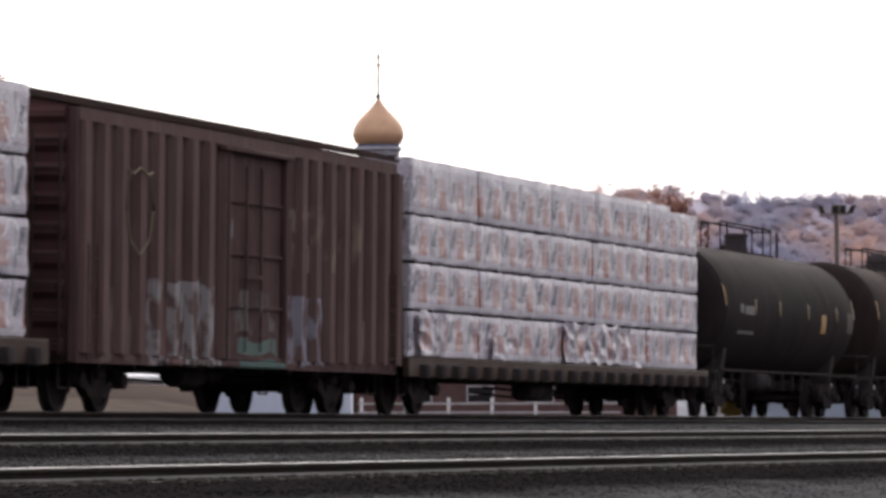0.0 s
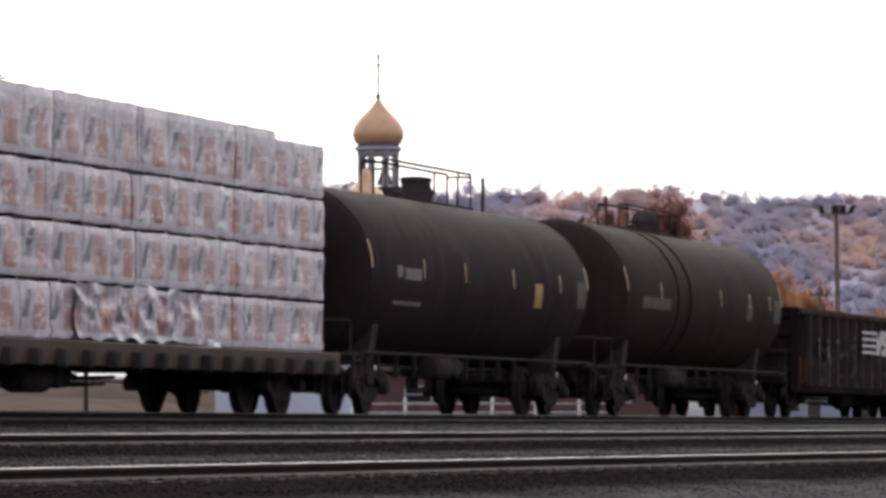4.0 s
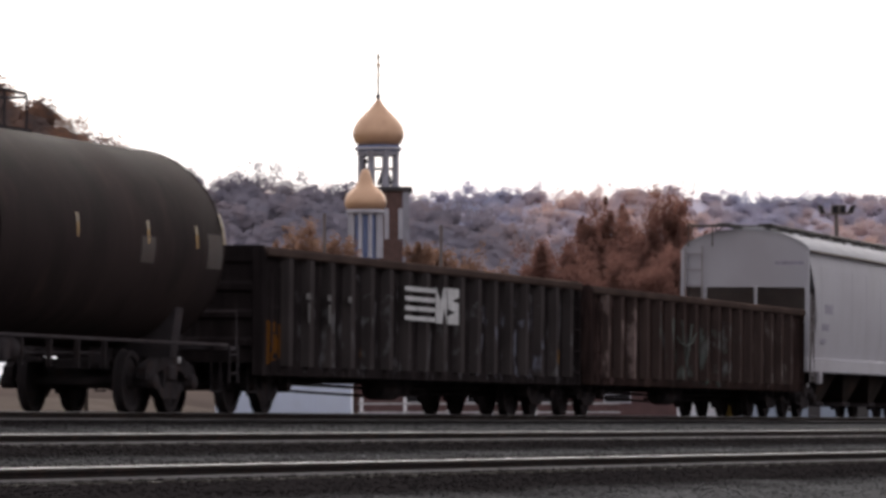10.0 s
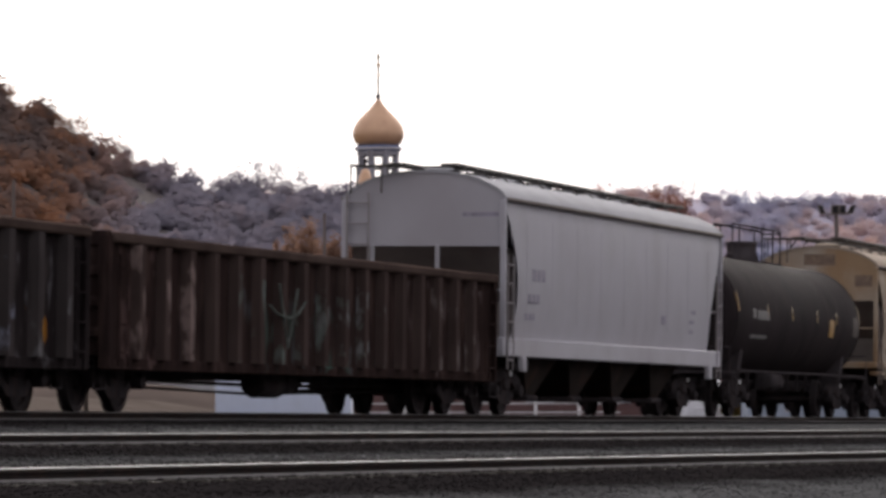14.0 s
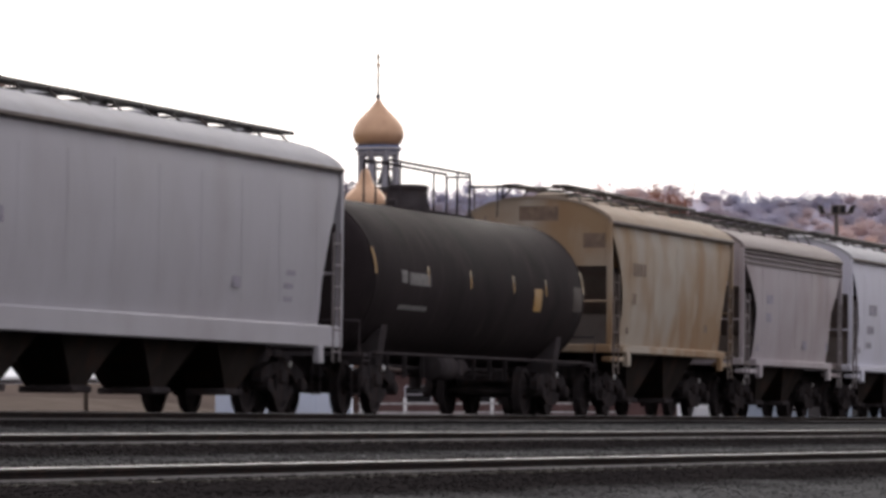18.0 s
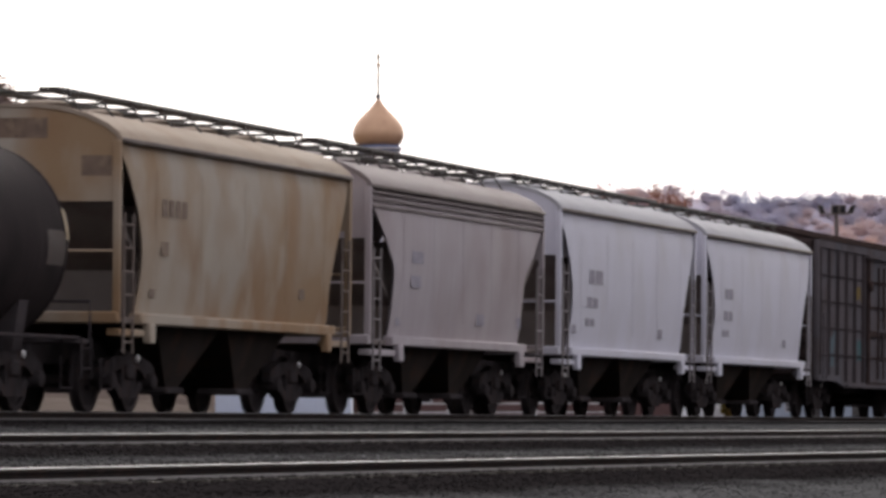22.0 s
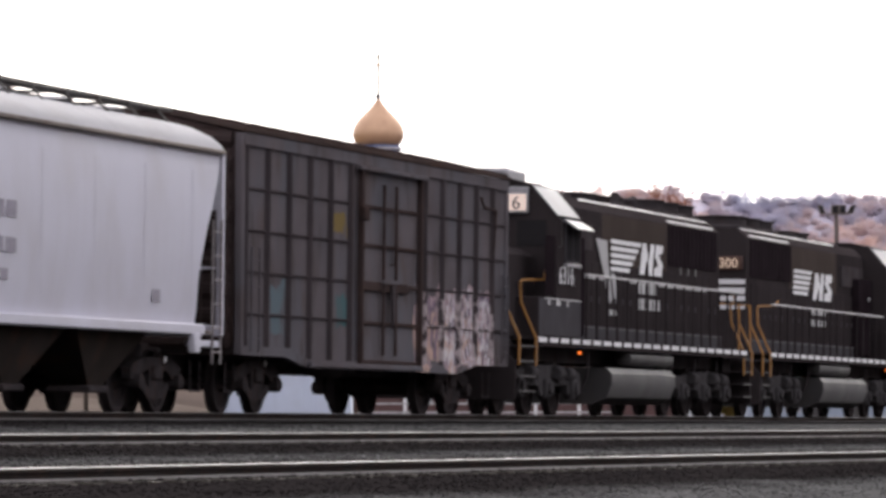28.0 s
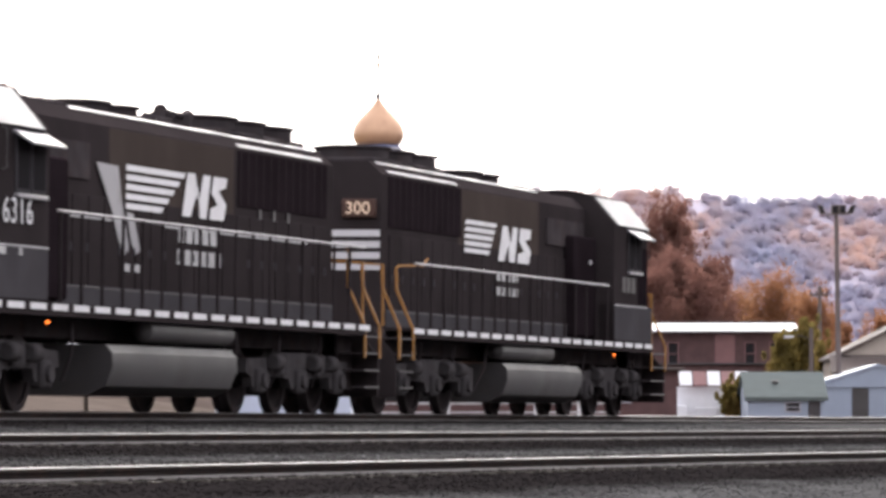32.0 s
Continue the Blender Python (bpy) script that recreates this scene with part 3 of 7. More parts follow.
        ladder(root, x + sgn * 0.12, -w + 0.35, bottom + 0.1, eave - 0.3, 0.4, M["dark_end"], "y", 8)
    part("brake_wheel", Shape().lathe([(0.22, -0.015), (0.26, -0.015), (0.26, 0.015), (0.22, 0.015)], 16, (-half - 0.2, 0.45, 2.9), "x"), M["under"], root)
    for x in (-half + 0.45, half - 0.45):
        ladder(root, x, -w - 0.13, bottom + 0.05, bottom + 1.6, 0.4, body_mat, "x", 4)
    for x in np.arange(-half + 1.4, half - 1.0, 1.5):
        part("cross_member", Shape().box(x - 0.06, x + 0.06, -1.35, 1.35, bottom - 0.06, bottom + 0.1), M["under"], root)
    gear(root, half, 2.2)
    brake_rig(root, -half + 3.6, half - 3.6, bottom - 0.02)
    return root


# ---- centre-beam flat car with wrapped lumber ----


def wrap_material():
    """White plastic wrap printed with a repeating rust-red block and grey slashes, wrinkled."""
    m = mat("printed_lumber_wrap", (0.455, 0.415, 0.49), 0.36, 0, 0.12, 1.6, (0.38, 0.355, 0.42), 0.5, 0.1, bump=0.7, fine=5.0)
    n, l = m.node_tree.nodes, m.node_tree.links
    b = n["Principled BSDF"]
    base = b.inputs["Base Color"].links[0].from_socket
    tc = n.new("ShaderNodeTexCoord")
    wob = n.new("ShaderNodeTexNoise")
    wob.inputs["Scale"].default_value, wob.inputs["Detail"].default_value = 3.2, 5.0
    l.new(tc.outputs["Object"], wob.inputs["Vector"])
    sep = n.new("ShaderNodeSeparateXYZ")
    l.new(tc.outputs["Object"], sep.inputs[0])

    def calc(op, a, c, e=None):
        q = n.new("ShaderNodeMath")
        q.operation = op
        for i, s in enumerate((a, c, e)):
            if s is None:
                continue
            if isinstance(s, (int, float)):
                q.inputs[i].default_value = s
            else:
                l.new(s, q.inputs[i])
        return q.outputs[0]

    x = calc("ADD", sep.outputs["X"], calc("MULTIPLY", wob.outputs["Fac"], 0.14))
    z = calc("ADD", calc("SUBTRACT", sep.outputs["Z"], 1.0), calc("MULTIPLY", wob.outputs["Fac"], 0.05))
    u = calc("MODULO", calc("ADD", x, 60.0), 1.22)
    v = calc("MODULO", z, 0.795)
    # each panel is printed a little weaker or stronger than the next
    cell = n.new("ShaderNodeCombineXYZ")
    l.new(calc("FLOOR", calc("DIVIDE", x, 1.22), 0.0), cell.inputs[0])
    l.new(calc("FLOOR", calc("DIVIDE", z, 0.795), 0.0), cell.inputs[2])
    lot = n.new("ShaderNodeTexWhiteNoise")
    l.new(cell.outputs[0], lot.inputs["Vector"])
    # a rust-red block with a smaller, paler one above it
    low = calc("MULTIPLY", calc("COMPARE", u, 0.76, 0.25), calc("COMPARE", v, 0.28, 0.17))
    high = calc("MULTIPLY", calc("COMPARE", u, 0.72, 0.21), calc("COMPARE", v, 0.56, 0.09))
    red = calc("MAXIMUM", low, calc("MULTIPLY", high, 0.75))
    # grey slashes beside it
    lean = calc("SUBTRACT", u, calc("MULTIPLY", v, 0.55))
    grey = calc("MULTIPLY", calc("MAXIMUM", calc("COMPARE", lean, 0.02, 0.1), calc("MULTIPLY", calc("COMPARE", lean, 0.2, 0.035), 0.6)), calc("COMPARE", v, 0.45, 0.19))
    fade = n.new("ShaderNodeMapRange")
    fade.inputs["From Min"].default_value, fade.inputs["From Max"].default_value = 0.3, 0.6
    l.new(wob.outputs["Fac"], fade.inputs["Value"])

    def mix(fac, a, c):
        q = n.new("ShaderNodeMix")
        q.data_type = "RGBA"
        l.new(fac, q.inputs["Factor"])
        l.new(a, q.inputs["A"])
        q.inputs["B"].default_value = (*c, 1)
        return q.outputs["Result"]

    c1 = mix(calc("MULTIPLY", red, calc("MULTIPLY", calc("MULTIPLY_ADD", fade.outputs[0], 0.3, 0.55), calc("MULTIPLY_ADD", lot.outputs["Value"], 0.35, 0.85))), base, (0.32, 0.12, 0.085))
    c2 = mix(calc("MULTIPLY", grey, calc("MULTIPLY_ADD", fade.outputs[0], 0.25, 0.75)), c1, (0.085, 0.09, 0.125))
    edge = calc("MULTIPLY", calc("COMPARE", u, 0.035, 0.045), calc("MULTIPLY_ADD", fade.outputs[0], 0.3, 0.5))
    c3 = mix(edge, c2, (0.12, 0.115, 0.14))
    c3 = mix(calc("MULTIPLY", calc("COMPARE", v, 0.05, 0.05), 0.5), c3, (0.72, 0.69, 0.76))
    # crease highlights and darker lines near them, painted into the wrap colour
    crease = n.new("ShaderNodeTexNoise")
    crease.inputs["Scale"].default_value, crease.inputs["Detail"].default_value, crease.inputs["Distortion"].default_value = 1.8, 2.0, 1.6
    l.new(tc.outputs["Object"], crease.inputs["Vector"])
    c4 = mix(calc("MULTIPLY", calc("COMPARE", crease.outputs["Fac"], 0.5, 0.012), 0.7), c3, (0.85, 0.83, 0.9))
    c5 = mix(calc("MULTIPLY", calc("COMPARE", crease.outputs["Fac"], 0.57, 0.007), 0.5), c4, (0.25, 0.23, 0.28))
    l.new(c5, b.inputs["Base Color"])
    return m


M["spray_grey"] = mat("faded_grey_green_spray", (0.09, 0.098, 0.09), 0.8, 0, 0.4, 4.0, spec=0.0)
M["graffiti"] = mat("faded_yellow_spray", (0.17, 0.14, 0.095), 0.8, 0, 0.3, 3.0)
M["wrap"] = wrap_material()
M["spacer"] = mat("dark_wood_spacer", (0.05, 0.038, 0.03), 0.85, 0, 0.3, 5.0)
M["deck"] = mat("brown_flat_car_steel", (0.045, 0.028, 0.022), 0.75, 0, 0.35, 1.2, RUST, 0.5)


def crumpled(x0, x1, y0, y1, z0, z1, rng, amp):
    """A wrapped pack: a box whose faces sag and crease, with soft edges and a loose fold along the foot."""
    s = Shape()
    nx, nz = max(8, int((x1 - x0) * 7)), 8

    def wob(x, z, k):
        big = noise.noise(Vector((x * 1.3 + k, z * 1.8, k * 3.1)))
        fine = 1 - 2.4 * abs(noise.noise(Vector((x * 3.6 + z * 2.2, z * 4.5 - x, k * 5.0))))
        return amp * (0.8 * big + 0.55 * fine)

    for y, sg in ((y0, -1), (y1, 1)):
        rows = []
        for j in range(nz + 1):
            z = z0 + (z1 - z0) * j / nz
            row = []
            for i in range(nx + 1):
                x = x0 + (x1 - x0) * i / nx
                edge = (0.014 if j in (0, nz) else 0.0) + (0.02 if i in (0, nx) else 0.0)
                fold = 0.05 * max(0.0, noise.noise(Vector((x * 2.3, z0, 4 + sg))) + 0.1) if j == 1 else 0.0
                row.append((x, y - sg * edge + sg * fold + wob(x, z, sg), z + (0.022 * noise.noise(Vector((x * 2.8, z0 * 3, sg))) if j in (0, nz) else 0.0)))
            rows.append(row)
        s.sheet(rows)
    n1, m = (nz + 1) * (nx + 1), nx + 1
    for i in range(nx):
        s.f += [(i, i + 1, n1 + i + 1, n1 + i), (nz * m + i, nz * m + i + 1, n1 + nz * m + i + 1, n1 + nz * m + i)]
    for j in range(nz):
        s.f += [(j * m, (j + 1) * m, n1 + (j + 1) * m, n1 + j * m), (j * m + nx, (j + 1) * m + nx, n1 + (j + 1) * m + nx, n1 + j * m + nx)]
    return s


def lumber_car(a, seed, cuts):
    rng = random.Random(seed)
    root = car("lumber_car", "centre-beam flat car stacked four tiers high with white printed wrapped lumber", "flat car", a)
    half = 11.3
    part("deck", Shape().box(-half - 0.5, half + 0.5, -1.38, 1.38, 0.82, 0.95, 0.02), M["deck"], root)
    for y in (-1.38, 1.38):
        part("side_sill", Shape().box(-half - 0.5, half + 0.5, y - 0.06, y + 0.06, 0.62, 0.96, 0.02), M["deck"], root)
    for x in np.arange(-half + 0.3, half, 1.05):
        for y in (-1.5, 1.5):
            part("winch_bracket", Shape().box(x - 0.1, x + 0.1, y - 0.07, y + 0.07, 0.6, 0.84, 0.02), M["under"], root)
    for x in np.arange(-half, half + 0.1, 2.26):
        part("centre_post", Shape().box(x - 0.06, x + 0.06, -0.06, 0.06, 0.95, 4.1), M["deck"], root)
    part("centre_beam", Shape().box(-half, half, -0.3, 0.3, 4.05, 4.27, 0.02), M["deck"], root)
    for sgn in (-1, 1):
        part("bulkhead", Shape().extrude([(-1.25, 0.95), (1.25, 0.95), (1.15, 4.0), (0.5, 4.15), (-0.5, 4.15), (-1.15, 4.0)], "yz", sgn * (half + 0.12), sgn * (half + 0.24)), M["dark_end"], root)
    for y0, y1, near in ((-1.32, -0.1, True), (0.1, 1.32, False)):
        for tier in range(4):
            z0 = 0.98 + tier * 0.797
            edges = [-half] + [c + rng.uniform(-0.15, 0.15) for c in cuts] + ([8.7] if tier == 3 and seed == 2 else []) + [half]
            for x0, x1 in zip(edges, edges[1:]):
                amp = 0.034 if tier == 0 else 0.026
                lid = (0.738 if tier < 3 else 0.90) - (0.10 if x0 > 8 and tier == 3 else 0.0)
                part("lumber_pack", crumpled(x0 + 0.02, x1 - 0.02, y0 + rng.uniform(-0.02, 0.02), y1, z0, z0 + lid + rng.uniform(0, 0.012), rng, amp), M["wrap"], root, "lumber pack in printed white wrap", smooth=50)
                if tier:
                    for x in np.arange(x0 + 0.3, x1 - 0.2, 1.2):
                        part("spacer", Shape().box(x, x + 0.09, y0 + 0.04, y1 - 0.04, z0 - 0.04, z0), M["spacer"], root)
    # loosened wrap on the lowest tier
    if seed == 2:
        for x0, x1, z0, z1 in ((-0.7, 4.7, 1.0, 1.74), (-11.0, -9.3, 1.0, 1.72), (-6.1, -4.4, 0.97, 1.4), (4.9, 5.8, 0.9, 1.05)):
            nx, nz = max(14, int((x1 - x0) * 11)), max(4, int((z1 - z0) * 15))
            rows = []
            for j in range(nz + 1):
                row = []
                for i in range(nx + 1):
                    x, z = x0 + (x1 - x0) * i / nx, z0 + (z1 - z0) * j / nz
                    fold = 0.05 * (1 - 2.2 * abs(noise.noise(Vector((x * 1.6 + z * 1.9, z * 2.4 - x * 0.7, x0))))) + 0.02 * (1 - 2.2 * abs(noise.noise(Vector((x * 4.1 - z * 2.5, z * 6.0, 4)))))
                    row.append((x + 0.12 * noise.noise(Vector((z * 5, x, 2))), -1.36 - max(0.0, fold), z + 0.07 * noise.noise(Vector((x * 2.2, z, 9)))))
                rows.append(row)
            part("torn_wrap", Shape().sheet(rows), M["wrap"], root, "loose crumpled plastic wrap", smooth=30)
    gear(root, half + 0.5, 2.0)
    for x in np.arange(-half + 4, half - 3.5, 1.6):
        part("cross_member", Shape().box(x - 0.07, x + 0.07, -1.3, 1.3, 0.58, 0.82), M["under"], root)
    brake_rig(root, -3.5, 3.5, 0.52)
    return root


# ---- tank cars ----
M["tank_panel"] = mat("grimy_data_panel", (0.05, 0.034, 0.03), 0.7, 0, 0.3, 2.0, GRIME, 0.5)
M["tank_mark"] = mat("grimy_white_lettering", (0.14, 0.13, 0.13), 0.7, 0, 0.4, 5.0, GRIME, 0.6)


def tank_car(name, label, a, half, zc, r, material, bands, marks, rail_x, dome_r, drum, yellow, lettering, extra, rail_h, vent=None):
    root = car(name, label, "tank car", a)
    prof = []
    hd = 0.62
    for i in range(9):
        q = math.pi / 2 * i / 8
        prof.append((max(0.02, r * math.sin(q)), -half - hd * math.cos(q) + 0.0))
    for i in range(1, 12):
        prof.append((r, -half + 2 * half * i / 12))
    for i in range(9):
        q = math.pi / 2 * (8 - i) / 8
        prof.append((max(0.02, r * math.sin(q)), half + hd * math.cos(q)))
    part("tank_shell", Shape().lathe(prof, 56, (0, 0, zc), "x"), material, root, smooth=50)
    for x, wd in bands:
        part("shell_band", Shape().lathe([(r, x - wd / 2), (r + 0.03, x - wd / 2), (r + 0.03, x + wd / 2), (r, x + wd / 2)], 56, (0, 0, zc), "x"), material, root)
    for x in (-half, half):
        part("weld_seam", Shape().lathe([(r, x - 0.04), (r + 0.012, x - 0.02), (r + 0.012, x + 0.02), (r, x + 0.04)], 56, (0, 0, zc), "x"), material, root)
    # stub sills, saddles and end platforms
    for sgn in (-1, 1):
        part("saddle", Shape().extrude([(-1.1, 0.8), (1.1, 0.8), (1.2, zc - 0.75), (0.6, zc - r + 0.08), (-0.6, zc - r + 0.08), (-1.2, zc - 0.75)], "yz", sgn * (half - 1.0), sgn * (half - 1.35)), M["under"], root)
        part("end_platform", Shape().box(sgn * (half - 0.2), sgn * (half + 1.0), -1.4, 1.4, 0.92, 0.99, 0.01), M["under"], root)
        ladder(root, sgn * (half + 0.7), -1.42, 0.45, 1.0, 0.4, M["under"], "x", 2)
        part("end_rail", Shape().tube([(sgn * (half + 0.95), -1.38, 0.98), (sgn * (half + 0.95), -1.38, 1.5), (sgn * (half + 0.95), 1.38, 1.5), (sgn * (half + 0.95), 1.38, 0.98)], 0.022, 6), M["under"], root)
    for y in (-1.42, 1.42):
        part("side_running_board", Shape().box(-half - 0.3, half + 0.3, y - 0.05, y + 0.05, 0.97, 1.02, 0.01), M["under"], root)
    # top works: dome, platform, railing
    top = zc + r
    cx = (rail_x[0] + rail_x[1]) / 2
    if drum:
        part("bonnet", Shape().lathe([(dome_r * 1.15, -0.08), (dome_r * 1.1, 0.1), (dome_r, 0.16), (dome_r, 0.34), (dome_r + 0.02, 0.35), (dome_r + 0.02, 0.42), (dome_r - 0.05, 0.44)], 20, (extra, 0, top), "z"), M["under"], root)
    else:
        part("manway", Shape().lathe([(dome_r, -0.05), (dome_r, 0.22), (dome_r + 0.02, 0.23), (dome_r + 0.02, 0.28), (dome_r * 0.9, 0.38), (dome_r * 0.6, 0.47), (0.02, 0.5)], 20, (extra, 0, top), "z"), M["under"], root)
    for dx, rr, hh in ((0.75, 0.12, 0.2), (-0.9, 0.08, 0.16), (1.2, 0.06, 0.3)):
        part("valve", Shape().lathe([(rr, -0.05), (rr, hh * 0.6), (rr * 1.3, hh * 0.62), (rr * 1.3, hh * 0.8), (rr * 0.6, hh)], 10, (extra + dx, 0.08, top), "z"), M["under"], root)
    y0, y1, zt = -0.22, 0.22, top + rail_h
    if vent is not None:
        part("vent_post", Shape().tube([(vent, -0.1, top - 0.3), (vent, -0.1, top + 0.62)], 0.035, 8), M["under"], root)
    part("top_platform", Shape().box(rail_x[0], rail_x[1], -0.3, 0.3, top - 0.03, top + 0.01), M["under"], root)
    for y in (y0, y1):
        part("hand_rail", Shape().tube([(rail_x[0], y, top), (rail_x[0], y, zt - 0.06), (rail_x[0] + 0.06, y, zt), (rail_x[1] - 0.06, y, zt), (rail_x[1], y, zt - 0.06), (rail_x[1], y, top)], 0.024, 6), M["under"], root)
        for x in (rail_x[0] + 0.75, rail_x[1] - 0.9):
            part("rail_post", Shape().tube([(x, y, top), (x, y, zt)], 0.02, 6), M["under"], root)
    for x in rail_x:
        part("cross_rail", Shape().tube([(x, y0, zt - 0.05), (x, y1, zt - 0.05)], 0.022, 6), M["under"], root)
    ladder(root, cx, r + 0.16, 0.6, zc + 0.7, 0.42, M["under"], "x", 7)
    for s in (-1, 1):
        part("ladder_arc", Shape().tube([(cx + 0.21 * s, (r + 0.05) * math.cos(q), zc + (r + 0.05) * math.sin(q)) for q in np.linspace(0.5, 1.45, 8)], 0.022, 5), M["under"], root)
    # reflector strips on the flank
    for x in marks:
        q0, q1 = -0.02, 0.2
        s = Shape()
        rows = [[(x + dx, -(r + 0.006) * math.cos(q), zc + (r + 0.006) * math.sin(q)) for dx in (-0.04, 0.04)] for q in np.linspace(q0, q1, 5)]
        part("reflector_strip", s.sheet(rows), M["yellow"], root, "narrow yellow reflector strip")
        rows = [[(x + dx, -(r + 0.007) * math.cos(q), zc + (r + 0.007) * math.sin(q)) for dx in (-0.045, 0.045)] for q in np.linspace(0.12, 0.2, 3)]
        part("reflector_strip", Shape().sheet(rows), M["pale_mark"], root, "pale end of the reflector strip")
    for x, lo, hi in ((-half, 0.05, 0.36), (half, 0.05, 0.36)):
        rows = [[(x + dx, -(r + 0.016) * math.cos(q), zc + (r + 0.016) * math.sin(q)) for dx in (-0.05, 0.05)] for q in np.linspace(lo, hi, 6)]
        part("reflector_strip", Shape().sheet(rows), M["yellow"] if x < 0 else M["pale_mark"], root)
    if yellow is not None:
        rows = [[(x, -(r + 0.008) * math.cos(q), zc + (r + 0.008) * math.sin(q)) for x in (yellow - 0.28, yellow + 0.28)] for q in np.linspace(-0.24, 0.06, 5)]
        part("placard", Shape().sheet(rows), M["yellow"], root, "yellow warning placard")
    for x, wd, q0, q1 in lettering:
        rows = [[(xx, -(r + 0.006) * math.cos(q), zc + (r + 0.006) * math.sin(q)) for xx in (x, x + wd)] for q in np.linspace(q0, q1, 4)]
        part("stencil_bar", Shape().sheet(rows), M["tank_panel"] if material is M["tank_brown"] else M["tank_mark"], root)
    rows = [[(x, -(r + 0.006) * math.cos(q), zc + (r + 0.006) * math.sin(q)) for x in (half - 0.75, half - 0.05)] for q in np.linspace(-0.2, 0.14, 5)]
    part("data_panel", Shape().sheet(rows), M["tank_panel"], root, "faded grey data panel")
    gear(root, half + 0.9, 2.1, 0.6, 3.3)
    brake_rig(root, -half + 2.6, half - 2.6, 0.86)
    for x in np.arange(-half + 3.0, half - 2.6, 1.15):
        part("brake_hanger", Shape().box(x - 0.03, x + 0.03, -0.75, -0.68, 0.62, 1.0), M["under"], root)
    part("discharge_valve", Shape().lathe([(0.12, -0.35), (0.12, -0.12), (0.22, -0.1), (0.22, 0.3)], 12, (0.3, 0, 0.8), "z"), M["under"], root)
    return root


# ---- gondolas ----


def gondola(name, label, a, half, top, bottom, material, pitch, logo, truck_in):
    root = car(name, label, "gondola car", a)
    rib_mat = M["rib_black"] if logo else M["rib_brown"]
    w = 1.42
    part("floor", Shape().box(-half, half, -w, w, bottom + 0.28, bottom + 0.4), M["under"], root)
    for y in (-1, 1):
        yy = w * y
        part("side_wall", Shape().box(-half, half, yy - 0.02, yy + 0.02, bottom + 0.06, top - 0.1), material, root)
        part("top_chord", Shape().box(-half - 0.02, half + 0.02, yy - 0.07, yy + 0.1, top - 0.15, top, 0.03) if y > 0 else Shape().box(-half - 0.02, half + 0.02, yy - 0.14, yy + 0.07, top - 0.15, top, 0.03), M["chord_rust"], root)
        part("side_sill", Shape().box(-half, half, yy - 0.05, yy + 0.09, bottom, bottom + 0.16, 0.02), material, root)
        x = -half + 0.95
        while x < half - 0.85:
            part("side_post", Shape().extrude([(x, yy + 0.02 * y), (x + 0.05, yy + 0.16 * y), (x + 0.27, yy + 0.16 * y), (x + 0.32, yy + 0.02 * y)], "xy", bottom + 0.16, top - 0.15), rib_mat, root)
            x += pitch
    for sgn in (-1, 1):
        x = sgn * half
        part("end_wall", Shape().box(x - 0.03, x + 0.03, -w, w, bottom + 0.2, top - 0.05), material, root)
        for i in range(4):
            z = bottom + 0.5 + i * 0.42
            part("end_corrugation", Shape().extrude([(x, z - 0.12), (x + sgn * 0.08, z - 0.04), (x + sgn * 0.08, z + 0.04), (x, z + 0.12)], "xz", -w + 0.05, w - 0.05), material, root)
        part("end_chord", Shape().box(x - 0.08, x + 0.08, -w - 0.05, w + 0.05, top - 0.14, top + 0.02, 0.02), material, root)
        for y in (-w, w):
            part("corner_post", Shape().box(x - 0.1, x + 0.1, y - 0.09, y + 0.09, bottom, top - 0.02, 0.02), material, root)
        ladder(root, x - sgn * 0.4, -w - 0.13, bottom + 0.05, top - 0.3, 0.4, material, "x", 4)
    if logo:
        # a striped block and a solid block beside it
        g0, g1, z0, z1 = logo
        mid = g0 + (g1 - g0) * 0.55
        for i in range(4):
            z = z0 + (z1 - z0) * i / 4
            part("logo_stripe", Shape().box(g0, mid, -w - 0.168, -w - 0.162, z + 0.05, z + 0.125), M["offwhite"], root)
        q = (g1 - mid) / 2
        part("logo_block", Shape().extrude([(mid + 0.04, z0 + 0.03), (mid + q * 0.6, z0 + 0.03), (mid + q * 0.75, z0 + 0.3), (mid + q * 0.95, z0 + 0.03), (mid + q, z1), (mid + q * 0.7, z1), (mid + q * 0.5, z0 + 0.38), (mid + 0.04, z1)], "xz", -w - 0.168, -w - 0.162), M["offwhite"], root)
        part("logo_block", Shape().extrude([(mid + q + 0.05, z0 + 0.03), (g1, z0 + 0.03), (g1, z0 + 0.4), (mid + q * 1.4, z0 + 0.42), (g1, z0 + 0.5), (g1, z1), (mid + q + 0.05, z1), (mid + q + 0.05, z0 + 0.28), (mid + q * 1.7, z0 + 0.24), (mid + q + 0.05, z0 + 0.16)], "xz", -w - 0.168, -w - 0.162), M["offwhite"], root)
        bars(root, -half + 1.9, 1.75, -w - 0.162, [0.2, 0.2, 0.2], 0.1, M["faded"], 0.95)
        bars(root, -half + 2.0, 1.4, -w - 0.162, [0.1, 0.14], 0.3, M["faded"], 1.0)
    gear(root, half, truck_in, 0.5)
    for x in np.arange(-half + 1.0, half - 0.8, 1.4):
        part("cross_member", Shape().box(x - 0.06, x + 0.06, -1.4, 1.4, bottom + 0.05, bottom + 0.28), M["under"], root)
    brake_rig(root, -half + 3.6, half - 3.6, 0.5)
    return root


# ---- covered hoppers ----
M["hop_ladder"] = mat("rusty_ladder_paint", (0.20, 0.165, 0.15), 0.8, 0, 0.25, 2.0, RUST, 0.5, spec=0.0)
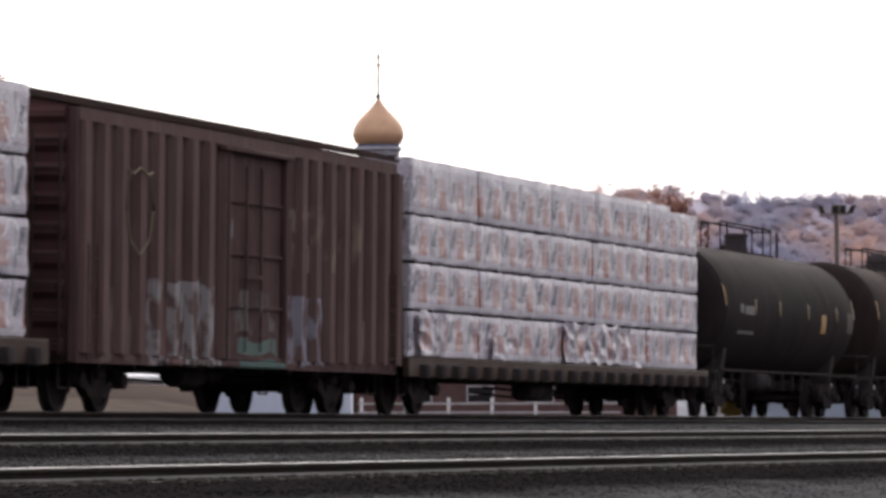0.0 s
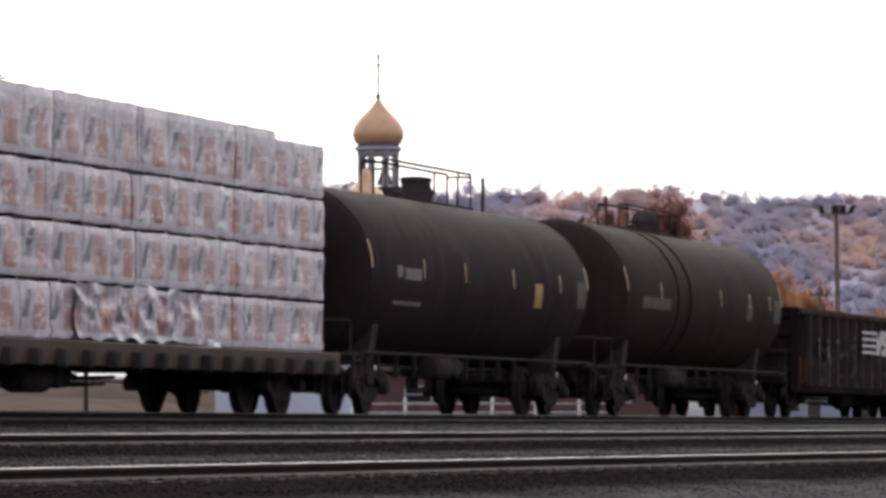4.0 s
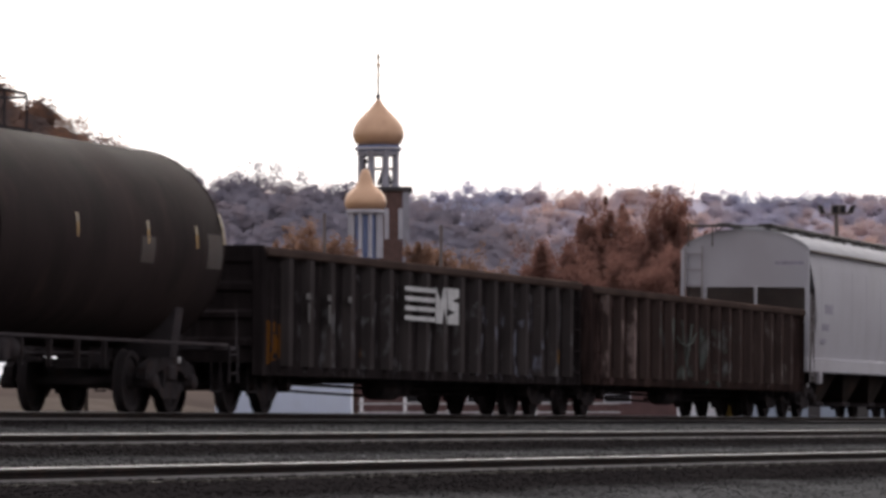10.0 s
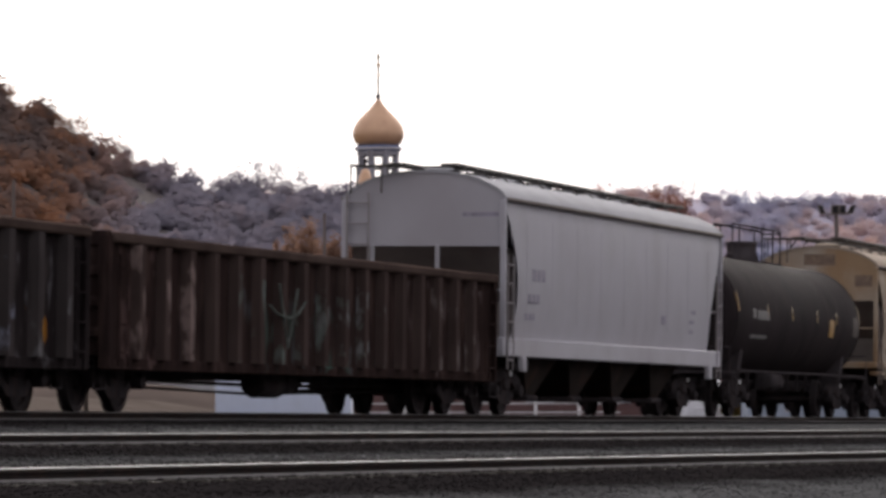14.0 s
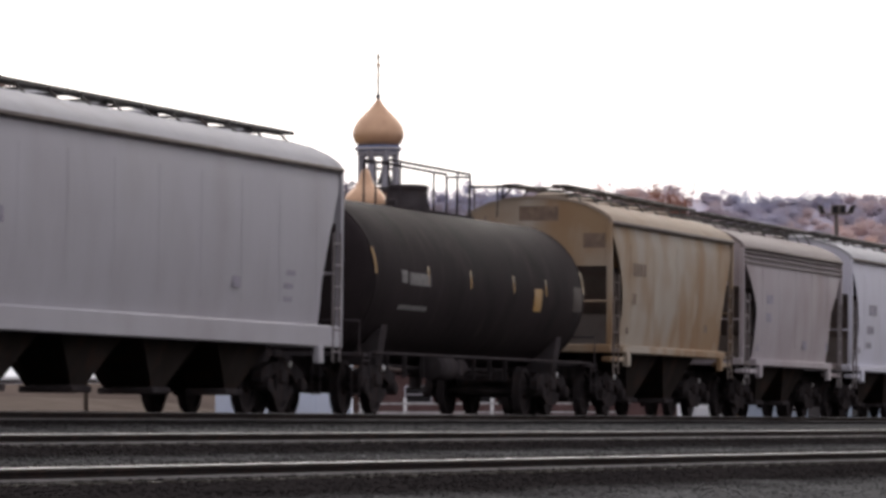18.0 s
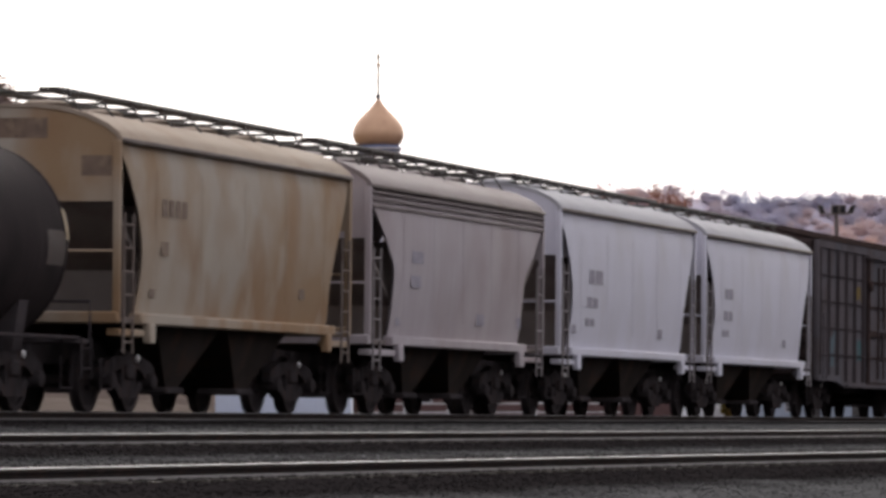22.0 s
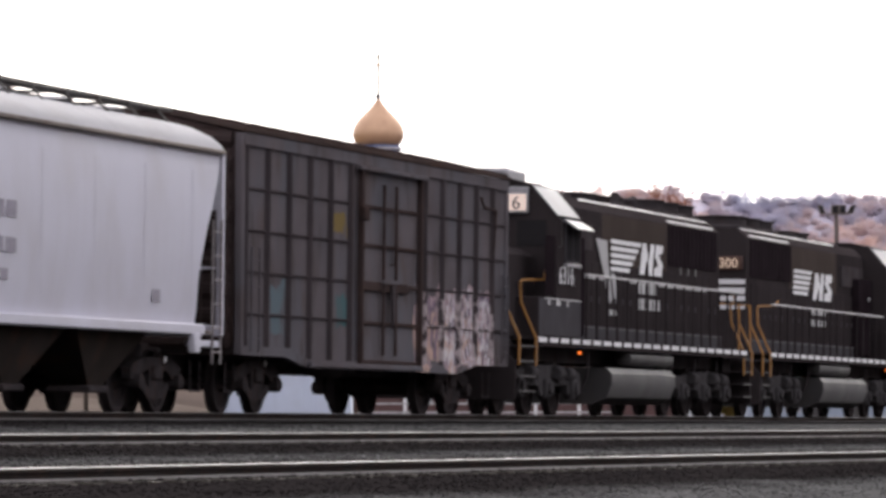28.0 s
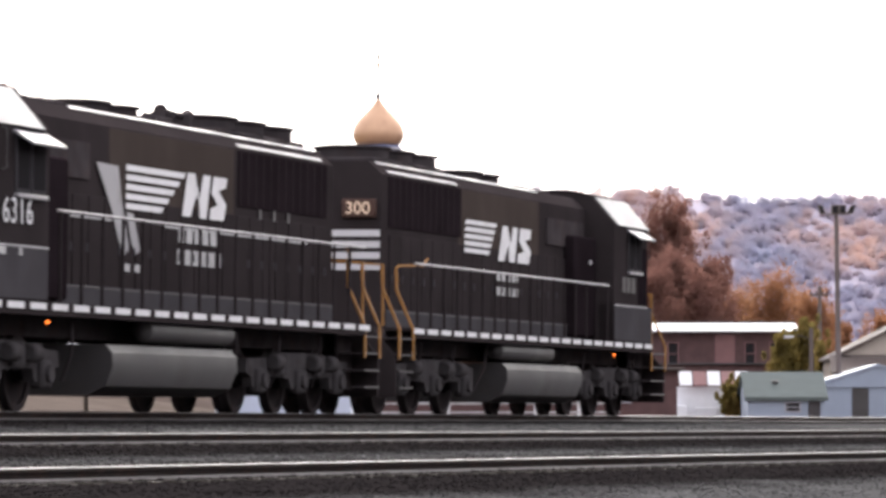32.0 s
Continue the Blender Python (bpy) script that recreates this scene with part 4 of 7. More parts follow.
M["pale_ladder"] = mat("pale_grey_ladder_paint", (0.25, 0.225, 0.23), 0.7, 0, 0.2, 2.0, (0.2, 0.17, 0.16), 0.5, spec=0.05)
M["stencil_dim"] = mat("worn_stencil_paint", (0.245, 0.225, 0.275), 0.7, 0, 0.35, 4.0, (0.33, 0.305, 0.35), 0.8)
M["stencil_brown"] = mat("rusted_stencil_paint", (0.15, 0.105, 0.08), 0.7, 0, 0.35, 3.0, (0.24, 0.17, 0.12), 0.9)


def hopper(name, label, a, half, eave, peak, sill, material, bays, inset, stencils, deep_sill, roof_mat, eave_ribs=0):
    """Round-sided covered hopper: curved side sheets that draw in at the ends, sloped end sheets, chutes below."""
    root = car(name, label, "hopper car", a)
    w = 1.5
    wall = [(0.0, 1.38), (0.16, 1.44), (0.4, 1.5), (0.65, 1.52), (0.85, 1.5), (1.0, 1.44)]
    nz = 14
    for y in (-1, 1):
        rows = []
        for j in range(nz + 1):
            q = j / nz
            z = sill + (eave - sill) * q
            # the side sheet is shorter low down and reaches the ends near the roof
            cut = inset * (math.sin(min(1, (1 - q) / 0.92) * math.pi * 0.62) ** 1.3) if q < 0.97 else 0.0
            if q < 0.12:
                cut = inset * 0.93
            if eave_ribs:
                cut = inset * min(1.0, max(0.0, 0.9 - q) / 0.42)
            yy = np.interp(q, [p[0] for p in wall], [p[1] for p in wall]) * y
            xs = [-half + cut, -half + cut + 0.05] + list(np.linspace(-half + inset + 0.3, half - inset - 0.3, 12)) + [half - cut - 0.05, half - cut]
            rows.append([(x, yy + 0.006 * noise.noise(Vector((x * 0.8, z, y))), z) for x in xs])
        s = Shape().sheet(rows)
        back = [[(x, yy - 0.03 * y, z) for x, yy, z in r] for r in rows]
        s.sheet(back)
        part("side_sheet", s, material, root, smooth=60)
        if deep_sill > 0.2:
            part("side_sill", Shape().box(-half + 0.1, half - 0.1, y * 1.34, y * 1.52, sill - deep_sill, sill + 0.02, 0.025), material, root)
        else:
            e0 = half - inset + 0.15
            part("side_sill", Shape().box(-e0, e0, y * 1.34, y * 1.53, sill - deep_sill, sill + 0.02, 0.025), material, root)
            for sg in (-1, 1):
                part("end_side_sill", Shape().box(sg * (e0 - 0.25), sg * half, y * 1.3, y * 1.5, sill - deep_sill - 0.17, sill - deep_sill - 0.07, 0.015), material, root)
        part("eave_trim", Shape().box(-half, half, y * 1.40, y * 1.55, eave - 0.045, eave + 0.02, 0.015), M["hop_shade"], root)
        for i in range(eave_ribs):
            z = eave - 0.1 - i * 0.11
            part("eave_rib", Shape().box(-half, half, y * (1.47 + 0.02 * i), y * 1.53, z - 0.03, z + 0.018, 0.008), roof_mat, root)
        for x in np.linspace(-half + inset + 0.5, half - inset - 0.5, bays * 2 + 1):
            part("side_seam", Shape().box(x - 0.006, x + 0.006, y * 1.518, y * 1.5205, sill + 0.3, eave - 0.35), material, root)
    # roof
    arc = [(1.52, eave), (1.46, eave + 0.1), (1.3, eave + 0.22), (1.0, eave + 0.36), (0.6, eave + 0.46), (0.2, eave + 0.5)]
    prof = [(-y, z) for y, z in arc] + [(y, z) for y, z in reversed(arc)]
    part("roof", Shape().extrude(prof + [(p[0] * 0.97, p[1] - 0.05) for p in reversed(prof)], "yz", -half - 0.02, half + 0.02), roof_mat, root, smooth=50)
    for sgn in (-1, 1):
        x = sgn * half
        part("end_wall", Shape().extrude([(-1.5, eave - 0.85), (1.5, eave - 0.85), (1.5, eave), *[(y, z - 0.02) for y, z in arc], *[(-y, z - 0.02) for y, z in reversed(arc)], (-1.5, eave)], "yz", x, x - sgn * 0.04), material, root)
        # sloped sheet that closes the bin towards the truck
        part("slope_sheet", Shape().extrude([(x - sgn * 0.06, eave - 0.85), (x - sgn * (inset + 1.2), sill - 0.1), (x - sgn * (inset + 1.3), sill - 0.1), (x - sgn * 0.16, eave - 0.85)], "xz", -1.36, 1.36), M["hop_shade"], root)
        # Added plate that closes the gap, so the background doesn't show through.
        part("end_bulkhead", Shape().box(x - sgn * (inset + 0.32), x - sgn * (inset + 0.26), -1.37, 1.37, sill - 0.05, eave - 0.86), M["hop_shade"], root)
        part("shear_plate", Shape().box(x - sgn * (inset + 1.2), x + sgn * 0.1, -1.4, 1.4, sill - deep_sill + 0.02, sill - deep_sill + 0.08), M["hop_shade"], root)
        part("end_sill", Shape().box(x - sgn * 0.05, x + sgn * 0.12, -1.5, 1.5, sill - deep_sill, sill + 0.02, 0.02), material, root)
        for y in (-1.46, 1.46):
            part("corner_post", Shape().box(x - sgn * 0.02, x + sgn * 0.08, y - 0.05, y + 0.05, sill, eave - 0.02, 0.012), material, root)
        for y in (-0.25, 0.95):
            part("end_brace", Shape().box(x - sgn * 0.02, x + sgn * 0.06, y - 0.035, y + 0.035, sill, eave - 0.83, 0.01), material, root)
        part("end_rail", Shape().tube([(x + sgn * 0.04, -1.46, sill + 0.85), (x + sgn * 0.04, 1.46, sill + 0.85)], 0.025, 6), material, root)
        rung_mat = M["hop_ladder"] if material is M["hop_tan"] else M["pale_ladder"]
        ladder(root, x - sgn * 0.3, -1.52, sill - 0.55, eave - 1.0, 0.4, rung_mat, "x", 6)
        ladder(root, x + sgn * 0.12, 1.2, sill, eave + 0.1, 0.4, rung_mat, "y", 7)
        for y in (-1.5, 1.5):
            part("jacking_bracket", Shape().box(x - sgn * (inset + 0.15), x - sgn * (inset + 0.42), y - 0.06, y + 0.06, sill - deep_sill - 0.26, sill - deep_sill + 0.02, 0.02), material, root)
    if material is M["hop_tan"]:
        part("worn_stencil", Shape().box(-half - 0.004, -half, -0.42, 0.36, eave + 0.02, eave + 0.3), M["stencil_brown"], root, "dark worn stencil patch")
        part("worn_stencil", Shape().box(-half - 0.004, -half, -1.36, -0.92, eave - 0.5, eave - 0.22), M["stencil_brown"], root, "dark worn stencil patch")
    if material is M["hop_grey"]:
        part("stencil_bar", Shape().box(-half - 0.004, -half, -1.36, -0.7, eave - 0.32, eave - 0.25), M["stencil_dim"], root)
    # running board and hatches
    zt = peak + 0.1
    part("running_board", Shape().box(-half - 0.05, half + 0.3, -0.62, -0.3, zt - 0.055, zt, 0.005), M["grating"], root)
    part("running_board", Shape().box(-half - 0.3, half + 0.05, 0.3, 0.62, zt - 0.055, zt, 0.005), M["grating"], root)
    for x in np.arange(-half + 0.3, half, 1.35):
        part("board_support", Shape().box(x - 0.02, x + 0.02, -0.64, 0.64, zt - 0.07, zt - 0.03), M["grating"], root)
        for y in (-0.6, 0.6):
            part("board_bracket", Shape().tube([(x, y, zt - 0.05), (x, y * 1.5, eave + 0.28)], 0.018, 5), M["grating"], root)
    # a crossing step at each end, on a bent frame of round bar
    for sgn in (-1, 1):
        part("end_platform", Shape().box(sgn * (half - 0.25), sgn * (half + 0.2), 0.62, 1.32, zt - 0.06, zt - 0.03), M["grating"], root)
        for y in (0.75, 1.32):
            part("grab_iron", Shape().tube([(sgn * (half + 0.18), y, eave + 0.08), (sgn * (half + 0.18), y, zt - 0.02), (sgn * (half - 0.22), y, zt - 0.02), (sgn * (half - 0.22), y, eave + 0.1)], 0.02, 5), M["grating"], root)
    n = max(4, int(half * 2 / 2.2))
    for i in range(n):
        x = -half + (i + 0.5) * 2 * half / n
        part("hatch", Shape().lathe([(0.3, 0), (0.34, 0.03), (0.34, 0.08), (0.25, 0.12), (0.03, 0.14)], 16, (x, 0, eave + 0.48), "z"), roof_mat, root)
    # discharge chutes
    reach = half - inset - 1.3
    for i in range(bays):
        c = -reach + (i + 0.5) * 2 * reach / bays
        hw = reach / bays
        for y0, y1 in ((-1.25, -0.15), (0.15, 1.25)):
            s = Shape()
            ym = (y0 + y1) / 2
            top = [(c - hw, y0, sill), (c + hw, y0, sill), (c + hw, y1, sill), (c - hw, y1, sill)]
            low = [(c - 0.28, ym - 0.25, 0.36), (c + 0.28, ym - 0.25, 0.36), (c + 0.28, ym + 0.25, 0.36), (c - 0.28, ym + 0.25, 0.36)]
            s.add(top + low, [(0, 1, 2, 3), (4, 5, 6, 7), (0, 1, 5, 4), (1, 2, 6, 5), (2, 3, 7, 6), (3, 0, 4, 7)])
            part("discharge_chute", s, M["chute"], root)
            part("outlet_gate", Shape().box(c - 0.4, c + 0.4, ym - 0.32, ym + 0.32, 0.27, 0.37, 0.02), M["under"], root)
    for x, z, ws, hh in stencils:
        q = (z + hh / 2 - sill) / (eave - sill)
        bars(root, x, z, -float(np.interp(q, [p[0] for p in wall], [p[1] for p in wall])) - 0.004, ws, hh, M["stencil_brown"] if material is M["hop_tan"] else M["stencil_dim"], 0.08, proud=0.003)
    gear(root, half + 0.05, 1.75, 0.66)
    return root


# ---- locomotives ----


def loco(name, label, a, sx, length):
    """Six-axle road switcher; sx = -1 turns the cab to the other end."""
    root = car(name, label, "locomotive", a)
    e = length / 2
    rail_z = 2.66 if sx > 0 else 2.5
    L, G, W = M["loco"], M["loco_grey"], M["white"]

    def P(nm, shape, material, lab="", parent=None, smooth=40):
        return part(nm, shape.flip(sx), material, parent or root, lab, smooth=smooth)

    # frame and walkway (cab at -x before turning)
    P("frame", Shape().box(-e + 0.55, e - 0.55, -0.75, 0.75, 1.0, 1.36, 0.02), M["under"])
    P("walkway", Shape().box(-e + 1.75, e - 1.35, -1.5, 1.5, 1.38, 1.44, 0.01), L)
    P("porch", Shape().box(-e + 0.45, -e + 1.75, -1.0, 1.0, 1.38, 1.44, 0.01), L)
    P("porch", Shape().box(e - 1.35, e - 0.45, -1.0, 1.0, 1.38, 1.44, 0.01), L)
    for y in (-1.48, 1.48):
        P("side_sill", Shape().box(-e + 1.75, e - 1.35, y - 0.03, y + 0.03, 1.26, 1.44, 0.01), L)
    x = -e + 1.85
    while x < e - 1.5:
        for y in (-1, 1):
            P("reflective_stripe", Shape().box(x, x + 0.62, y * 1.512, y * 1.52, 1.34, 1.425), W)
        x += 0.86
    # end plates, pilots, couplers, steps
    for sgn in (-1, 1):
        P("pilot", Shape().extrude([(-1.45, 0.28), (1.45, 0.28), (1.45, 0.95), (1.05, 1.4), (-1.05, 1.4), (-1.45, 0.95)], "yz", sgn * (e - 0.45), sgn * (e - 0.38)), L)
        put("coupler", MESH["coupler"], root, pose(sgn * (e - 0.05), 0, 0.86, 0, 0, 0 if sgn > 0 else 180))
        put("air_hose", MESH["air_hose"], root, pose(sgn * (e - 0.36), -0.45 * sgn, 0.75, 0, 0, 0 if sgn > 0 else 180))
        put("air_hose", MESH["air_hose"], root, pose(sgn * (e - 0.36), 0.4 * sgn, 0.75, 0, 0, 0 if sgn > 0 else 180))
        x0 = sgn * (e - (1.35 if sgn > 0 else 1.75))
        x1 = sgn * (e - 0.5)
        for y in (-1, 1):
            for i in range(4):
                z = 0.42 + i * 0.27
                P("step", Shape().box(x0, x1, y * (1.2 - 0.06 * i), y * 1.48, z, z + 0.03), M["under"])
                P("step_edge", Shape().box(x0, x1, y * 1.482, y * 1.49, z, z + 0.03), M["faded"])
            P("step_well", Shape().box(x0, x1, y * 0.98, y * 1.02, 0.4, 1.4), M["under"])
            for xx in (x0, x1):
                P("step_handrail", Shape().tube([(xx, y * 1.49, 0.9), (xx, y * 1.49, 1.4), (xx, y * 1.2, 2.05), (xx, y * 1.18, 2.42)], 0.026, 6), M["orange"], "orange handrail")
            P("walkway_handrail", Shape().tube([(x0, y * 1.18, 2.4), (x0 - sgn * 0.1, y * 1.2, 2.46), (x0 - sgn * 0.75, y * 1.44, 2.48), (x0 - sgn * 0.95, y * 1.46, 2.6 if sgn > 0 else 2.85)], 0.024, 6), M["orange"], "orange handrail")
        P("end_handrail", Shape().tube([(x1, -1.2, 1.45), (x1, -1.2, 2.45), (x1, -0.4, 2.5), (x1, 0.4, 2.5), (x1, 1.2, 2.45), (x1, 1.2, 1.45)], 0.024, 6), M["orange"], "orange handrail")
    # long hood, chamfered along the top, with doors
    h0, h1, b_in = -e + 5.15, e - 1.35, -e + 2.3
    hood = [(-0.92, 1.44), (0.92, 1.44), (0.92, 3.98), (0.68, 4.2), (-0.68, 4.2), (-0.92, 3.98)]
    P("hood", Shape().extrude(hood, "yz", h0, h1), L)
    P("upper_hood_panel", Shape().box(-1.6, 4.2, -0.93, 0.93, 2.72, 3.96, 0.008), M["loco_dusty"])
    x = h0 + 0.5
    while x < h1 - 0.6:
        for y in (-1, 1):
            d = P("hood_door", Shape().box(x, x + 0.62, y * 0.92, y * 0.95, 1.55, 2.98, 0.012), L)
            P("latch", Shape().box(x + 0.54, x + 0.59, y * 0.95, y * 0.97, 2.2, 2.32), G, "", d)
        x += 0.68
    for y in (-1, 1):
        # Thin pale strips paint the sky's glint along the hood chamfers.
        P("top_edge_highlight", Shape().extrude([(y * 0.67, 4.2), (y * 0.72, 4.165), (y * 0.73, 4.175), (y * 0.675, 4.215)], "yz", h0 + 3.0, h1 - 0.4), M["edge"])
        P("radiator_edge_highlight", Shape().extrude([(y * 0.84, 4.055), (y * 0.89, 4.01), (y * 0.90, 4.02), (y * 0.85, 4.07)], "yz", h1 - 5.0, h1 - 0.5), M["edge"])
        P("radiator_grille", Shape().box(h1 - 5.1, h1 - 0.4, y * 0.92, y * 0.94, 3.12, 3.95), M["rad_dark"])
        for i in range(12):
            xx = h1 - 5.0 + i * 0.39
            P("grille_bar", Shape().box(xx, xx + 0.03, y * 0.94, y * 0.945, 3.14, 3.93), L)
        P("hood_base", Shape().box(h0 + 0.1, h1 - 0.1, y * 0.955, y * 1.0, 1.445, 1.74, 0.01), M["loco_grey"], "grey dusty kick panel")
        P("base_trim", Shape().box(h0 + 0.1, h1 - 0.1, y * 1.0, y * 1.006, 1.70, 1.725), M["faded"])
        P("cab_trim", Shape().box(b_in, h0 - 0.05, y * 1.516, y * 1.521, 2.13, 2.155), M["offwhite"])
        P("blower_duct", Shape().box(h0 + 0.05, h0 + 1.75, y * 0.92, y * 1.16, 1.5, 3.42, 0.04), M["rad_dark"], "black air duct box")
        P("duct_bracket", Shape().box(h0 + 0.5, h0 + 0.62, y * 1.16, y * 1.18, 2.9, 2.98), M["offwhite"])
        P("inlet_screen", Shape().box(h0 + 0.3, h0 + 3.2, y * 0.93, y * 0.955, 3.2, 3.7), M["under"])
    # roof fans, exhaust, horn
    for xx, rr in ((h1 - 4.4, 0.62), (h1 - 2.9, 0.62), (h1 - 1.4, 0.62), (h0 + 5.2, 0.5), (h0 + 6.5, 0.5)):
        z = 4.3 if xx > h1 - 5 else 4.2
        P("roof_fan", Shape().lathe([(rr, 0), (rr, 0.16), (rr + 0.05, 0.17), (rr + 0.05, 0.2), (rr - 0.08, 0.22)], 24, (xx, 0, z), "z"), M["under"])
    P("fan_deck", Shape().box(h1 - 5.2, h1 - 0.6, -0.62, 0.62, 4.2, 4.3, 0.03), M["under"])
    P("exhaust_stack", Shape().box(h0 + 8.2, h0 + 9.0, -0.25, 0.25, 4.2, 4.38, 0.02), M["under"])
    P("roof_hatch", Shape().box(h0 + 1.0, h0 + 3.6, -0.45, 0.45, 4.2, 4.29, 0.02), M["under"])
    hx = h0 + 9.4
    if sx > 0:
        P("horn", Shape().lathe([(0.04, -0.35), (0.05, 0.1), (0.11, 0.28)], 12, (hx, -0.25, 4.44), "x").lathe([(0.04, 0.35), (0.05, -0.1), (0.11, -0.26)], 12, (hx, 0.0, 4.5), "x").lathe([(0.04, -0.3), (0.05, 0.1), (0.1, 0.24)], 12, (hx, 0.24, 4.44), "x").box(hx - 0.05, hx + 0.05, -0.4, 0.36, 4.18, 4.46), M["under"])
    # cab
    c0, c1 = -e + 1.85, -e + 5.15
    cab = [(-1.5, 1.44), (1.5, 1.44), (1.5, 3.7), (1.04, 4.22), (0.6, 4.34), (-0.6, 4.34), (-1.04, 4.22), (-1.5, 3.7)]
    P("cab_base", Shape().box(c0, c1, -1.5, 1.5, 1.44, 2.16, 0.01), L)
    b0, c0 = c0, c0 + (1.35 if sx > 0 else 0.4)
    P("cab", Shape().extrude(cab, "yz", c0, c1), L)
    if sx > 0:
        P("air_conditioner", Shape().box(c0 + 0.3, c0 + 1.7, -0.48, 0.48, 4.34, 4.58, 0.05), M["loco_box"])
    P("cab_roof", Shape().extrude([(-1.06, 4.235), (-0.6, 4.36), (0.6, 4.36), (1.06, 4.235), (1.04, 4.22), (0.6, 4.34), (-0.6, 4.34), (-1.04, 4.22)], "yz", c0 - 0.04, c1 + 0.04), L)
    for y in (-1, 1):
        P("cab_roof_slope", Shape().extrude([(y * 1.53, 3.69), (y * 1.06, 4.235), (y * 1.04, 4.22), (y * 1.51, 3.68)], "yz", c0 - 0.04, c1 - 0.25), M["edge"], "sloping roof panel with painted sky highlight")
        P("cab_side_panel", Shape().box(b0 + 0.02, c1 - 0.05, y * 1.5, y * 1.515, 1.46, 2.14, 0.006), G)
        for q0, q1, z0, z1 in ((c0 + 0.65, c0 + 1.1, 2.88, 3.52), (c0 + 1.25, c0 + 1.7, 2.88, 3.52)):
            f = P("window_frame", Shape().box(q0 - 0.05, q1 + 0.05, y * 1.5, y * 1.53, z0 - 0.05, z1 + 0.05, 0.01), G)
            P("window_pane", Shape().box(q0, q1, y * 1.53, y * 1.536, z0, z1), M["glass"], "", f)
        # Flat panel; the shade of the door recess is in its dark colour.
        P("cab_door", Shape().box(b_in, b_in + 0.75, y * 1.505, y * 1.512, 2.2, 3.3, 0.008), M["rad_dark"], "dark cab door")
        P("window_sill", Shape().box(c0 + 0.6, c0 + 1.75, y * 1.5, y * 1.56, 2.76, 2.82, 0.01), M["loco_box"])
        P("grab_iron", Shape().tube([(c0 + 0.12, y * 1.5, 3.1), (c0 + 0.12, y * 1.57, 3.12), (c0 + 0.12, y * 1.57, 3.62), (c0 + 0.12, y * 1.5, 3.64)], 0.018, 5), M["faded"])
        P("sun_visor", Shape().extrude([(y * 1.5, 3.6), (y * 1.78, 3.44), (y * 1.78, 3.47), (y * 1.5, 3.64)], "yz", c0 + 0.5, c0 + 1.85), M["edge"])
    for q0, q1 in ((-1.3, -0.75), (-0.6, 0.6), (0.75, 1.3)):
        P("windscreen", Shape().box(c0 - 0.015, c0 + 0.01, q0, q1, 3.12, 3.6), M["glass"])
    for y0, y1 in ((-0.97, -0.1), (0.1, 0.97)):
        P("number_board_frame", Shape().box(c0 - 0.1, c0 + 0.06, y0, y1, 3.72, 4.21, 0.015), M["loco_box"])
        P("number_board", Shape().box(c0 - 0.112, c0 - 0.1, y0 + 0.03, y1 - 0.03, 3.77, 4.08), M["board"])
    # short nose with striped end
    P("nose", Shape().extrude([(-1.08, 1.44), (1.08, 1.44), (1.08, 2.92), (0.8, 3.08), (-0.8, 3.08), (-1.08, 2.92)], "yz", -e + 0.95, c0), L)
    for i in range(4):
        z = 2.33 + i * 0.175
        P("nose_stripe", Shape().box(-e + 0.938, -e + 0.95, -1.06, 1.06, z, z + 0.1), W)
    # rear of the hood: stripes and a lit number board
    for i in range(4):
        z = 2.39 + i * 0.185
        P("end_stripe", Shape().box(h1, h1 + 0.012, -0.9, 0.9, z, z + 0.11), W)
    P("end_number_board", Shape().box(h1, h1 + 0.1, -0.84, -0.26, 3.26, 3.57, 0.02), M["board_dark"])
    P("headlight", Shape().lathe([(0.12, 0), (0.12, 0.08), (0.03, 0.06)], 14, (h1, 0.05, 3.75), "x"), G)
    # hand rails along the walkway
    for y in (-1.49, 1.49):
        P("side_handrail", Shape().tube([(h0 + 0.4, y, rail_z), (h1 - 0.1, y, rail_z)], 0.022, 6), M["offwhite"])
        x = h0 + 0.5
        while x < h1 - 0.1:
            P("stanchion", Shape().tube([(x, y, 1.28), (x, y, rail_z)], 0.024, 6), L)
            x += 0.86
    # fuel tank, air reservoirs, lights
    tank = [(-1.46, 0.82), (-1.36, 0.93), (1.36, 0.93), (1.46, 0.82), (1.47, 0.62), (1.36, 0.36), (1.1, 0.23), (-1.1, 0.23), (-1.36, 0.36), (-1.47, 0.62)]
    P("fuel_tank", Shape().extrude(tank, "yz", -2.95, 2.75), M["tank_grey"], "grey dusty fuel tank", smooth=30)
    for y in (-1.25, 1.25):
        P("air_reservoir", Shape().lathe([(0.05, -2.0), (0.15, -1.93), (0.17, -1.85), (0.17, 1.85), (0.15, 1.93), (0.05, 2.0)], 16, (0.9, y, 1.15), "x"), M["tank_grey"])
    for q in (-5.6,):
        for y in (-1, 1):
            P("marker_light", Shape().lathe([(0.022, 0), (0.022, y * 0.04), (0.012, y * 0.05)], 12, (q, y * 1.44, 1.18), "y"), M["lamp"], "lit orange marker light")
    for q in (-8.2, -4.0, 3.4, 5.6, 7.8):
        for y in (-1, 1):
            P("sand_pipe", Shape().tube([(q, y * 1.25, 1.2), (q + 0.06, y * 1.22, 0.8), (q + 0.16, y * 1.05, 0.42)], 0.025, 5), M["under"])
    # six-wheel trucks
    for tx in (-1, 1):
        t = put("truck", MESH["loco_frame"], root, (tx * (6.95 if length > 21.3 else 6.63), 0, 0.6))
        for i, dx in enumerate((-2.08, 0.0, 2.08)):
            w = put("wheelset", MESH["loco_wheelset"], t, (dx, 0, LOCO_R - 0.6))
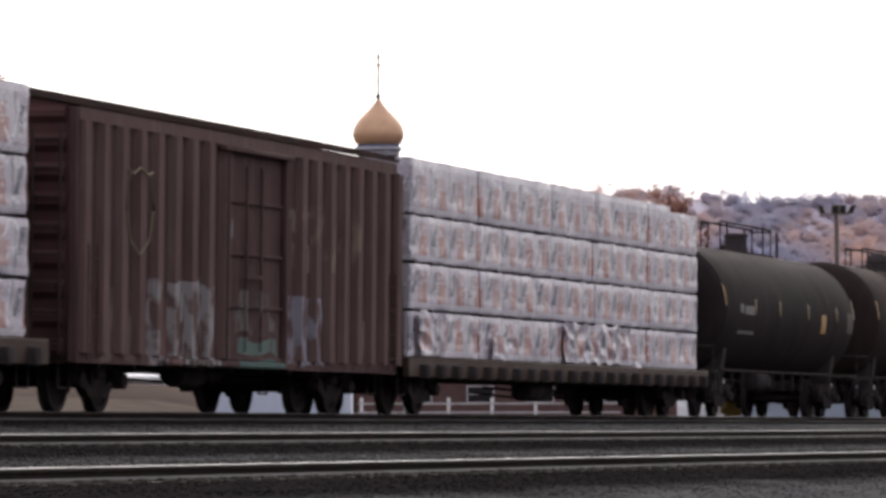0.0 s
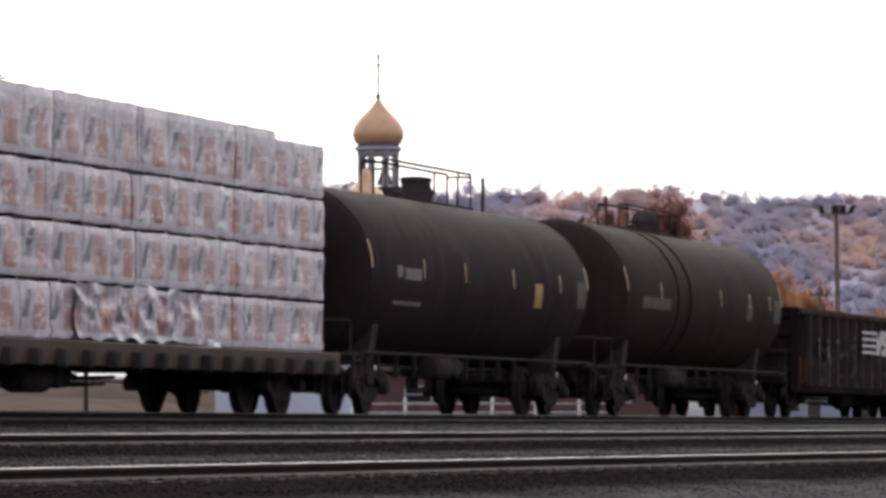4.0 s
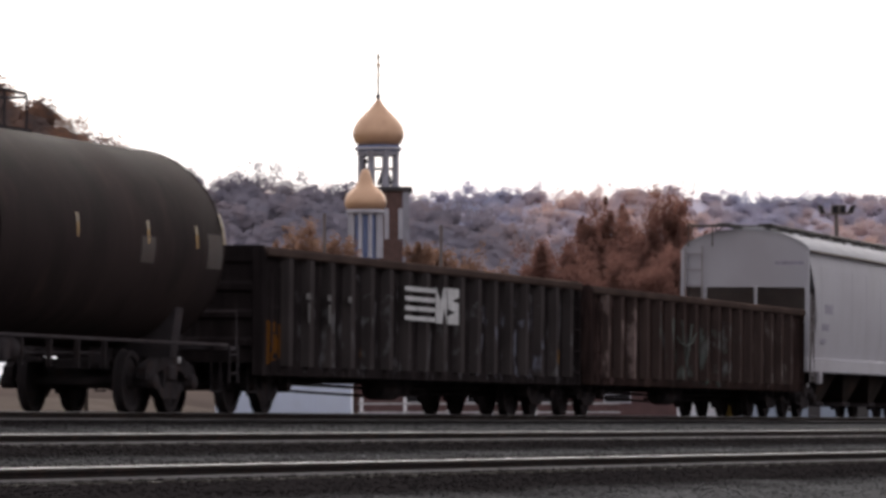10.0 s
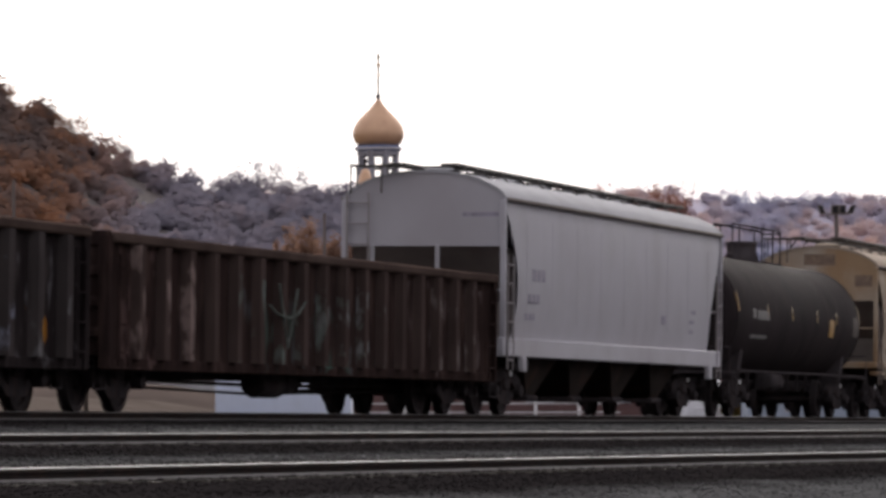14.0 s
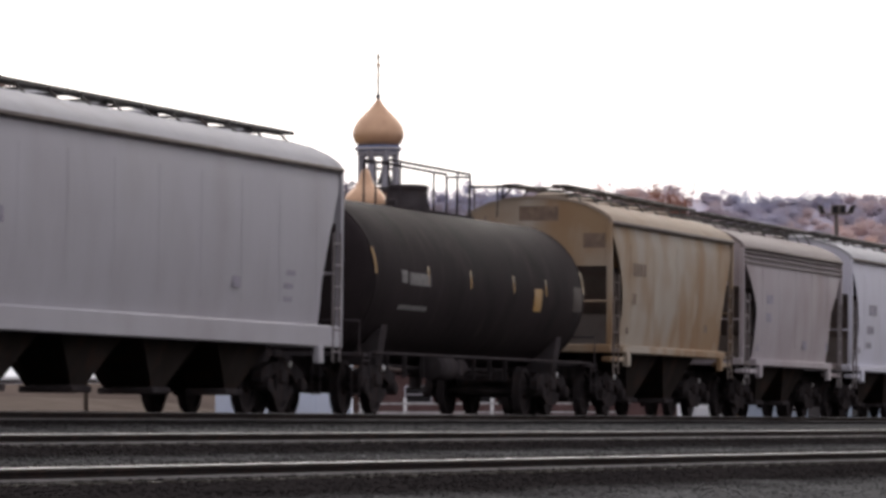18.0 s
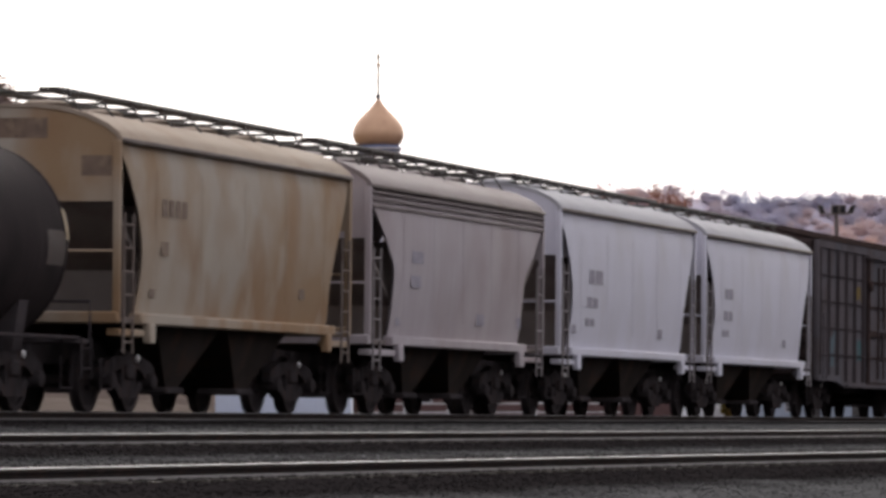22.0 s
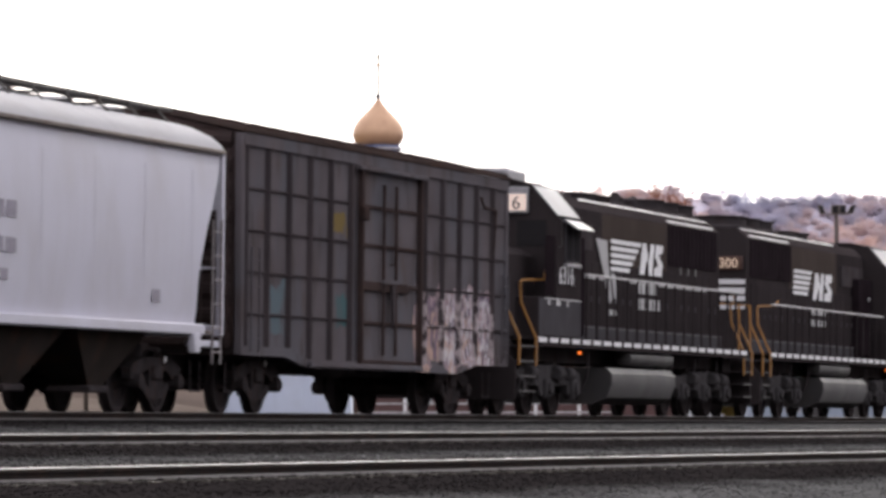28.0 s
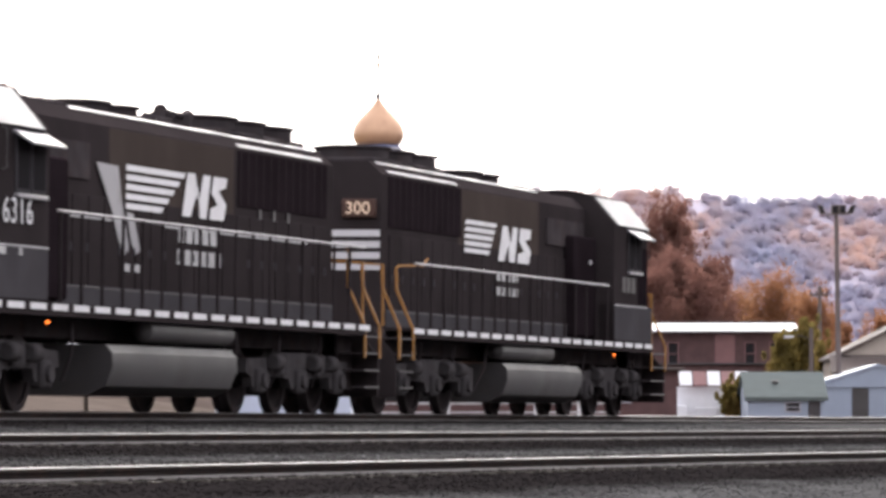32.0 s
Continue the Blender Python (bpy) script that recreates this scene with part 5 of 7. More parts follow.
            WHEELS.setdefault(("loco", i), []).append(w)
        for y in (-1, 1):
            put("sideframe", MESH["loco_side_near" if y < 0 else "loco_side_far"], t, (0, 0, 0))
            for dx in (-1.45, 0.62, 1.45):
                put("brake_cylinder", MESH["loco_brake"], t, (dx, y * 1.22, 0.18))
            for dx in (-2.08, 0.0, 2.08):
                put("journal_box", MESH["loco_journal"], t, (dx, y * 1.12, -0.09))
    return root


M["rad_dark"] = mat("dark_radiator_screen", (0.017, 0.0125, 0.0148), 0.9, 0, 0.3, 1.0, spec=0.0)
M["loco_dusty"] = mat("dusty_brown_black_paint", (0.064, 0.051, 0.046), 0.65, 0, 0.2, 0.8, (0.052, 0.041, 0.038), 0.4, 0.4, spec=0.0)
M["loco_box"] = mat("light_grey_cab_fittings", (0.30, 0.29, 0.31), 0.5, 0, 0.15, 1.5, (0.12, 0.115, 0.115), 0.5)
M["tank_grey"] = mat("dusty_grey_steel", (0.062, 0.058, 0.06), 0.55, 0.0, 0.2, 1.0, (0.05, 0.042, 0.038), 0.5)
MESH["loco_frame"] = Shape().box(-0.3, 0.3, -1.1, 1.1, -0.05, 0.3, 0.04).box(-2.6, 2.6, -0.35, 0.35, 0.0, 0.2, 0.04).mesh("truck", M["castiron"])


def loco_side(y):
    pts = [(-2.75, 0.02), (-2.7, 0.22), (-1.5, 0.26), (-1.1, 0.34), (1.1, 0.34), (1.5, 0.26), (2.7, 0.22), (2.75, 0.02), (2.45, -0.05),
           (2.4, -0.2), (1.76, -0.2), (1.7, -0.02), (0.5, -0.06), (0.36, -0.22), (-0.36, -0.22), (-0.5, -0.06), (-1.7, -0.02), (-1.76, -0.2), (-2.4, -0.2), (-2.45, -0.05)]
    s = Shape().extrude(pts, "xz", y - 0.08, y + 0.08)
    for x in (-1.1, -0.85, 0.85, 1.1):
        s.lathe([(0.1, -0.02), (0.1, 0.3)], 10, (x, y * 1.08, 0.02), "z")
    return s


M["truck_grey"] = mat("dusty_truck_casting", (0.062, 0.057, 0.06), 0.8, 0, 0.3, 2.5, GRIME, 0.5, spec=0.0)
MESH["loco_side_near"] = loco_side(-1.06).mesh("sideframe", M["truck_grey"])
MESH["loco_side_far"] = loco_side(1.06).mesh("sideframe", M["truck_grey"])
MESH["loco_brake"] = Shape().lathe([(0.1, -0.18), (0.13, -0.15), (0.13, 0.14), (0.05, 0.18), (0.03, 0.4)], 12, (0, 0, 0), "x").mesh("brake_cylinder", M["truck_grey"])
MESH["loco_journal"] = Shape().box(-0.2, 0.2, -0.1, 0.1, -0.2, 0.18, 0.04).lathe([(0.12, -0.16), (0.12, 0.16)], 12, (0, 0, 0), "y").mesh("journal_box", M["truck_grey"])

# ---- the train, from its first car seen to the locomotives ----
lumber_car(-79.8, 1, [-6.6, -2.0, 3.2, 7.4])
boxcar("box_car", "brown ribbed box car with peeling graffiti and a plug door", -59.2, 7.9, 4.14, 4.46, 0.66, M["brown"], M["brownroof"], (-1.5, 1.55), 0.78, 4, 0.0)
part("graffiti_outline", Shape().tube([(-5.95, -1.577, 3.3), (-6.1, -1.577, 2.75), (-5.9, -1.577, 2.35), (-5.5, -1.577, 2.18), (-5.1, -1.577, 2.38), (-4.92, -1.577, 2.8), (-5.05, -1.577, 3.3)], 0.016, 5)
     .tube([(-6.05, -1.577, 3.34), (-5.8, -1.577, 3.28), (-5.5, -1.577, 3.38), (-5.2, -1.577, 3.28), (-4.95, -1.577, 3.34)], 0.016, 5), M["graffiti"], CARS[-1][0], "faint yellowish shield outline")
lumber_car(-38.4, 2, [-6.8, -1.6, 1.9, 6.7])
tank_car("tank_car", "black tank car with yellow reflector strips and a top railing", -17.45, 7.45, 2.30, 1.45, M["tank"], [], [-4.2, -1.5, 1.85, 5.35],
         (-2.3, 3.4), 0.26, True, 3.7, [(-5.9, 0.35, -0.03, 0.1), (-5.4, 1.0, -0.05, 0.08), (-5.9, 1.7, -0.35, -0.3)], 0.45, 0.62, 4.75)
tank_car("tank_car", "brownish black tank car with broad centre bands", 1.0, 7.66, 2.38, 1.47, M["tank_brown"], [(-2.9, 0.28), (-1.7, 0.34)], [-4.6, -1.6, 1.2, 4.2, 6.4],
         (-3.1, 2.6), 0.29, False, None, [(-6.3, 2.6, -0.16, 0.0), (3.9, 0.6, -0.2, 0.05)], 0.3, 0.5)
gondola("gondola_car", "black ribbed gondola car with white striped logo", 20.68, 10.05, 2.5, 0.56, M["gond_black"], 1.13, (-2.5, 0.92, 1.5, 2.14), 1.55)
gondola("gondola_car", "rust-brown ribbed gondola car with faded graffiti", 42.2, 10.45, 2.46, 0.58, M["gond_brown"], 1.13, None, 1.55)
part("graffiti_outline", Shape().tube([(-3.4, -1.59, 1.62), (-3.0, -1.59, 1.5), (-2.4, -1.59, 1.44), (-1.9, -1.59, 1.52), (-1.5, -1.59, 1.72)], 0.02, 5)
     .tube([(-2.9, -1.59, 1.95), (-2.7, -1.59, 1.5), (-2.45, -1.59, 1.0), (-2.2, -1.59, 1.4), (-1.95, -1.59, 1.9)], 0.022, 5), M["spray_grey"], CARS[-1][0], "faded grey-green spray lines")
hopper("hopper_car", "large pale grey covered hopper car with a deep white sill", 62.55, 9.2, 3.84, 4.36, 1.36, M["hop_grey"], 4, 0.95,
       [(-7.3, 2.42, [0.28, 0.26, 0.26], 0.22), (-7.5, 2.02, [0.25, 0.22, 0.22], 0.22), (-7.6, 1.72, [0.2, 0.2, 0.16], 0.12), (3.6, 1.85, [0.4], 0.22), (6.3, 2.1, [0.45], 0.08), (6.2, 1.9, [0.5], 0.08), (6.3, 1.7, [0.4], 0.08)], 0.32, M["hop_roof"])
tank_car("tank_car", "short dull black tank car with yellow placard", 81.4, 7.2, 2.22, 1.37, M["tank"], [], [-3.9, -1.1, 1.9, 4.3],
         (-2.4, 3.1), 0.34, True, 3.7, [(-5.6, 0.35, -0.03, 0.12), (-5.1, 1.3, -0.05, 0.1), (-5.6, 1.8, -0.36, -0.3)], -0.3, 0.78)
hopper("hopper_car", "tan covered hopper car stained with rust", 96.1, 5.65, 3.74, 4.36, 1.36, M["hop_tan"], 2, 1.0,
       [(-3.9, 2.75, [0.22, 0.22, 0.22, 0.22], 0.24), (-3.9, 2.2, [0.35], 0.2), (3.0, 1.75, [0.3], 0.22), (-4.2, 1.6, [0.25], 0.18)], 0.14, M["tan_roof"])
hopper("hopper_car", "weathered grey covered hopper car", 108.7, 5.72, 3.68, 4.34, 1.26, M["hop_mid"], 2, 1.4,
       [(-3.3, 2.5, [0.7], 0.2), (-3.3, 2.1, [0.6], 0.2), (1.2, 1.55, [0.2, 0.2], 0.22), (4.0, 1.55, [0.3], 0.22), (-4.0, 1.45, [0.25], 0.2)], 0.14, M["mid_roof"], 3)
hopper("hopper_car", "dusty white covered hopper car", 121.65, 5.82, 3.82, 4.38, 1.26, M["hop_white"], 2, 1.0,
       [(-3.6, 2.5, [0.4, 0.6], 0.26), (-3.7, 2.05, [0.4, 0.4], 0.2), (-3.7, 1.7, [0.3, 0.35], 0.16), (-4.7, 1.55, [0.3], 0.2), (2.6, 1.55, [0.4], 0.26)], 0.14, M["hop_roof"])
hopper("hopper_car", "dusty white covered hopper car coupled to the box car", 134.35, 5.76, 3.80, 4.36, 1.26, M["hop_white"], 2, 1.0,
       [(-3.9, 2.5, [0.35, 0.4], 0.22), (-3.9, 2.05, [0.4, 0.4], 0.2), (-3.9, 1.7, [0.3, 0.3], 0.16), (2.7, 1.55, [0.35], 0.24)], 0.14, M["hop_roof"])
boxcar("box_car", "grey-brown panelled box car with pink and white graffiti", 149.0, 7.9, 4.2, 4.55, 0.86, M["grey_box"], M["brownroof"], (-1.75, 1.9), 1.12, 5, 0.16)
ENGINE = loco("locomotive", "black six-axle diesel locomotive with white logo, cab leading", 168.15, 1, 21.7)
HELPER = loco("locomotive", "black six-axle diesel locomotive with white logo, facing away", 189.7, -1, 21.0)


def livery():
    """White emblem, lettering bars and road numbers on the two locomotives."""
    W, y = M["white"], -0.956
    r = ENGINE
    words(r, "6316", -7.55, 2.43, -1.53, 0.47, W, "road_number", 1.12).data.space_character = 1.12
    s = words(r, "6316", 0, 0, 0, 0.34, M["board_ink"], "board_number")
    s.matrix_basis = Matrix.Translation((-7.768, -0.155, 3.80)) @ Euler((radians(90), 0, radians(-90))).to_matrix().to_4x4()
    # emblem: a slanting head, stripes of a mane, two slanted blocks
    part("emblem_head", Shape().extrude([(-2.25, 3.46), (-1.3, 3.44), (-1.15, 3.0), (-0.8, 2.3), (-1.0, 2.2), (-1.3, 2.45), (-1.55, 2.8)], "xz", y - 0.006, y), M["loco_box"], r)
    part("emblem_neck", Shape().extrude([(-0.92, 2.82), (-0.62, 2.8), (-0.3, 2.3), (-0.5, 2.22), (-0.7, 2.4)], "xz", y - 0.006, y), M["loco_box"], r)
    bars(r, -1.0, 1.98, y, [0.25, 0.22], 0.11, M["offwhite"], 0.22)
    for i in range(5):
        z = 2.86 + i * 0.135
        part("emblem_stripe", Shape().extrude([(-0.95, z), (0.65 + 0.25 * i, z), (0.75 + 0.25 * i, z + 0.085), (-0.95, z + 0.085)], "xz", y - 0.006, y), W, r)
    part("emblem_block", Shape().extrude([(1.6, 2.86), (2.0, 2.86), (2.35, 3.3), (2.45, 2.86), (2.75, 2.86), (2.95, 3.5), (2.6, 3.5), (2.4, 3.1), (2.2, 3.5), (1.85, 3.5)], "xz", y - 0.006, y), W, r)
    part("emblem_block", Shape().extrude([(2.9, 2.86), (3.6, 2.86), (3.72, 3.1), (3.35, 3.3), (3.7, 3.35), (3.75, 3.5), (3.1, 3.5), (3.0, 3.25), (3.3, 3.08), (2.95, 3.02)], "xz", y - 0.006, y), W, r)
    bars(r, 1.45, 2.47, y, [0.27, 0.27, 0.27, 0.27, 0.3], 0.22, M["offwhite"], 0.11)
    bars(r, 1.4, 2.15, y, [0.27, 0.27, 0.27, 0.27, 0.3, 0.2], 0.22, M["offwhite"], 0.1)
    bars(r, 5.4, 2.95, y, [0.14, 0.14, 0.14], 0.16, M["faded"], 0.6)
    part("hood_stripe", Shape().box(0.8, 8.0, y - 0.006, y, 2.66, 2.69), M["offwhite"], r)
    part("hood_stripe", Shape().box(-3.3, -1.6, y - 0.006, y, 2.66, 2.69), M["offwhite"], r)
    bars(r, -8.3, 2.02, -1.516, [0.12, 0.3, 0.12], 0.1, M["offwhite"], 0.5)
    r = HELPER
    for i in range(5):
        z = 2.86 + i * 0.125
        part("emblem_stripe", Shape().extrude([(-3.9, z), (-2.2 + 0.12 * i, z), (-2.1 + 0.12 * i, z + 0.08), (-3.9 + 0.04 * i, z + 0.08)], "xz", y - 0.006, y), W, r)
    part("emblem_block", Shape().extrude([(-1.5, 2.78), (-1.1, 2.78), (-0.75, 3.1), (-0.7, 2.78), (-0.3, 2.78), (-0.1, 3.42), (-0.45, 3.42), (-0.6, 3.1), (-0.85, 3.42), (-1.2, 3.42)], "xz", y - 0.006, y), W, r)
    part("emblem_block", Shape().extrude([(-0.1, 2.78), (0.75, 2.78), (0.9, 3.02), (0.45, 3.2), (0.85, 3.25), (0.9, 3.42), (0.1, 3.42), (0.0, 3.18), (0.4, 3.0), (-0.05, 2.95)], "xz", y - 0.006, y), W, r)
    bars(r, -1.6, 2.42, y, [0.25, 0.25, 0.25, 0.25, 0.25], 0.15, M["offwhite"], 0.12)
    bars(r, -1.6, 2.16, y, [0.25, 0.25, 0.25, 0.25, 0.25], 0.15, M["offwhite"], 0.12)
    s = words(r, "300", 0, 0, 0, 0.29, M["board_light"], "board_number")
    s.matrix_basis = Matrix.Translation((-9.26, -0.32, 3.32)) @ Euler((radians(90), 0, radians(-90))).to_matrix().to_4x4()
    bars(r, 6.0, 2.4, -1.516, [0.3, 0.3, 0.3], 0.3, M["faded"], 0.1)


M["board_ink"] = mat("board_digits", (0.05, 0.03, 0.03), 0.5, 0, 0.1, 3.0, bump=0)
livery()
# ---- ground, tracks ----


def smooth(a, b, x):
    t = min(1.0, max(0.0, (x - a) / (b - a)))
    return t * t * (3 - 2 * t)


def near_rail_a(al):
    return 5.3 + 0.072 * (al + 37.8)


def near_rail_b(al):
    return 10.0 + 0.088 * (al + 50.6)


def ground_z(al, off):
    """Height of the ground by metres along the main line and metres towards the camera."""
    if off < -1.7:
        d = -off - 1.7
        p = on_line(al, off)
        west = smooth(0.03, 0.06, -p.x / max(p.y, 20.0))
        z = -0.13 - 0.25 * smooth(0, 3, d) + 0.55 * smooth(4, 45, d) + 0.75 * west * smooth(5, 24, d) + 3.0 * smooth(60, 300, d)
        return z
    a, b = near_rail_a(al), near_rail_b(al)
    a, b = max(a, 2.2), max(b, 4.5)
    pts = [(-1.7, -0.13), (1.25, -0.115), (1.7, -0.15), (a - 2.4, -0.33), (a - 1.9, -0.36), (a - 1.75, -0.415), (a - 0.1, -0.415), (a + 0.12, -0.402), (a + 0.9, -0.44),
           (b - 2.2, -0.57), (b - 1.9, -0.60), (b - 1.75, -0.665), (b - 0.12, -0.665), (b + 0.12, -0.652), (b + 0.9, -0.69), (b + 3.0, -0.80), (b + 12.0, -1.75), (b + 60, -1.9), (b + 400, -2.0)]
    xs = [p[0] for p in pts]
    for i in range(1, len(xs)):
        xs[i] = max(xs[i], xs[i - 1] + 0.01)
    return float(np.interp(off, xs, [p[1] for p in pts]))


def clean_stone(n, l, place):
    """1 on clean stone between the tracks, 0 on the oily beds: by metres from the middle of each track."""
    def calc(op, a, c=0.0, e=0.0):
        q = n.new("ShaderNodeMath")
        q.operation = op
        for sock, v in zip(q.inputs, (a, c, e)):
            if isinstance(v, (int, float)):
                sock.default_value = v
            else:
                l.new(v, sock)
        return q.outputs[0]

    def along(way):
        q = n.new("ShaderNodeVectorMath")
        q.operation = "DOT_PRODUCT"
        q.inputs[1].default_value = way
        l.new(place, q.inputs[0])
        return calc("SUBTRACT", q.outputs["Value"], ORIGIN.dot(way))

    al, off = along(AXIS), along(SIDE)
    rag = n.new("ShaderNodeTexNoise")
    rag.inputs["Scale"].default_value, rag.inputs["Detail"].default_value = 0.7, 5.0
    l.new(place, rag.inputs["Vector"])
    beds = [calc("ABSOLUTE", off)]
    for rail in (near_rail_a, near_rail_b):
        slope = rail(1) - rail(0)
        beds.append(calc("ABSOLUTE", calc("SUBTRACT", off, calc("MULTIPLY_ADD", al, slope, rail(0) + 0.15))))
    nearest = calc("MINIMUM", calc("MINIMUM", beds[0], beds[1]), beds[2])
    r = n.new("ShaderNodeMapRange")
    r.inputs["From Min"].default_value, r.inputs["From Max"].default_value = 1.9, 3.1
    l.new(calc("MULTIPLY_ADD", rag.outputs["Fac"], 1.3, calc("SUBTRACT", nearest, 0.65)), r.inputs["Value"])
    return r.outputs["Result"]


def ground_material():
    """Dark ballast along the tracks, tan dirt lot behind them, brown grass farther off."""
    m = mat("ballast_and_dirt", (0.0175, 0.0153, 0.0155), 0.95, 0, 0.3, 4.0, (0.012, 0.010, 0.0098), 0.5, bump=0.12, fine=30.0, spec=0.0)
    n, l = m.node_tree.nodes, m.node_tree.links
    b = n["Principled BSDF"]
    base = b.inputs["Base Color"].links[0].from_socket
    geo = n.new("ShaderNodeTexCoord")
    shift = n.new("ShaderNodeVectorMath")
    shift.operation = "SUBTRACT"
    shift.inputs[1].default_value = ORIGIN
    l.new(geo.outputs["Object"], shift.inputs[0])
    dot = n.new("ShaderNodeVectorMath")
    dot.operation = "DOT_PRODUCT"
    dot.inputs[1].default_value = SIDE
    l.new(shift.outputs[0], dot.inputs[0])
    wob = n.new("ShaderNodeTexNoise")
    wob.inputs["Scale"].default_value = 0.35
    l.new(geo.outputs["Object"], wob.inputs["Vector"])
    soil = n.new("ShaderNodeTexNoise")
    soil.inputs["Scale"].default_value, soil.inputs["Detail"].default_value = 0.8, 9.0
    l.new(geo.outputs["Object"], soil.inputs["Vector"])
    add = n.new("ShaderNodeMath")
    add.operation = "MULTIPLY_ADD"
    add.inputs[1].default_value = 1.5
    l.new(wob.outputs["Fac"], add.inputs[0])
    l.new(dot.outputs["Value"], add.inputs[2])

    def ramp(v, lo, hi):
        r = n.new("ShaderNodeMapRange")
        r.inputs["From Min"].default_value, r.inputs["From Max"].default_value = lo, hi
        l.new(v, r.inputs["Value"])
        return r.outputs["Result"]

    def mix(fac, a, c):
        q = n.new("ShaderNodeMix")
        q.data_type = "RGBA"
        for sock, s in ((q.inputs["Factor"], fac), (q.inputs["A"], a), (q.inputs["B"], c)):
            if isinstance(s, tuple):
                sock.default_value = (*s, 1)
            else:
                l.new(s, sock)
        return q.outputs["Result"]

    dirt = mix(ramp(soil.outputs["Fac"], 0.3, 0.7), (0.085, 0.068, 0.059), (0.125, 0.103, 0.09))
    grass = mix(ramp(soil.outputs["Fac"], 0.3, 0.7), (0.12, 0.10, 0.055), (0.22, 0.17, 0.10))
    base = mix(clean_stone(n, l, geo.outputs["Object"]), base, mix(ramp(soil.outputs["Fac"], 0.35, 0.65), (0.054, 0.0525, 0.053), (0.092, 0.091, 0.091)))
    c = mix(ramp(add.outputs[0], -4.2, -5.5), base, dirt)
    c = mix(ramp(add.outputs[0], -80.0, -110.0), c, grass)
    l.new(c, b.inputs["Base Color"])
    return m


def build_ground():
    offs = [-4200, -2600, -1500, -800, -400, -250, -170, -120, -90, -70] + list(np.arange(-56, -8, 4)) + list(np.arange(-8, 24, 0.25)) + [25, 28, 32, 40, 60, 100, 200, 400, 900]
    als = [-900, -500, -300, -200, -150, -120] + list(np.arange(-100, 60, 2.0)) + [60, 70, 85, 100, 130, 170, 220, 300, 450, 700, 1100, 2000, 3500, 5000]
    rows = []
    for al in als:
        row = []
        for o in offs:
            p = on_line(al, o, ground_z(al, o))
            row.append((p.x, p.y, p.z + (0.012 * noise.noise(Vector((p.x * 2.1, p.y * 2.1, 0))) if -9 < o < 24 else 0)))
        rows.append(row)
    g = put("ground", Shape().sheet(rows).mesh("ground", ground_material(), 180))
    return tagged(g, "dark ballast yard with a tan dirt lot behind", "ground", kind="structure")


build_ground()


def rail_section(piece):
    """Rail profile (offset, height): the polished head, the web, or the foot."""
    if piece == "head":
        return [(-0.036, 0.0), (-0.03, 0.006), (0.03, 0.006), (0.036, 0.0), (0.036, -0.003), (-0.036, -0.003)]
    if piece == "web":
        return [(-0.036, -0.003), (0.036, -0.003), (0.034, -0.036), (0.01, -0.046), (0.009, -0.088), (-0.009, -0.088), (-0.01, -0.046), (-0.034, -0.036)]
    return [(-0.012, -0.084), (0.012, -0.084), (0.07, -0.098), (0.07, -0.112), (-0.07, -0.112), (-0.07, -0.098)]


def sweep(path, section):
    """A section (offset, height) drawn along places in plan."""
    rows = []
    for i, p in enumerate(path):
        t = (path[min(i + 1, len(path) - 1)] - path[max(i - 1, 0)]).normalized()
        q = Vector((t.y, -t.x, 0))
        rows.append([p + q * u + Vector((0, 0, h)) for u, h in section + section[:1]])
    s = Shape().sheet(rows)
    m = len(section)
    s.f += [tuple(range(m)), tuple(range((len(rows) - 1) * (m + 1), (len(rows) - 1) * (m + 1) + m))]
    return s


MESH["tie"] = Shape().box(-0.11, 0.11, -1.3, 1.3, -0.09, 0.0, 0.012).mesh("tie", M["tie"])


def track(label, near, z, gauge=1.5, far_drop=0.0, start=-75, end=160, tie_from=-60, tie_to=30, tie_drop=0.14, cant=0.0):
    root = thing("railway_track", label, "railway track", "yard tracks", kind="structure")
    als = list(np.arange(start, end, 3.0))
    for off, dz in ((0.0, -cant), (-gauge, cant - far_drop)):
        path = [on_line(al, near(al) + off, z + dz) for al in als]
        r = part("rail", sweep(path, rail_section("web")), M["railside"], root)
        part("rail_head", sweep(path, rail_section("head")), M["rail"], r, "polished running surface")
        part("rail_foot", sweep(path, rail_section("foot")), M["railfoot"], r, "rail foot painted paler for skylight")
    for al in np.arange(tie_from, tie_to, 0.55):
        c = on_line(al, near(al) - gauge / 2, z - tie_drop)
        put("tie", MESH["tie"], root, pose(c.x, c.y, c.z, 0, 0, HEADING - math.degrees(math.atan(near(al + 1) - near(al))) + random.uniform(-1, 1)))
    return root


# distant straight reach of the main line, and two yard tracks on the camera's side
track("straight main line track under the train", lambda al: 0.75, 0.0, start=-120, end=420, tie_from=-60, tie_to=40, cant=0.009)
track("yard track beside the main line", near_rail_a, -0.29, start=-66, end=140, tie_from=-60, tie_to=10, far_drop=0.02, tie_drop=0.116)
track("nearest yard track with polished rails", near_rail_b, -0.54, start=-90, end=140, tie_from=-62, tie_to=-8, far_drop=0.03, tie_drop=0.116)


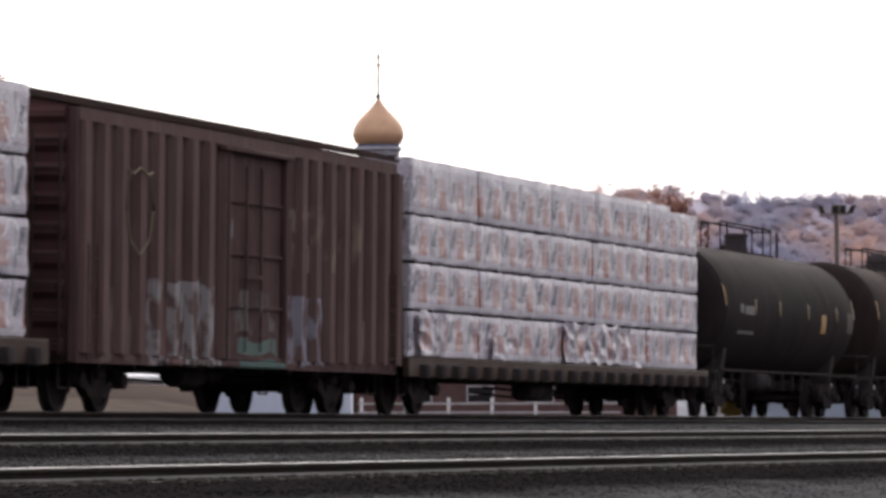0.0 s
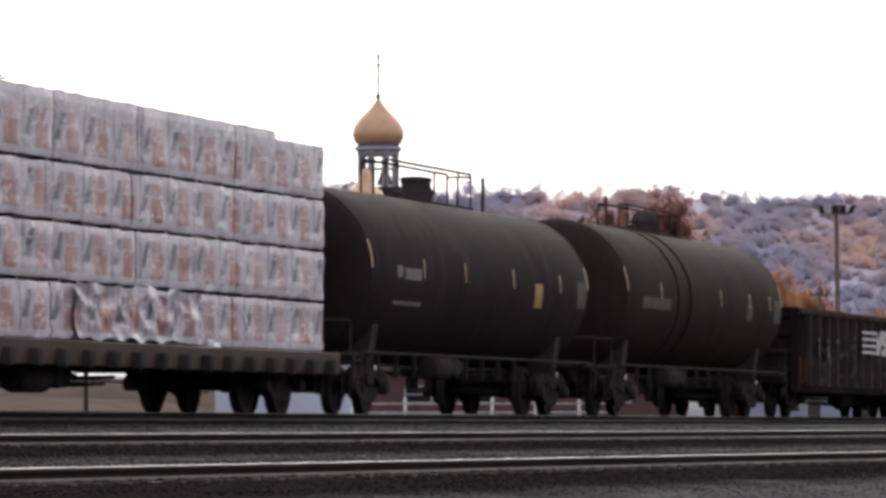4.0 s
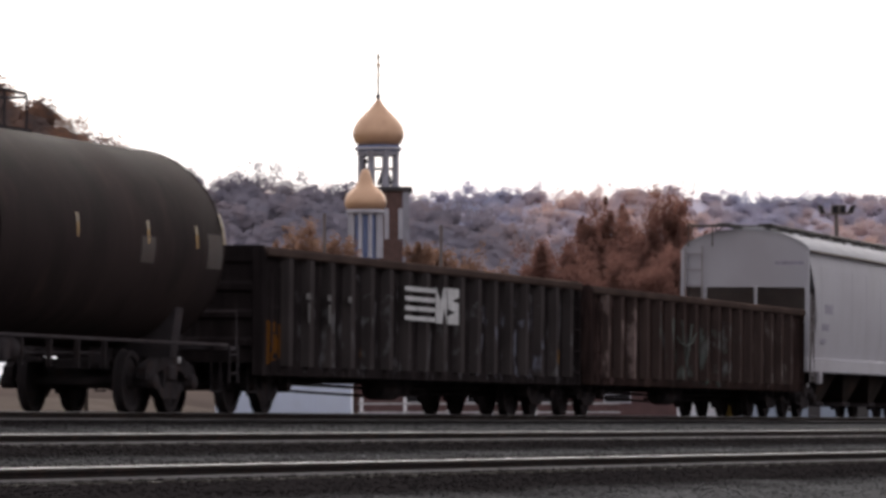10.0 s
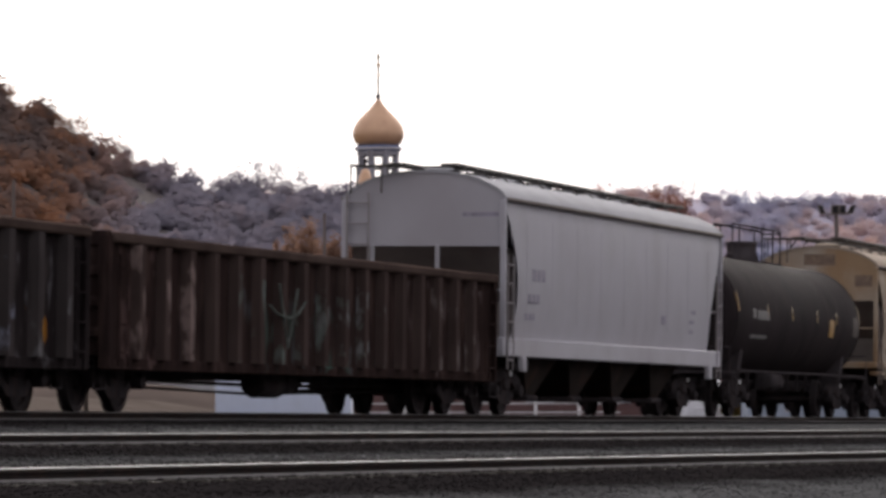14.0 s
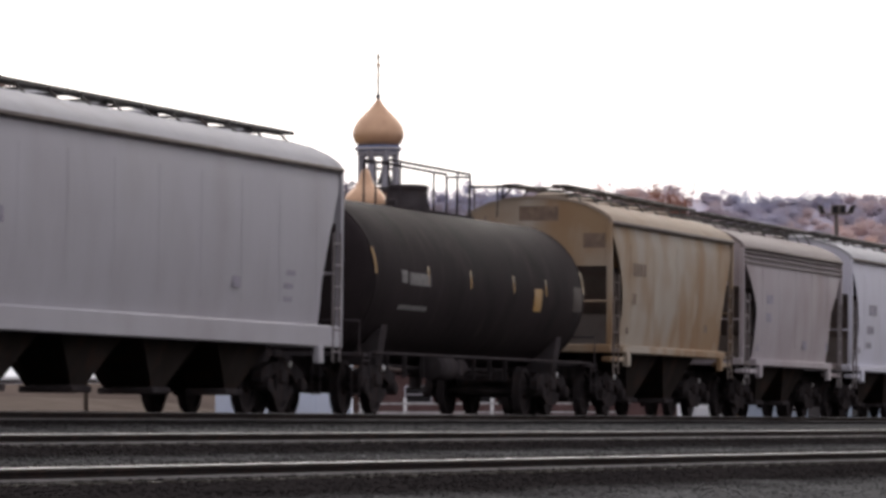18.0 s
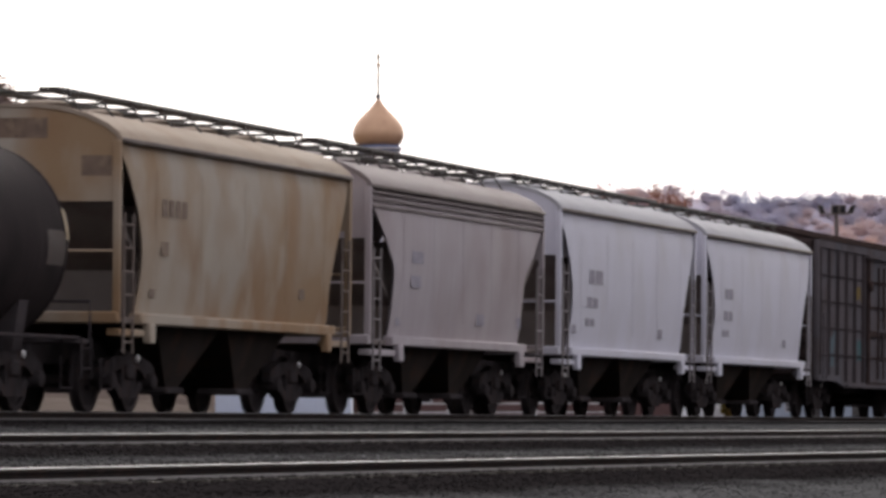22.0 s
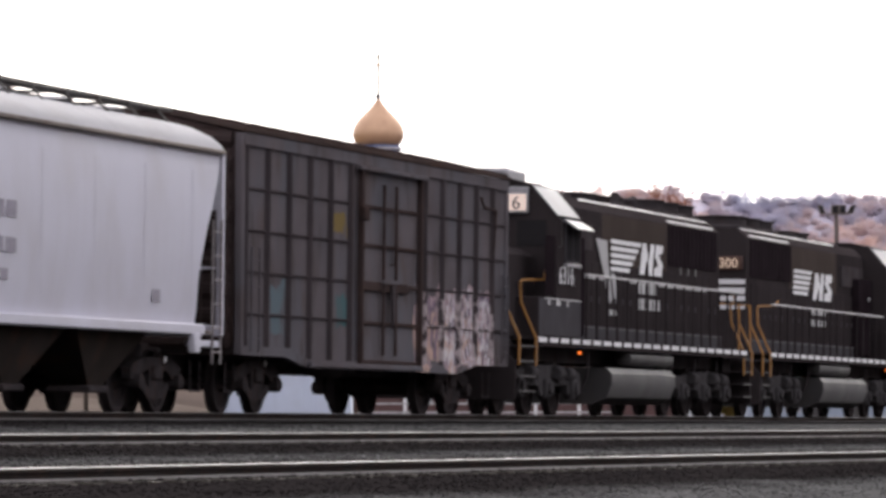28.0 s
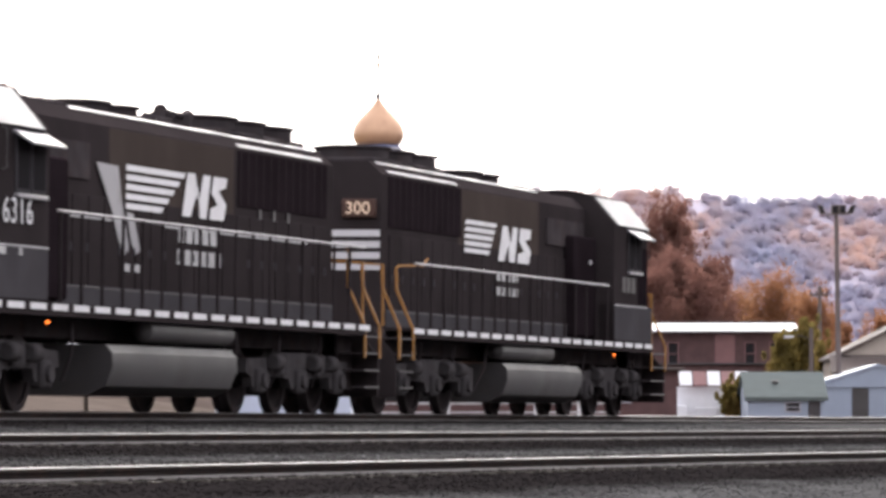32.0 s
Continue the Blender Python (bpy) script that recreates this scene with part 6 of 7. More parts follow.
def ballast():
    """Loose crushed stone over the near beds."""
    rng = np.random.default_rng(3)
    n = 62000
    al = rng.uniform(-62, 14, n)
    off = rng.uniform(1.5, 15.5, n)
    verts, faces = [], []
    base = np.array([(1, 0, 0), (-1, 0, 0), (0, 1, 0), (0, -1, 0), (0, 0, 0.42), (0, 0, -0.6)], float)
    fcs = [(0, 2, 4), (2, 1, 4), (1, 3, 4), (3, 0, 4), (2, 0, 5), (1, 2, 5), (3, 1, 5), (0, 3, 5)]
    for i in range(n):
        if abs(off[i] - near_rail_a(al[i])) < 0.09 or abs(off[i] - near_rail_b(al[i])) < 0.09:
            continue
        p = on_line(al[i], off[i], ground_z(al[i], off[i]))
        if abs(p.x) > 0.094 * p.y + 0.6:
            continue
        r = rng.uniform(0.014, 0.03) * (1.25 if rng.random() < 0.12 else 1)
        a = rng.uniform(0, 6.28)
        c, s = math.cos(a), math.sin(a)
        k = len(verts)
        for x, y, z in base * rng.uniform(0.65, 1.2, (6, 3)) * r:
            verts.append((p.x + x * c - y * s, p.y + x * s + y * c, p.z + z + 0.006))
        faces += [(k + q[0], k + q[1], k + q[2]) for q in fcs]
    m = mat("crushed_stone", (0.085, 0.08, 0.079), 0.95, 0, 0.3, 6.0, bump=0.0, fine=60.0, spec=0.0)
    nn, ll = m.node_tree.nodes, m.node_tree.links
    b = nn["Principled BSDF"]
    geo = nn.new("ShaderNodeNewGeometry")
    mixn = nn.new("ShaderNodeMix")
    mixn.data_type = "RGBA"
    mixn.inputs["A"].default_value, mixn.inputs["B"].default_value = (0.013, 0.0115, 0.0115, 1), (0.03, 0.0265, 0.0265, 1)
    ll.new(geo.outputs["Random Per Island"], mixn.inputs["Factor"])
    pale = nn.new("ShaderNodeMix")
    pale.data_type = "RGBA"
    pale.inputs["A"].default_value, pale.inputs["B"].default_value = (0.044, 0.0435, 0.044, 1), (0.17, 0.168, 0.166, 1)
    ll.new(geo.outputs["Random Per Island"], pale.inputs["Factor"])
    zone = nn.new("ShaderNodeMix")
    zone.data_type = "RGBA"
    coord = nn.new("ShaderNodeTexCoord")
    ll.new(clean_stone(nn, ll, coord.outputs["Object"]), zone.inputs["Factor"])
    ll.new(mixn.outputs["Result"], zone.inputs["A"])
    ll.new(pale.outputs["Result"], zone.inputs["B"])
    ll.new(zone.outputs["Result"], b.inputs["Base Color"])
    s = Shape()
    s.v, s.f = verts, faces
    tagged(put("ballast_stones", s.mesh("ballast_stones", m, 20, False)), "loose grey crushed stone ballast", "ballast", kind="stuff")


ballast()

# ---- woods, hills ----


def foliage(name, dark, light, warm, warm_share, scale_big, scale_small, spread=0.12):
    """Leaf and twig colour that changes from tree to tree and by stands."""
    m = bpy.data.materials.new(name)
    m.use_nodes = True
    n, l = m.node_tree.nodes, m.node_tree.links
    b = n["Principled BSDF"]
    b.inputs["Roughness"].default_value = 0.9
    b.inputs["Specular IOR Level"].default_value = 0.1
    lit = n.new("ShaderNodeBsdfTranslucent")
    blend = n.new("ShaderNodeMixShader")
    blend.inputs[0].default_value = 0.6
    l.new(b.outputs[0], blend.inputs[1])
    l.new(lit.outputs[0], blend.inputs[2])
    l.new(blend.outputs[0], n["Material Output"].inputs["Surface"])
    tc = n.new("ShaderNodeTexCoord")
    geo = n.new("ShaderNodeNewGeometry")

    def noise_at(s):
        t = n.new("ShaderNodeTexNoise")
        t.inputs["Scale"].default_value, t.inputs["Detail"].default_value = s, 3.0
        l.new(tc.outputs["Object"], t.inputs["Vector"])
        return t.outputs["Fac"]

    def ramp(v, lo, hi):
        r = n.new("ShaderNodeMapRange")
        r.inputs["From Min"].default_value, r.inputs["From Max"].default_value = lo, hi
        l.new(v, r.inputs["Value"])
        return r.outputs["Result"]

    def mix(fac, a, c):
        q = n.new("ShaderNodeMix")
        q.data_type = "RGBA"
        for sock, s in ((q.inputs["Factor"], fac), (q.inputs["A"], a), (q.inputs["B"], c)):
            if isinstance(s, tuple):
                sock.default_value = (*s, 1)
            else:
                l.new(s, sock)
        return q.outputs["Result"]

    c = mix(ramp(noise_at(scale_small), 0.3, 0.7), dark, light)
    c = mix(ramp(noise_at(scale_big), 0.60 - warm_share * 0.3, 0.90 - warm_share * 0.3), c, warm)
    v = mix(geo.outputs["Random Per Island"], tuple(1 - spread for _ in range(3)), tuple(1 + spread for _ in range(3)))
    q = n.new("ShaderNodeMix")
    q.data_type, q.blend_type = "RGBA", "MULTIPLY"
    q.inputs["Factor"].default_value = 1.0
    l.new(c, q.inputs["A"])
    l.new(v, q.inputs["B"])
    l.new(q.outputs["Result"], b.inputs["Base Color"])
    l.new(q.outputs["Result"], lit.inputs["Color"])
    return m


def leaf_cloud(centres, radii, per, size, rng, flat=0.8):
    """Small tilted leaves scattered through ellipsoids, as vertex and face arrays."""
    n = len(centres)
    c = np.repeat(np.asarray(centres), per, 0)
    r = np.repeat(np.asarray(radii), per, 0)
    d = rng.normal(size=(n * per, 3))
    d /= np.linalg.norm(d, axis=1)[:, None]
    p = c + d * r * (rng.random((n * per, 1)) ** 0.45)
    u = rng.normal(size=(n * per, 3))
    u /= np.linalg.norm(u, axis=1)[:, None]
    w = np.cross(u, rng.normal(size=(n * per, 3)))
    w /= np.linalg.norm(w, axis=1)[:, None] + 1e-9
    s = size * rng.uniform(0.6, 1.4, (n * per, 1))
    quad = np.stack([p - u * s, p + w * s * flat, p + u * s, p - w * s * flat], 1).reshape(-1, 3)
    return quad


def quads_object(name, quad, material):
    me = bpy.data.meshes.new(name)
    k = len(quad) // 4
    me.vertices.add(len(quad))
    me.vertices.foreach_set("co", quad.astype(np.float32).ravel())
    me.loops.add(len(quad))
    me.loops.foreach_set("vertex_index", np.arange(len(quad), dtype=np.int32))
    me.polygons.add(k)
    me.polygons.foreach_set("loop_start", np.arange(0, len(quad), 4, dtype=np.int32))
    me.update(calc_edges=True)
    me.materials.append(material)
    return me


def crown_lumps(centres, radii, rng, level=2):
    """Uneven rounded crowns, one closed lump a tree."""
    bm = bmesh.new()
    bmesh.ops.create_icosphere(bm, subdivisions=level, radius=1.0)
    base = np.array([v.co[:] for v in bm.verts])
    tris = np.array([[v.index for v in f.verts] for f in bm.faces])
    bm.free()
    n, k = len(centres), len(base)
    wave = np.ones((n, k))
    for _ in range(4):
        d = rng.normal(size=(n, 3)) * 2.2
        wave += 0.13 * np.sin(base @ d.T + rng.uniform(0, 6.28, n)).T
    v = base[None] * wave[..., None] * radii[:, None, :] + centres[:, None, :]
    s = Shape()
    s.v = [tuple(p) for p in v.reshape(-1, 3).tolist()]
    s.f = [tuple(f) for f in (tris[None] + (np.arange(n) * k)[:, None, None]).reshape(-1, 3).tolist()]
    return s


def woods_material(name, tones, stand, share, east_haze=None):
    """Autumn woods: each tree takes one of the tones by its own chance and by the stand that it grows in; any haze is
    in the tones.
    """
    m = bpy.data.materials.new(name)
    m.use_nodes = True
    n, l = m.node_tree.nodes, m.node_tree.links
    b = n["Principled BSDF"]
    b.inputs["Roughness"].default_value = 0.95
    b.inputs["Specular IOR Level"].default_value = 0.0
    lit = n.new("ShaderNodeBsdfTranslucent")
    blend = n.new("ShaderNodeMixShader")
    blend.inputs[0].default_value = 0.62
    l.new(b.outputs[0], blend.inputs[1])
    l.new(lit.outputs[0], blend.inputs[2])
    l.new(blend.outputs[0], n["Material Output"].inputs["Surface"])
    tone = n.new("ShaderNodeAttribute")
    tone.attribute_name = "tone"
    tc, geo = n.new("ShaderNodeTexCoord"), n.new("ShaderNodeNewGeometry")
    flat = n.new("ShaderNodeMapping")
    flat.inputs["Scale"].default_value = (1.0, 0.4, 1.0)
    l.new(tc.outputs["Object"], flat.inputs[0])
    wide = n.new("ShaderNodeTexNoise")
    wide.inputs["Scale"].default_value, wide.inputs["Detail"].default_value = stand, 3.0
    l.new(flat.outputs[0], wide.inputs["Vector"])

    def calc(op, a, c, e):
        q = n.new("ShaderNodeMath")
        q.operation = op
        for sock, v in zip(q.inputs, (a, c, e)):
            if isinstance(v, (int, float)):
                sock.default_value = v
            else:
                l.new(v, sock)
        return q.outputs[0]

    spot = n.new("ShaderNodeMapRange")
    spot.inputs["From Min"].default_value, spot.inputs["From Max"].default_value = 0.28, 0.72
    l.new(wide.outputs["Fac"], spot.inputs["Value"])
    pick = calc("MULTIPLY_ADD", spot.outputs[0], share, calc("MULTIPLY", tone.outputs["Fac"], 1 - share, 0.0))
    pick = calc("MULTIPLY_ADD", geo.outputs["Random Per Island"], 0.06, calc("SUBTRACT", pick, 0.03, 0.0))

    def palette(rows):
        ramp = n.new("ShaderNodeValToRGB")
        e = ramp.color_ramp.elements
        e[0].position, e[0].color = rows[0][0], (*rows[0][1], 1)
        e[1].position, e[1].color = rows[-1][0], (*rows[-1][1], 1)
        for at, col in rows[1:-1]:
            e.new(at).color = (*col, 1)
        l.new(pick, ramp.inputs[0])
        return ramp.outputs[0]

    colour = palette(tones)
    if east_haze:
        # haze of the farther eastern shoulder, mixed into the tree colours
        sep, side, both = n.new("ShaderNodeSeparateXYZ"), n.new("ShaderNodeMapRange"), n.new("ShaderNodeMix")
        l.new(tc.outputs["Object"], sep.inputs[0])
        side.inputs["From Min"].default_value, side.inputs["From Max"].default_value = east_haze[0], east_haze[1]
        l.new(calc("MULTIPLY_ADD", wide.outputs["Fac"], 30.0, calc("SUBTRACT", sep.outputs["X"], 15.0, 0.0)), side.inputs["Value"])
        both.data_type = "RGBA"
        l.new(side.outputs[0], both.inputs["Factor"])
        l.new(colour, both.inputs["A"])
        l.new(palette(east_haze[2]), both.inputs["B"])
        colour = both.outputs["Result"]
    l.new(colour, b.inputs["Base Color"])
    l.new(colour, lit.inputs["Color"])
    return m


def crown_leaves(centres, radii, tones, per, size, rng, cover):
    """Leaf sprays over the upper outside of uneven crowns that are built of several lobes; returns corners and a tone for each."""
    n = len(centres)
    k = 6
    lobe = rng.normal(size=(n, k, 3))
    lobe[:, :, 2] = np.abs(lobe[:, :, 2]) * 0.7 - 0.35
    lobe /= np.linalg.norm(lobe, axis=2)[:, :, None]
    hub = np.asarray(centres)[:, None] + lobe * np.asarray(radii)[:, None] * rng.uniform(0.25, 0.6, (n, k, 1))
    reach = np.asarray(radii)[:, None] * rng.uniform(0.42, 0.68, (n, k, 1))
    which = rng.integers(0, k, (n, per))
    c = np.take_along_axis(hub, which[:, :, None], 1).reshape(-1, 3)
    r = np.take_along_axis(reach, which[:, :, None], 1).reshape(-1, 3)
    d = rng.normal(size=(n * per, 3))
    d[:, 2] = np.abs(d[:, 2]) - 0.45 * rng.random(n * per)
    d[:, 1] -= 0.5
    d /= np.linalg.norm(d, axis=1)[:, None]
    p = c + d * r * rng.uniform(cover, 1.08, (n * per, 1))
    # Leaves tilt almost alike, which flattens their shading the way haze would.
    nrm = 0.16 * d + np.array((0.0, -0.35, 0.6)) + 0.1 * rng.normal(size=(n * per, 3))
    u = np.cross(nrm, rng.normal(size=(n * per, 3)))
    u /= np.linalg.norm(u, axis=1)[:, None] + 1e-9
    w = np.cross(nrm, u)
    w /= np.linalg.norm(w, axis=1)[:, None] + 1e-9
    s = size * rng.uniform(0.5, 1.4, (n * per, 1)) * np.repeat(np.asarray(radii)[:, :1], per, 0)
    quad = np.stack([p - u * s, p + w * s * 0.8, p + u * s, p - w * s * 0.8], 1).reshape(-1, 3)
    return quad, np.repeat(np.asarray(tones), per * 4)


def hill(name, label, crest, y_foot, y_top, x_range, z_foot, material_ground, material_wood, count, size, leaf, per, seed, skyline, view=0.093):
    """A wooded slope: a sheet that rises to a crest line, with trees standing on it."""
    xs = np.linspace(*x_range, 160)
    ts = np.linspace(0, 1, 16)
    rng = np.random.default_rng(seed)

    def z_at(x, t):
        return z_foot + (crest(x) - z_foot) * (t ** 1.1) + 2.0 * noise.noise(Vector((x * 0.01, t * 4, seed))) * (1 - t)

    rows = [[(x, y_foot + (y_top - y_foot) * t, z_at(x, t)) for x in xs] for t in ts]
    rows.append([(x, y_top + 500, crest(x) * 0.6) for x in xs])
    g = tagged(put(name, Shape().sheet(rows).mesh(name, material_ground, 180)), label, "hill", kind="structure")

    def stand(many, line):
        cs, rs = [], []
        for _ in range(many):
            t = rng.uniform(0.97, 1.0) if line else 0.28 + 0.72 * rng.random()
            y = y_foot + (y_top - y_foot) * t
            x = rng.uniform(max(x_range[0], -view * y), min(x_range[1], view * y))
            r = size * rng.uniform(0.6, 1.25)
            tall = r * rng.uniform(0.9, 1.35) * (rng.uniform(0.9, 1.6) if line else 1.0)
            cs.append((x, y, z_at(x, t) + tall * (0.55 if line else 0.2)))
            rs.append((r * (0.75 if line else 1.0), r * 0.9, tall))
        return np.array(cs), np.array(rs)

    parts = []
    for many, line, cover, each, sz in ((count, False, 0.8, per, leaf), (skyline, True, 0.35, per // 2, leaf * 0.7)):
        cs, rs = stand(many, line)
        tone = rng.random(many)
        parts.append(crown_leaves(cs, rs, tone, each, sz, rng, cover))
        if not line:
            full = crown_lumps(cs - rs * np.array((0, 0, 0.2)), rs * 0.74, rng, 1).mesh(name + "_crowns", material_wood, 180, False)
            full.attributes.new("tone", "FLOAT", "POINT").data.foreach_set("value", np.repeat(tone, len(full.vertices) // many).astype(np.float32))
            tagged(put(name + "_crowns", full), label + " tree crowns", "woods", kind="stuff")
    me = quads_object(name + "_woods", np.concatenate([q for q, _ in parts]), material_wood)
    me.attributes.new("tone", "FLOAT", "POINT").data.foreach_set("value", np.concatenate([t for _, t in parts]).astype(np.float32))
    tagged(put(name + "_woods", me), label + " trees", "woods", kind="stuff")
    # the same woods go on outside, as closed crowns
    cs, rs = [], []
    for _ in range(1800):
        x, t = rng.uniform(*x_range), rng.random() ** 0.8
        y = y_foot + (y_top - y_foot) * t
        if abs(x) > view * y:
            h = size * rng.uniform(0.9, 1.8)
            cs.append((x, y, z_at(x, t) + h * 0.7))
            rs.append((h * 0.7, h * 0.7, h * 0.95))
    lumps = crown_lumps(np.array(cs), np.array(rs), rng)
    tagged(put(name + "_outer_woods", lumps.mesh(name + "_outer_woods", material_wood, 180, False)), label + " farther along", "woods", kind="stuff")
    return g


M["bark"] = mat("grey_bark", (0.10, 0.085, 0.08), 0.9, 0, 0.3, 2.0, bump=0.4, fine=12.0)
# Blue-grey tones carry the distance haze in the trees' own colour.
M["wood_far"] = woods_material("haze_tinted_autumn_woods", [(0.16, (0.455, 0.475, 0.60)), (0.38, (0.515, 0.495, 0.60)), (0.56, (0.59, 0.515, 0.565)), (0.80, (0.76, 0.58, 0.52))], 0.014, 0.8)
# Brown trees; the second palette tints the eastern part with painted haze.
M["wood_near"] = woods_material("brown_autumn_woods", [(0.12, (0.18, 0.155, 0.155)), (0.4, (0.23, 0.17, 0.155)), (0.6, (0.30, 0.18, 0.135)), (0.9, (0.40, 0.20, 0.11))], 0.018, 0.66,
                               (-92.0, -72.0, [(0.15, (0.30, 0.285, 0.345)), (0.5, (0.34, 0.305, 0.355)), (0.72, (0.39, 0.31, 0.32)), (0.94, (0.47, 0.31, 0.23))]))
# The far floor's colour has the same haze mixed in.
M["hill_far"] = mat("haze_tinted_forest_floor", (0.46, 0.42, 0.50), 0.95, 0, 0.2, 0.03, bump=0)
M["hill_near"] = mat("near_forest_floor", (0.13, 0.11, 0.105), 0.95, 0, 0.25, 0.05, bump=0)

hill("far_hill", "haze-coloured wooded autumn ridge", lambda x: 122.8 + 1.8 * math.sin(x * 0.0225 + 1.0) + 1.2 * math.sin(x * 0.065) + 2.4 * smooth(40, 120, x) - 3.6 * smooth(150, 210, x),
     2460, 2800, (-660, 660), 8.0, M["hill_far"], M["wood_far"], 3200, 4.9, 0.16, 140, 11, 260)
WEST = [(-520, 156), (-240, 132), (-113, 84), (-98.6, 75.6), (-84, 66.2), (-70, 62), (-55.4, 58.8), (-41, 57.6), (-26.6, 56.6), (0, 52), (40, 38), (120, 10)]
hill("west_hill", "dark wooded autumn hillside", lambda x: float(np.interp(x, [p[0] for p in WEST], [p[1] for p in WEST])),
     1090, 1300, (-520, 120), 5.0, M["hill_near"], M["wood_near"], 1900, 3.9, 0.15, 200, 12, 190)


def tree(label, x, y, ground, height, spread, leaves, leaf_size, per, seed, low=0.15, group=""):
    """A tapered trunk with limbs and a crown of many small leaf sprays with gaps."""
    rng = np.random.default_rng(seed)
    root = thing("tree", label, "tree", group, (x, y, ground))
    s = Shape()
    r0 = height * 0.018
    s.tube([(0, 0, -0.2), (rng.uniform(-0.1, 0.1), 0.05, height * 0.35), (rng.uniform(-0.25, 0.25), 0, height * 0.7), (0.1, 0, height * 0.93)], [r0 * 1.2, r0, r0 * 0.55, r0 * 0.15], 8)
    part("trunk", s, M["bark"], root)
    cs, rs = [], []
    limb = Shape()
    for i in range(46):
        q = low + (0.97 - low) * (i + rng.random()) / 46
        z = height * q
        reach = spread * (1.1 - abs(q - 0.35) * 1.2) * rng.uniform(0.35, 1.1)
        a = rng.uniform(0, 2 * math.pi)
        tip = (math.cos(a) * reach, math.sin(a) * reach, z + height * 0.1)
        limb.tube([(0, 0, max(0.3, z - height * 0.08)), (tip[0] * 0.55, tip[1] * 0.55, z), tip], [r0 * 0.45 * (1.1 - q), r0 * 0.26 * (1.1 - q), 0.02], 5)
        for k in (0.3, 0.6, 0.85, 1.05):
            cs.append((tip[0] * k + rng.normal() * 0.3, tip[1] * k + rng.normal() * 0.3, z + height * 0.1 * k + rng.normal() * 0.45))
            rr = spread * rng.uniform(0.14, 0.42) * (1.15 - 0.5 * q)
            rs.append((rr, rr, rr * 2.2))
    part("limb_work", limb, M["bark"], root)
    quad = leaf_cloud(cs, rs, per, leaf_size, rng)
    ob = put("crown", quads_object("crown", quad, leaves), root)
    return root


M["leaf_rust"] = foliage("rust_brown_leaves", (0.17, 0.088, 0.076), (0.235, 0.122, 0.10), (0.29, 0.145, 0.10), 0.4, 0.15, 0.4)
M["leaf_orange"] = foliage("orange_leaves", (0.26, 0.125, 0.07), (0.39, 0.20, 0.11), (0.42, 0.23, 0.12), 0.4, 0.3, 0.8)
M["leaf_brown"] = foliage("dull_orange_brown_leaves", (0.20, 0.12, 0.09), (0.28, 0.17, 0.125), (0.33, 0.19, 0.115), 0.4, 0.3, 0.8)
M["leaf_yellow"] = foliage("yellow_green_leaves", (0.15, 0.12, 0.04), (0.28, 0.21, 0.07), (0.32, 0.19, 0.07), 0.3, 0.4, 0.9)
for i, (x, y, h, sp) in enumerate([(6.4, 330, 9.2, 1.9), (8.4, 334, 9.4, 1.8), (9.6, 345, 11.6, 1.3), (11.6, 352, 12.6, 1.3), (13.0, 348, 11.0, 1.4), (15.3, 352, 13.2, 1.7), (16.7, 356, 12.3, 1.5), (18.9, 352, 9.0, 1.5), (11.4, 335, 8.6, 2.2), (15.4, 338, 9.0, 2.2), (10.2, 345, 10.4, 1.2), (17.4, 340, 8.6, 1.7), (13.4, 332, 7.6, 2.4), (9.0, 331, 7.4, 2.2), (17.0, 333, 7.2, 2.2), (14.2, 350, 11.8, 1.6), (12.4, 344, 10.2, 1.9)]):
    tree("rust-brown tree thinning towards its top", x, y, 1.2, h * 1.0, sp * 1.25, M["leaf_rust"], 0.08, 100, 100 + i, group="trees behind the yard")
for i, (x, y, h, sp) in enumerate([(-1.6, 318, 8.8, 1.7), (0.1, 322, 8.6, 2.0), (1.7, 326, 8.0, 2.0), (-6.4, 312, 9.0, 1.9), (-8.2, 316, 9.3, 2.2), (3.2, 330, 7.6, 1.9), (-9.8, 320, 9.0, 1.9)]):
    tree("low orange-brown tree beside the church", x, y, 1.2, h, sp, M["leaf_brown"], 0.085, 85, 140 + i, group="trees behind the yard")
for i, (x, y, h, sp) in enumerate([(19.9, 345, 6.8, 2.2), (22.1, 340, 7.8, 2.9), (24.6, 342, 6.8, 2.6), (26.0, 348, 5.4, 2.0), (27.0, 350, 4.8, 1.5), (29.6, 345, 5.4, 1.7), (32.0, 350, 6.0, 1.7)]):
    tree("broad orange tree in full autumn leaf", x, y, 1.0, h, sp, M["leaf_orange"], 0.075, 90, 160 + i, group="trees behind the houses")
for i, (x, y, h, sp) in enumerate([(17.6, 263, 3.3, 0.75), (18.6, 264, 3.9, 0.8), (13.6, 238, 0.6, 0.3), (20.0, 272, 3.0, 0.8)]):
    tree("yellow-green shrub beside the brick building", x, y, 0.5, h, sp, M["leaf_yellow"], 0.08, 60, 180 + i, low=0.1, group="shrubs by the houses")

# ---- added unseen slope beside and behind the camera, blocking low sky light ----
def sky_blocker():
    rows = []
    for r, z in ((150, -2.0), (190, 8.0), (260, 34.0), (340, 60.0), (430, 70.0)):
        rows.append([(r * math.cos(a) * 1.1, 40 + r * math.sin(a), z + 4 * noise.noise(Vector((a * 5, r * 0.02, 3)))) for a in np.linspace(radians(-218), radians(38), 60)])
    tagged(put("sky_blocking_slope", Shape().sheet(rows).mesh("sky_blocking_slope", M["hill_near"], 180)), "added unseen slope that keeps low sky off the train", "hill", kind="structure")


sky_blocker()

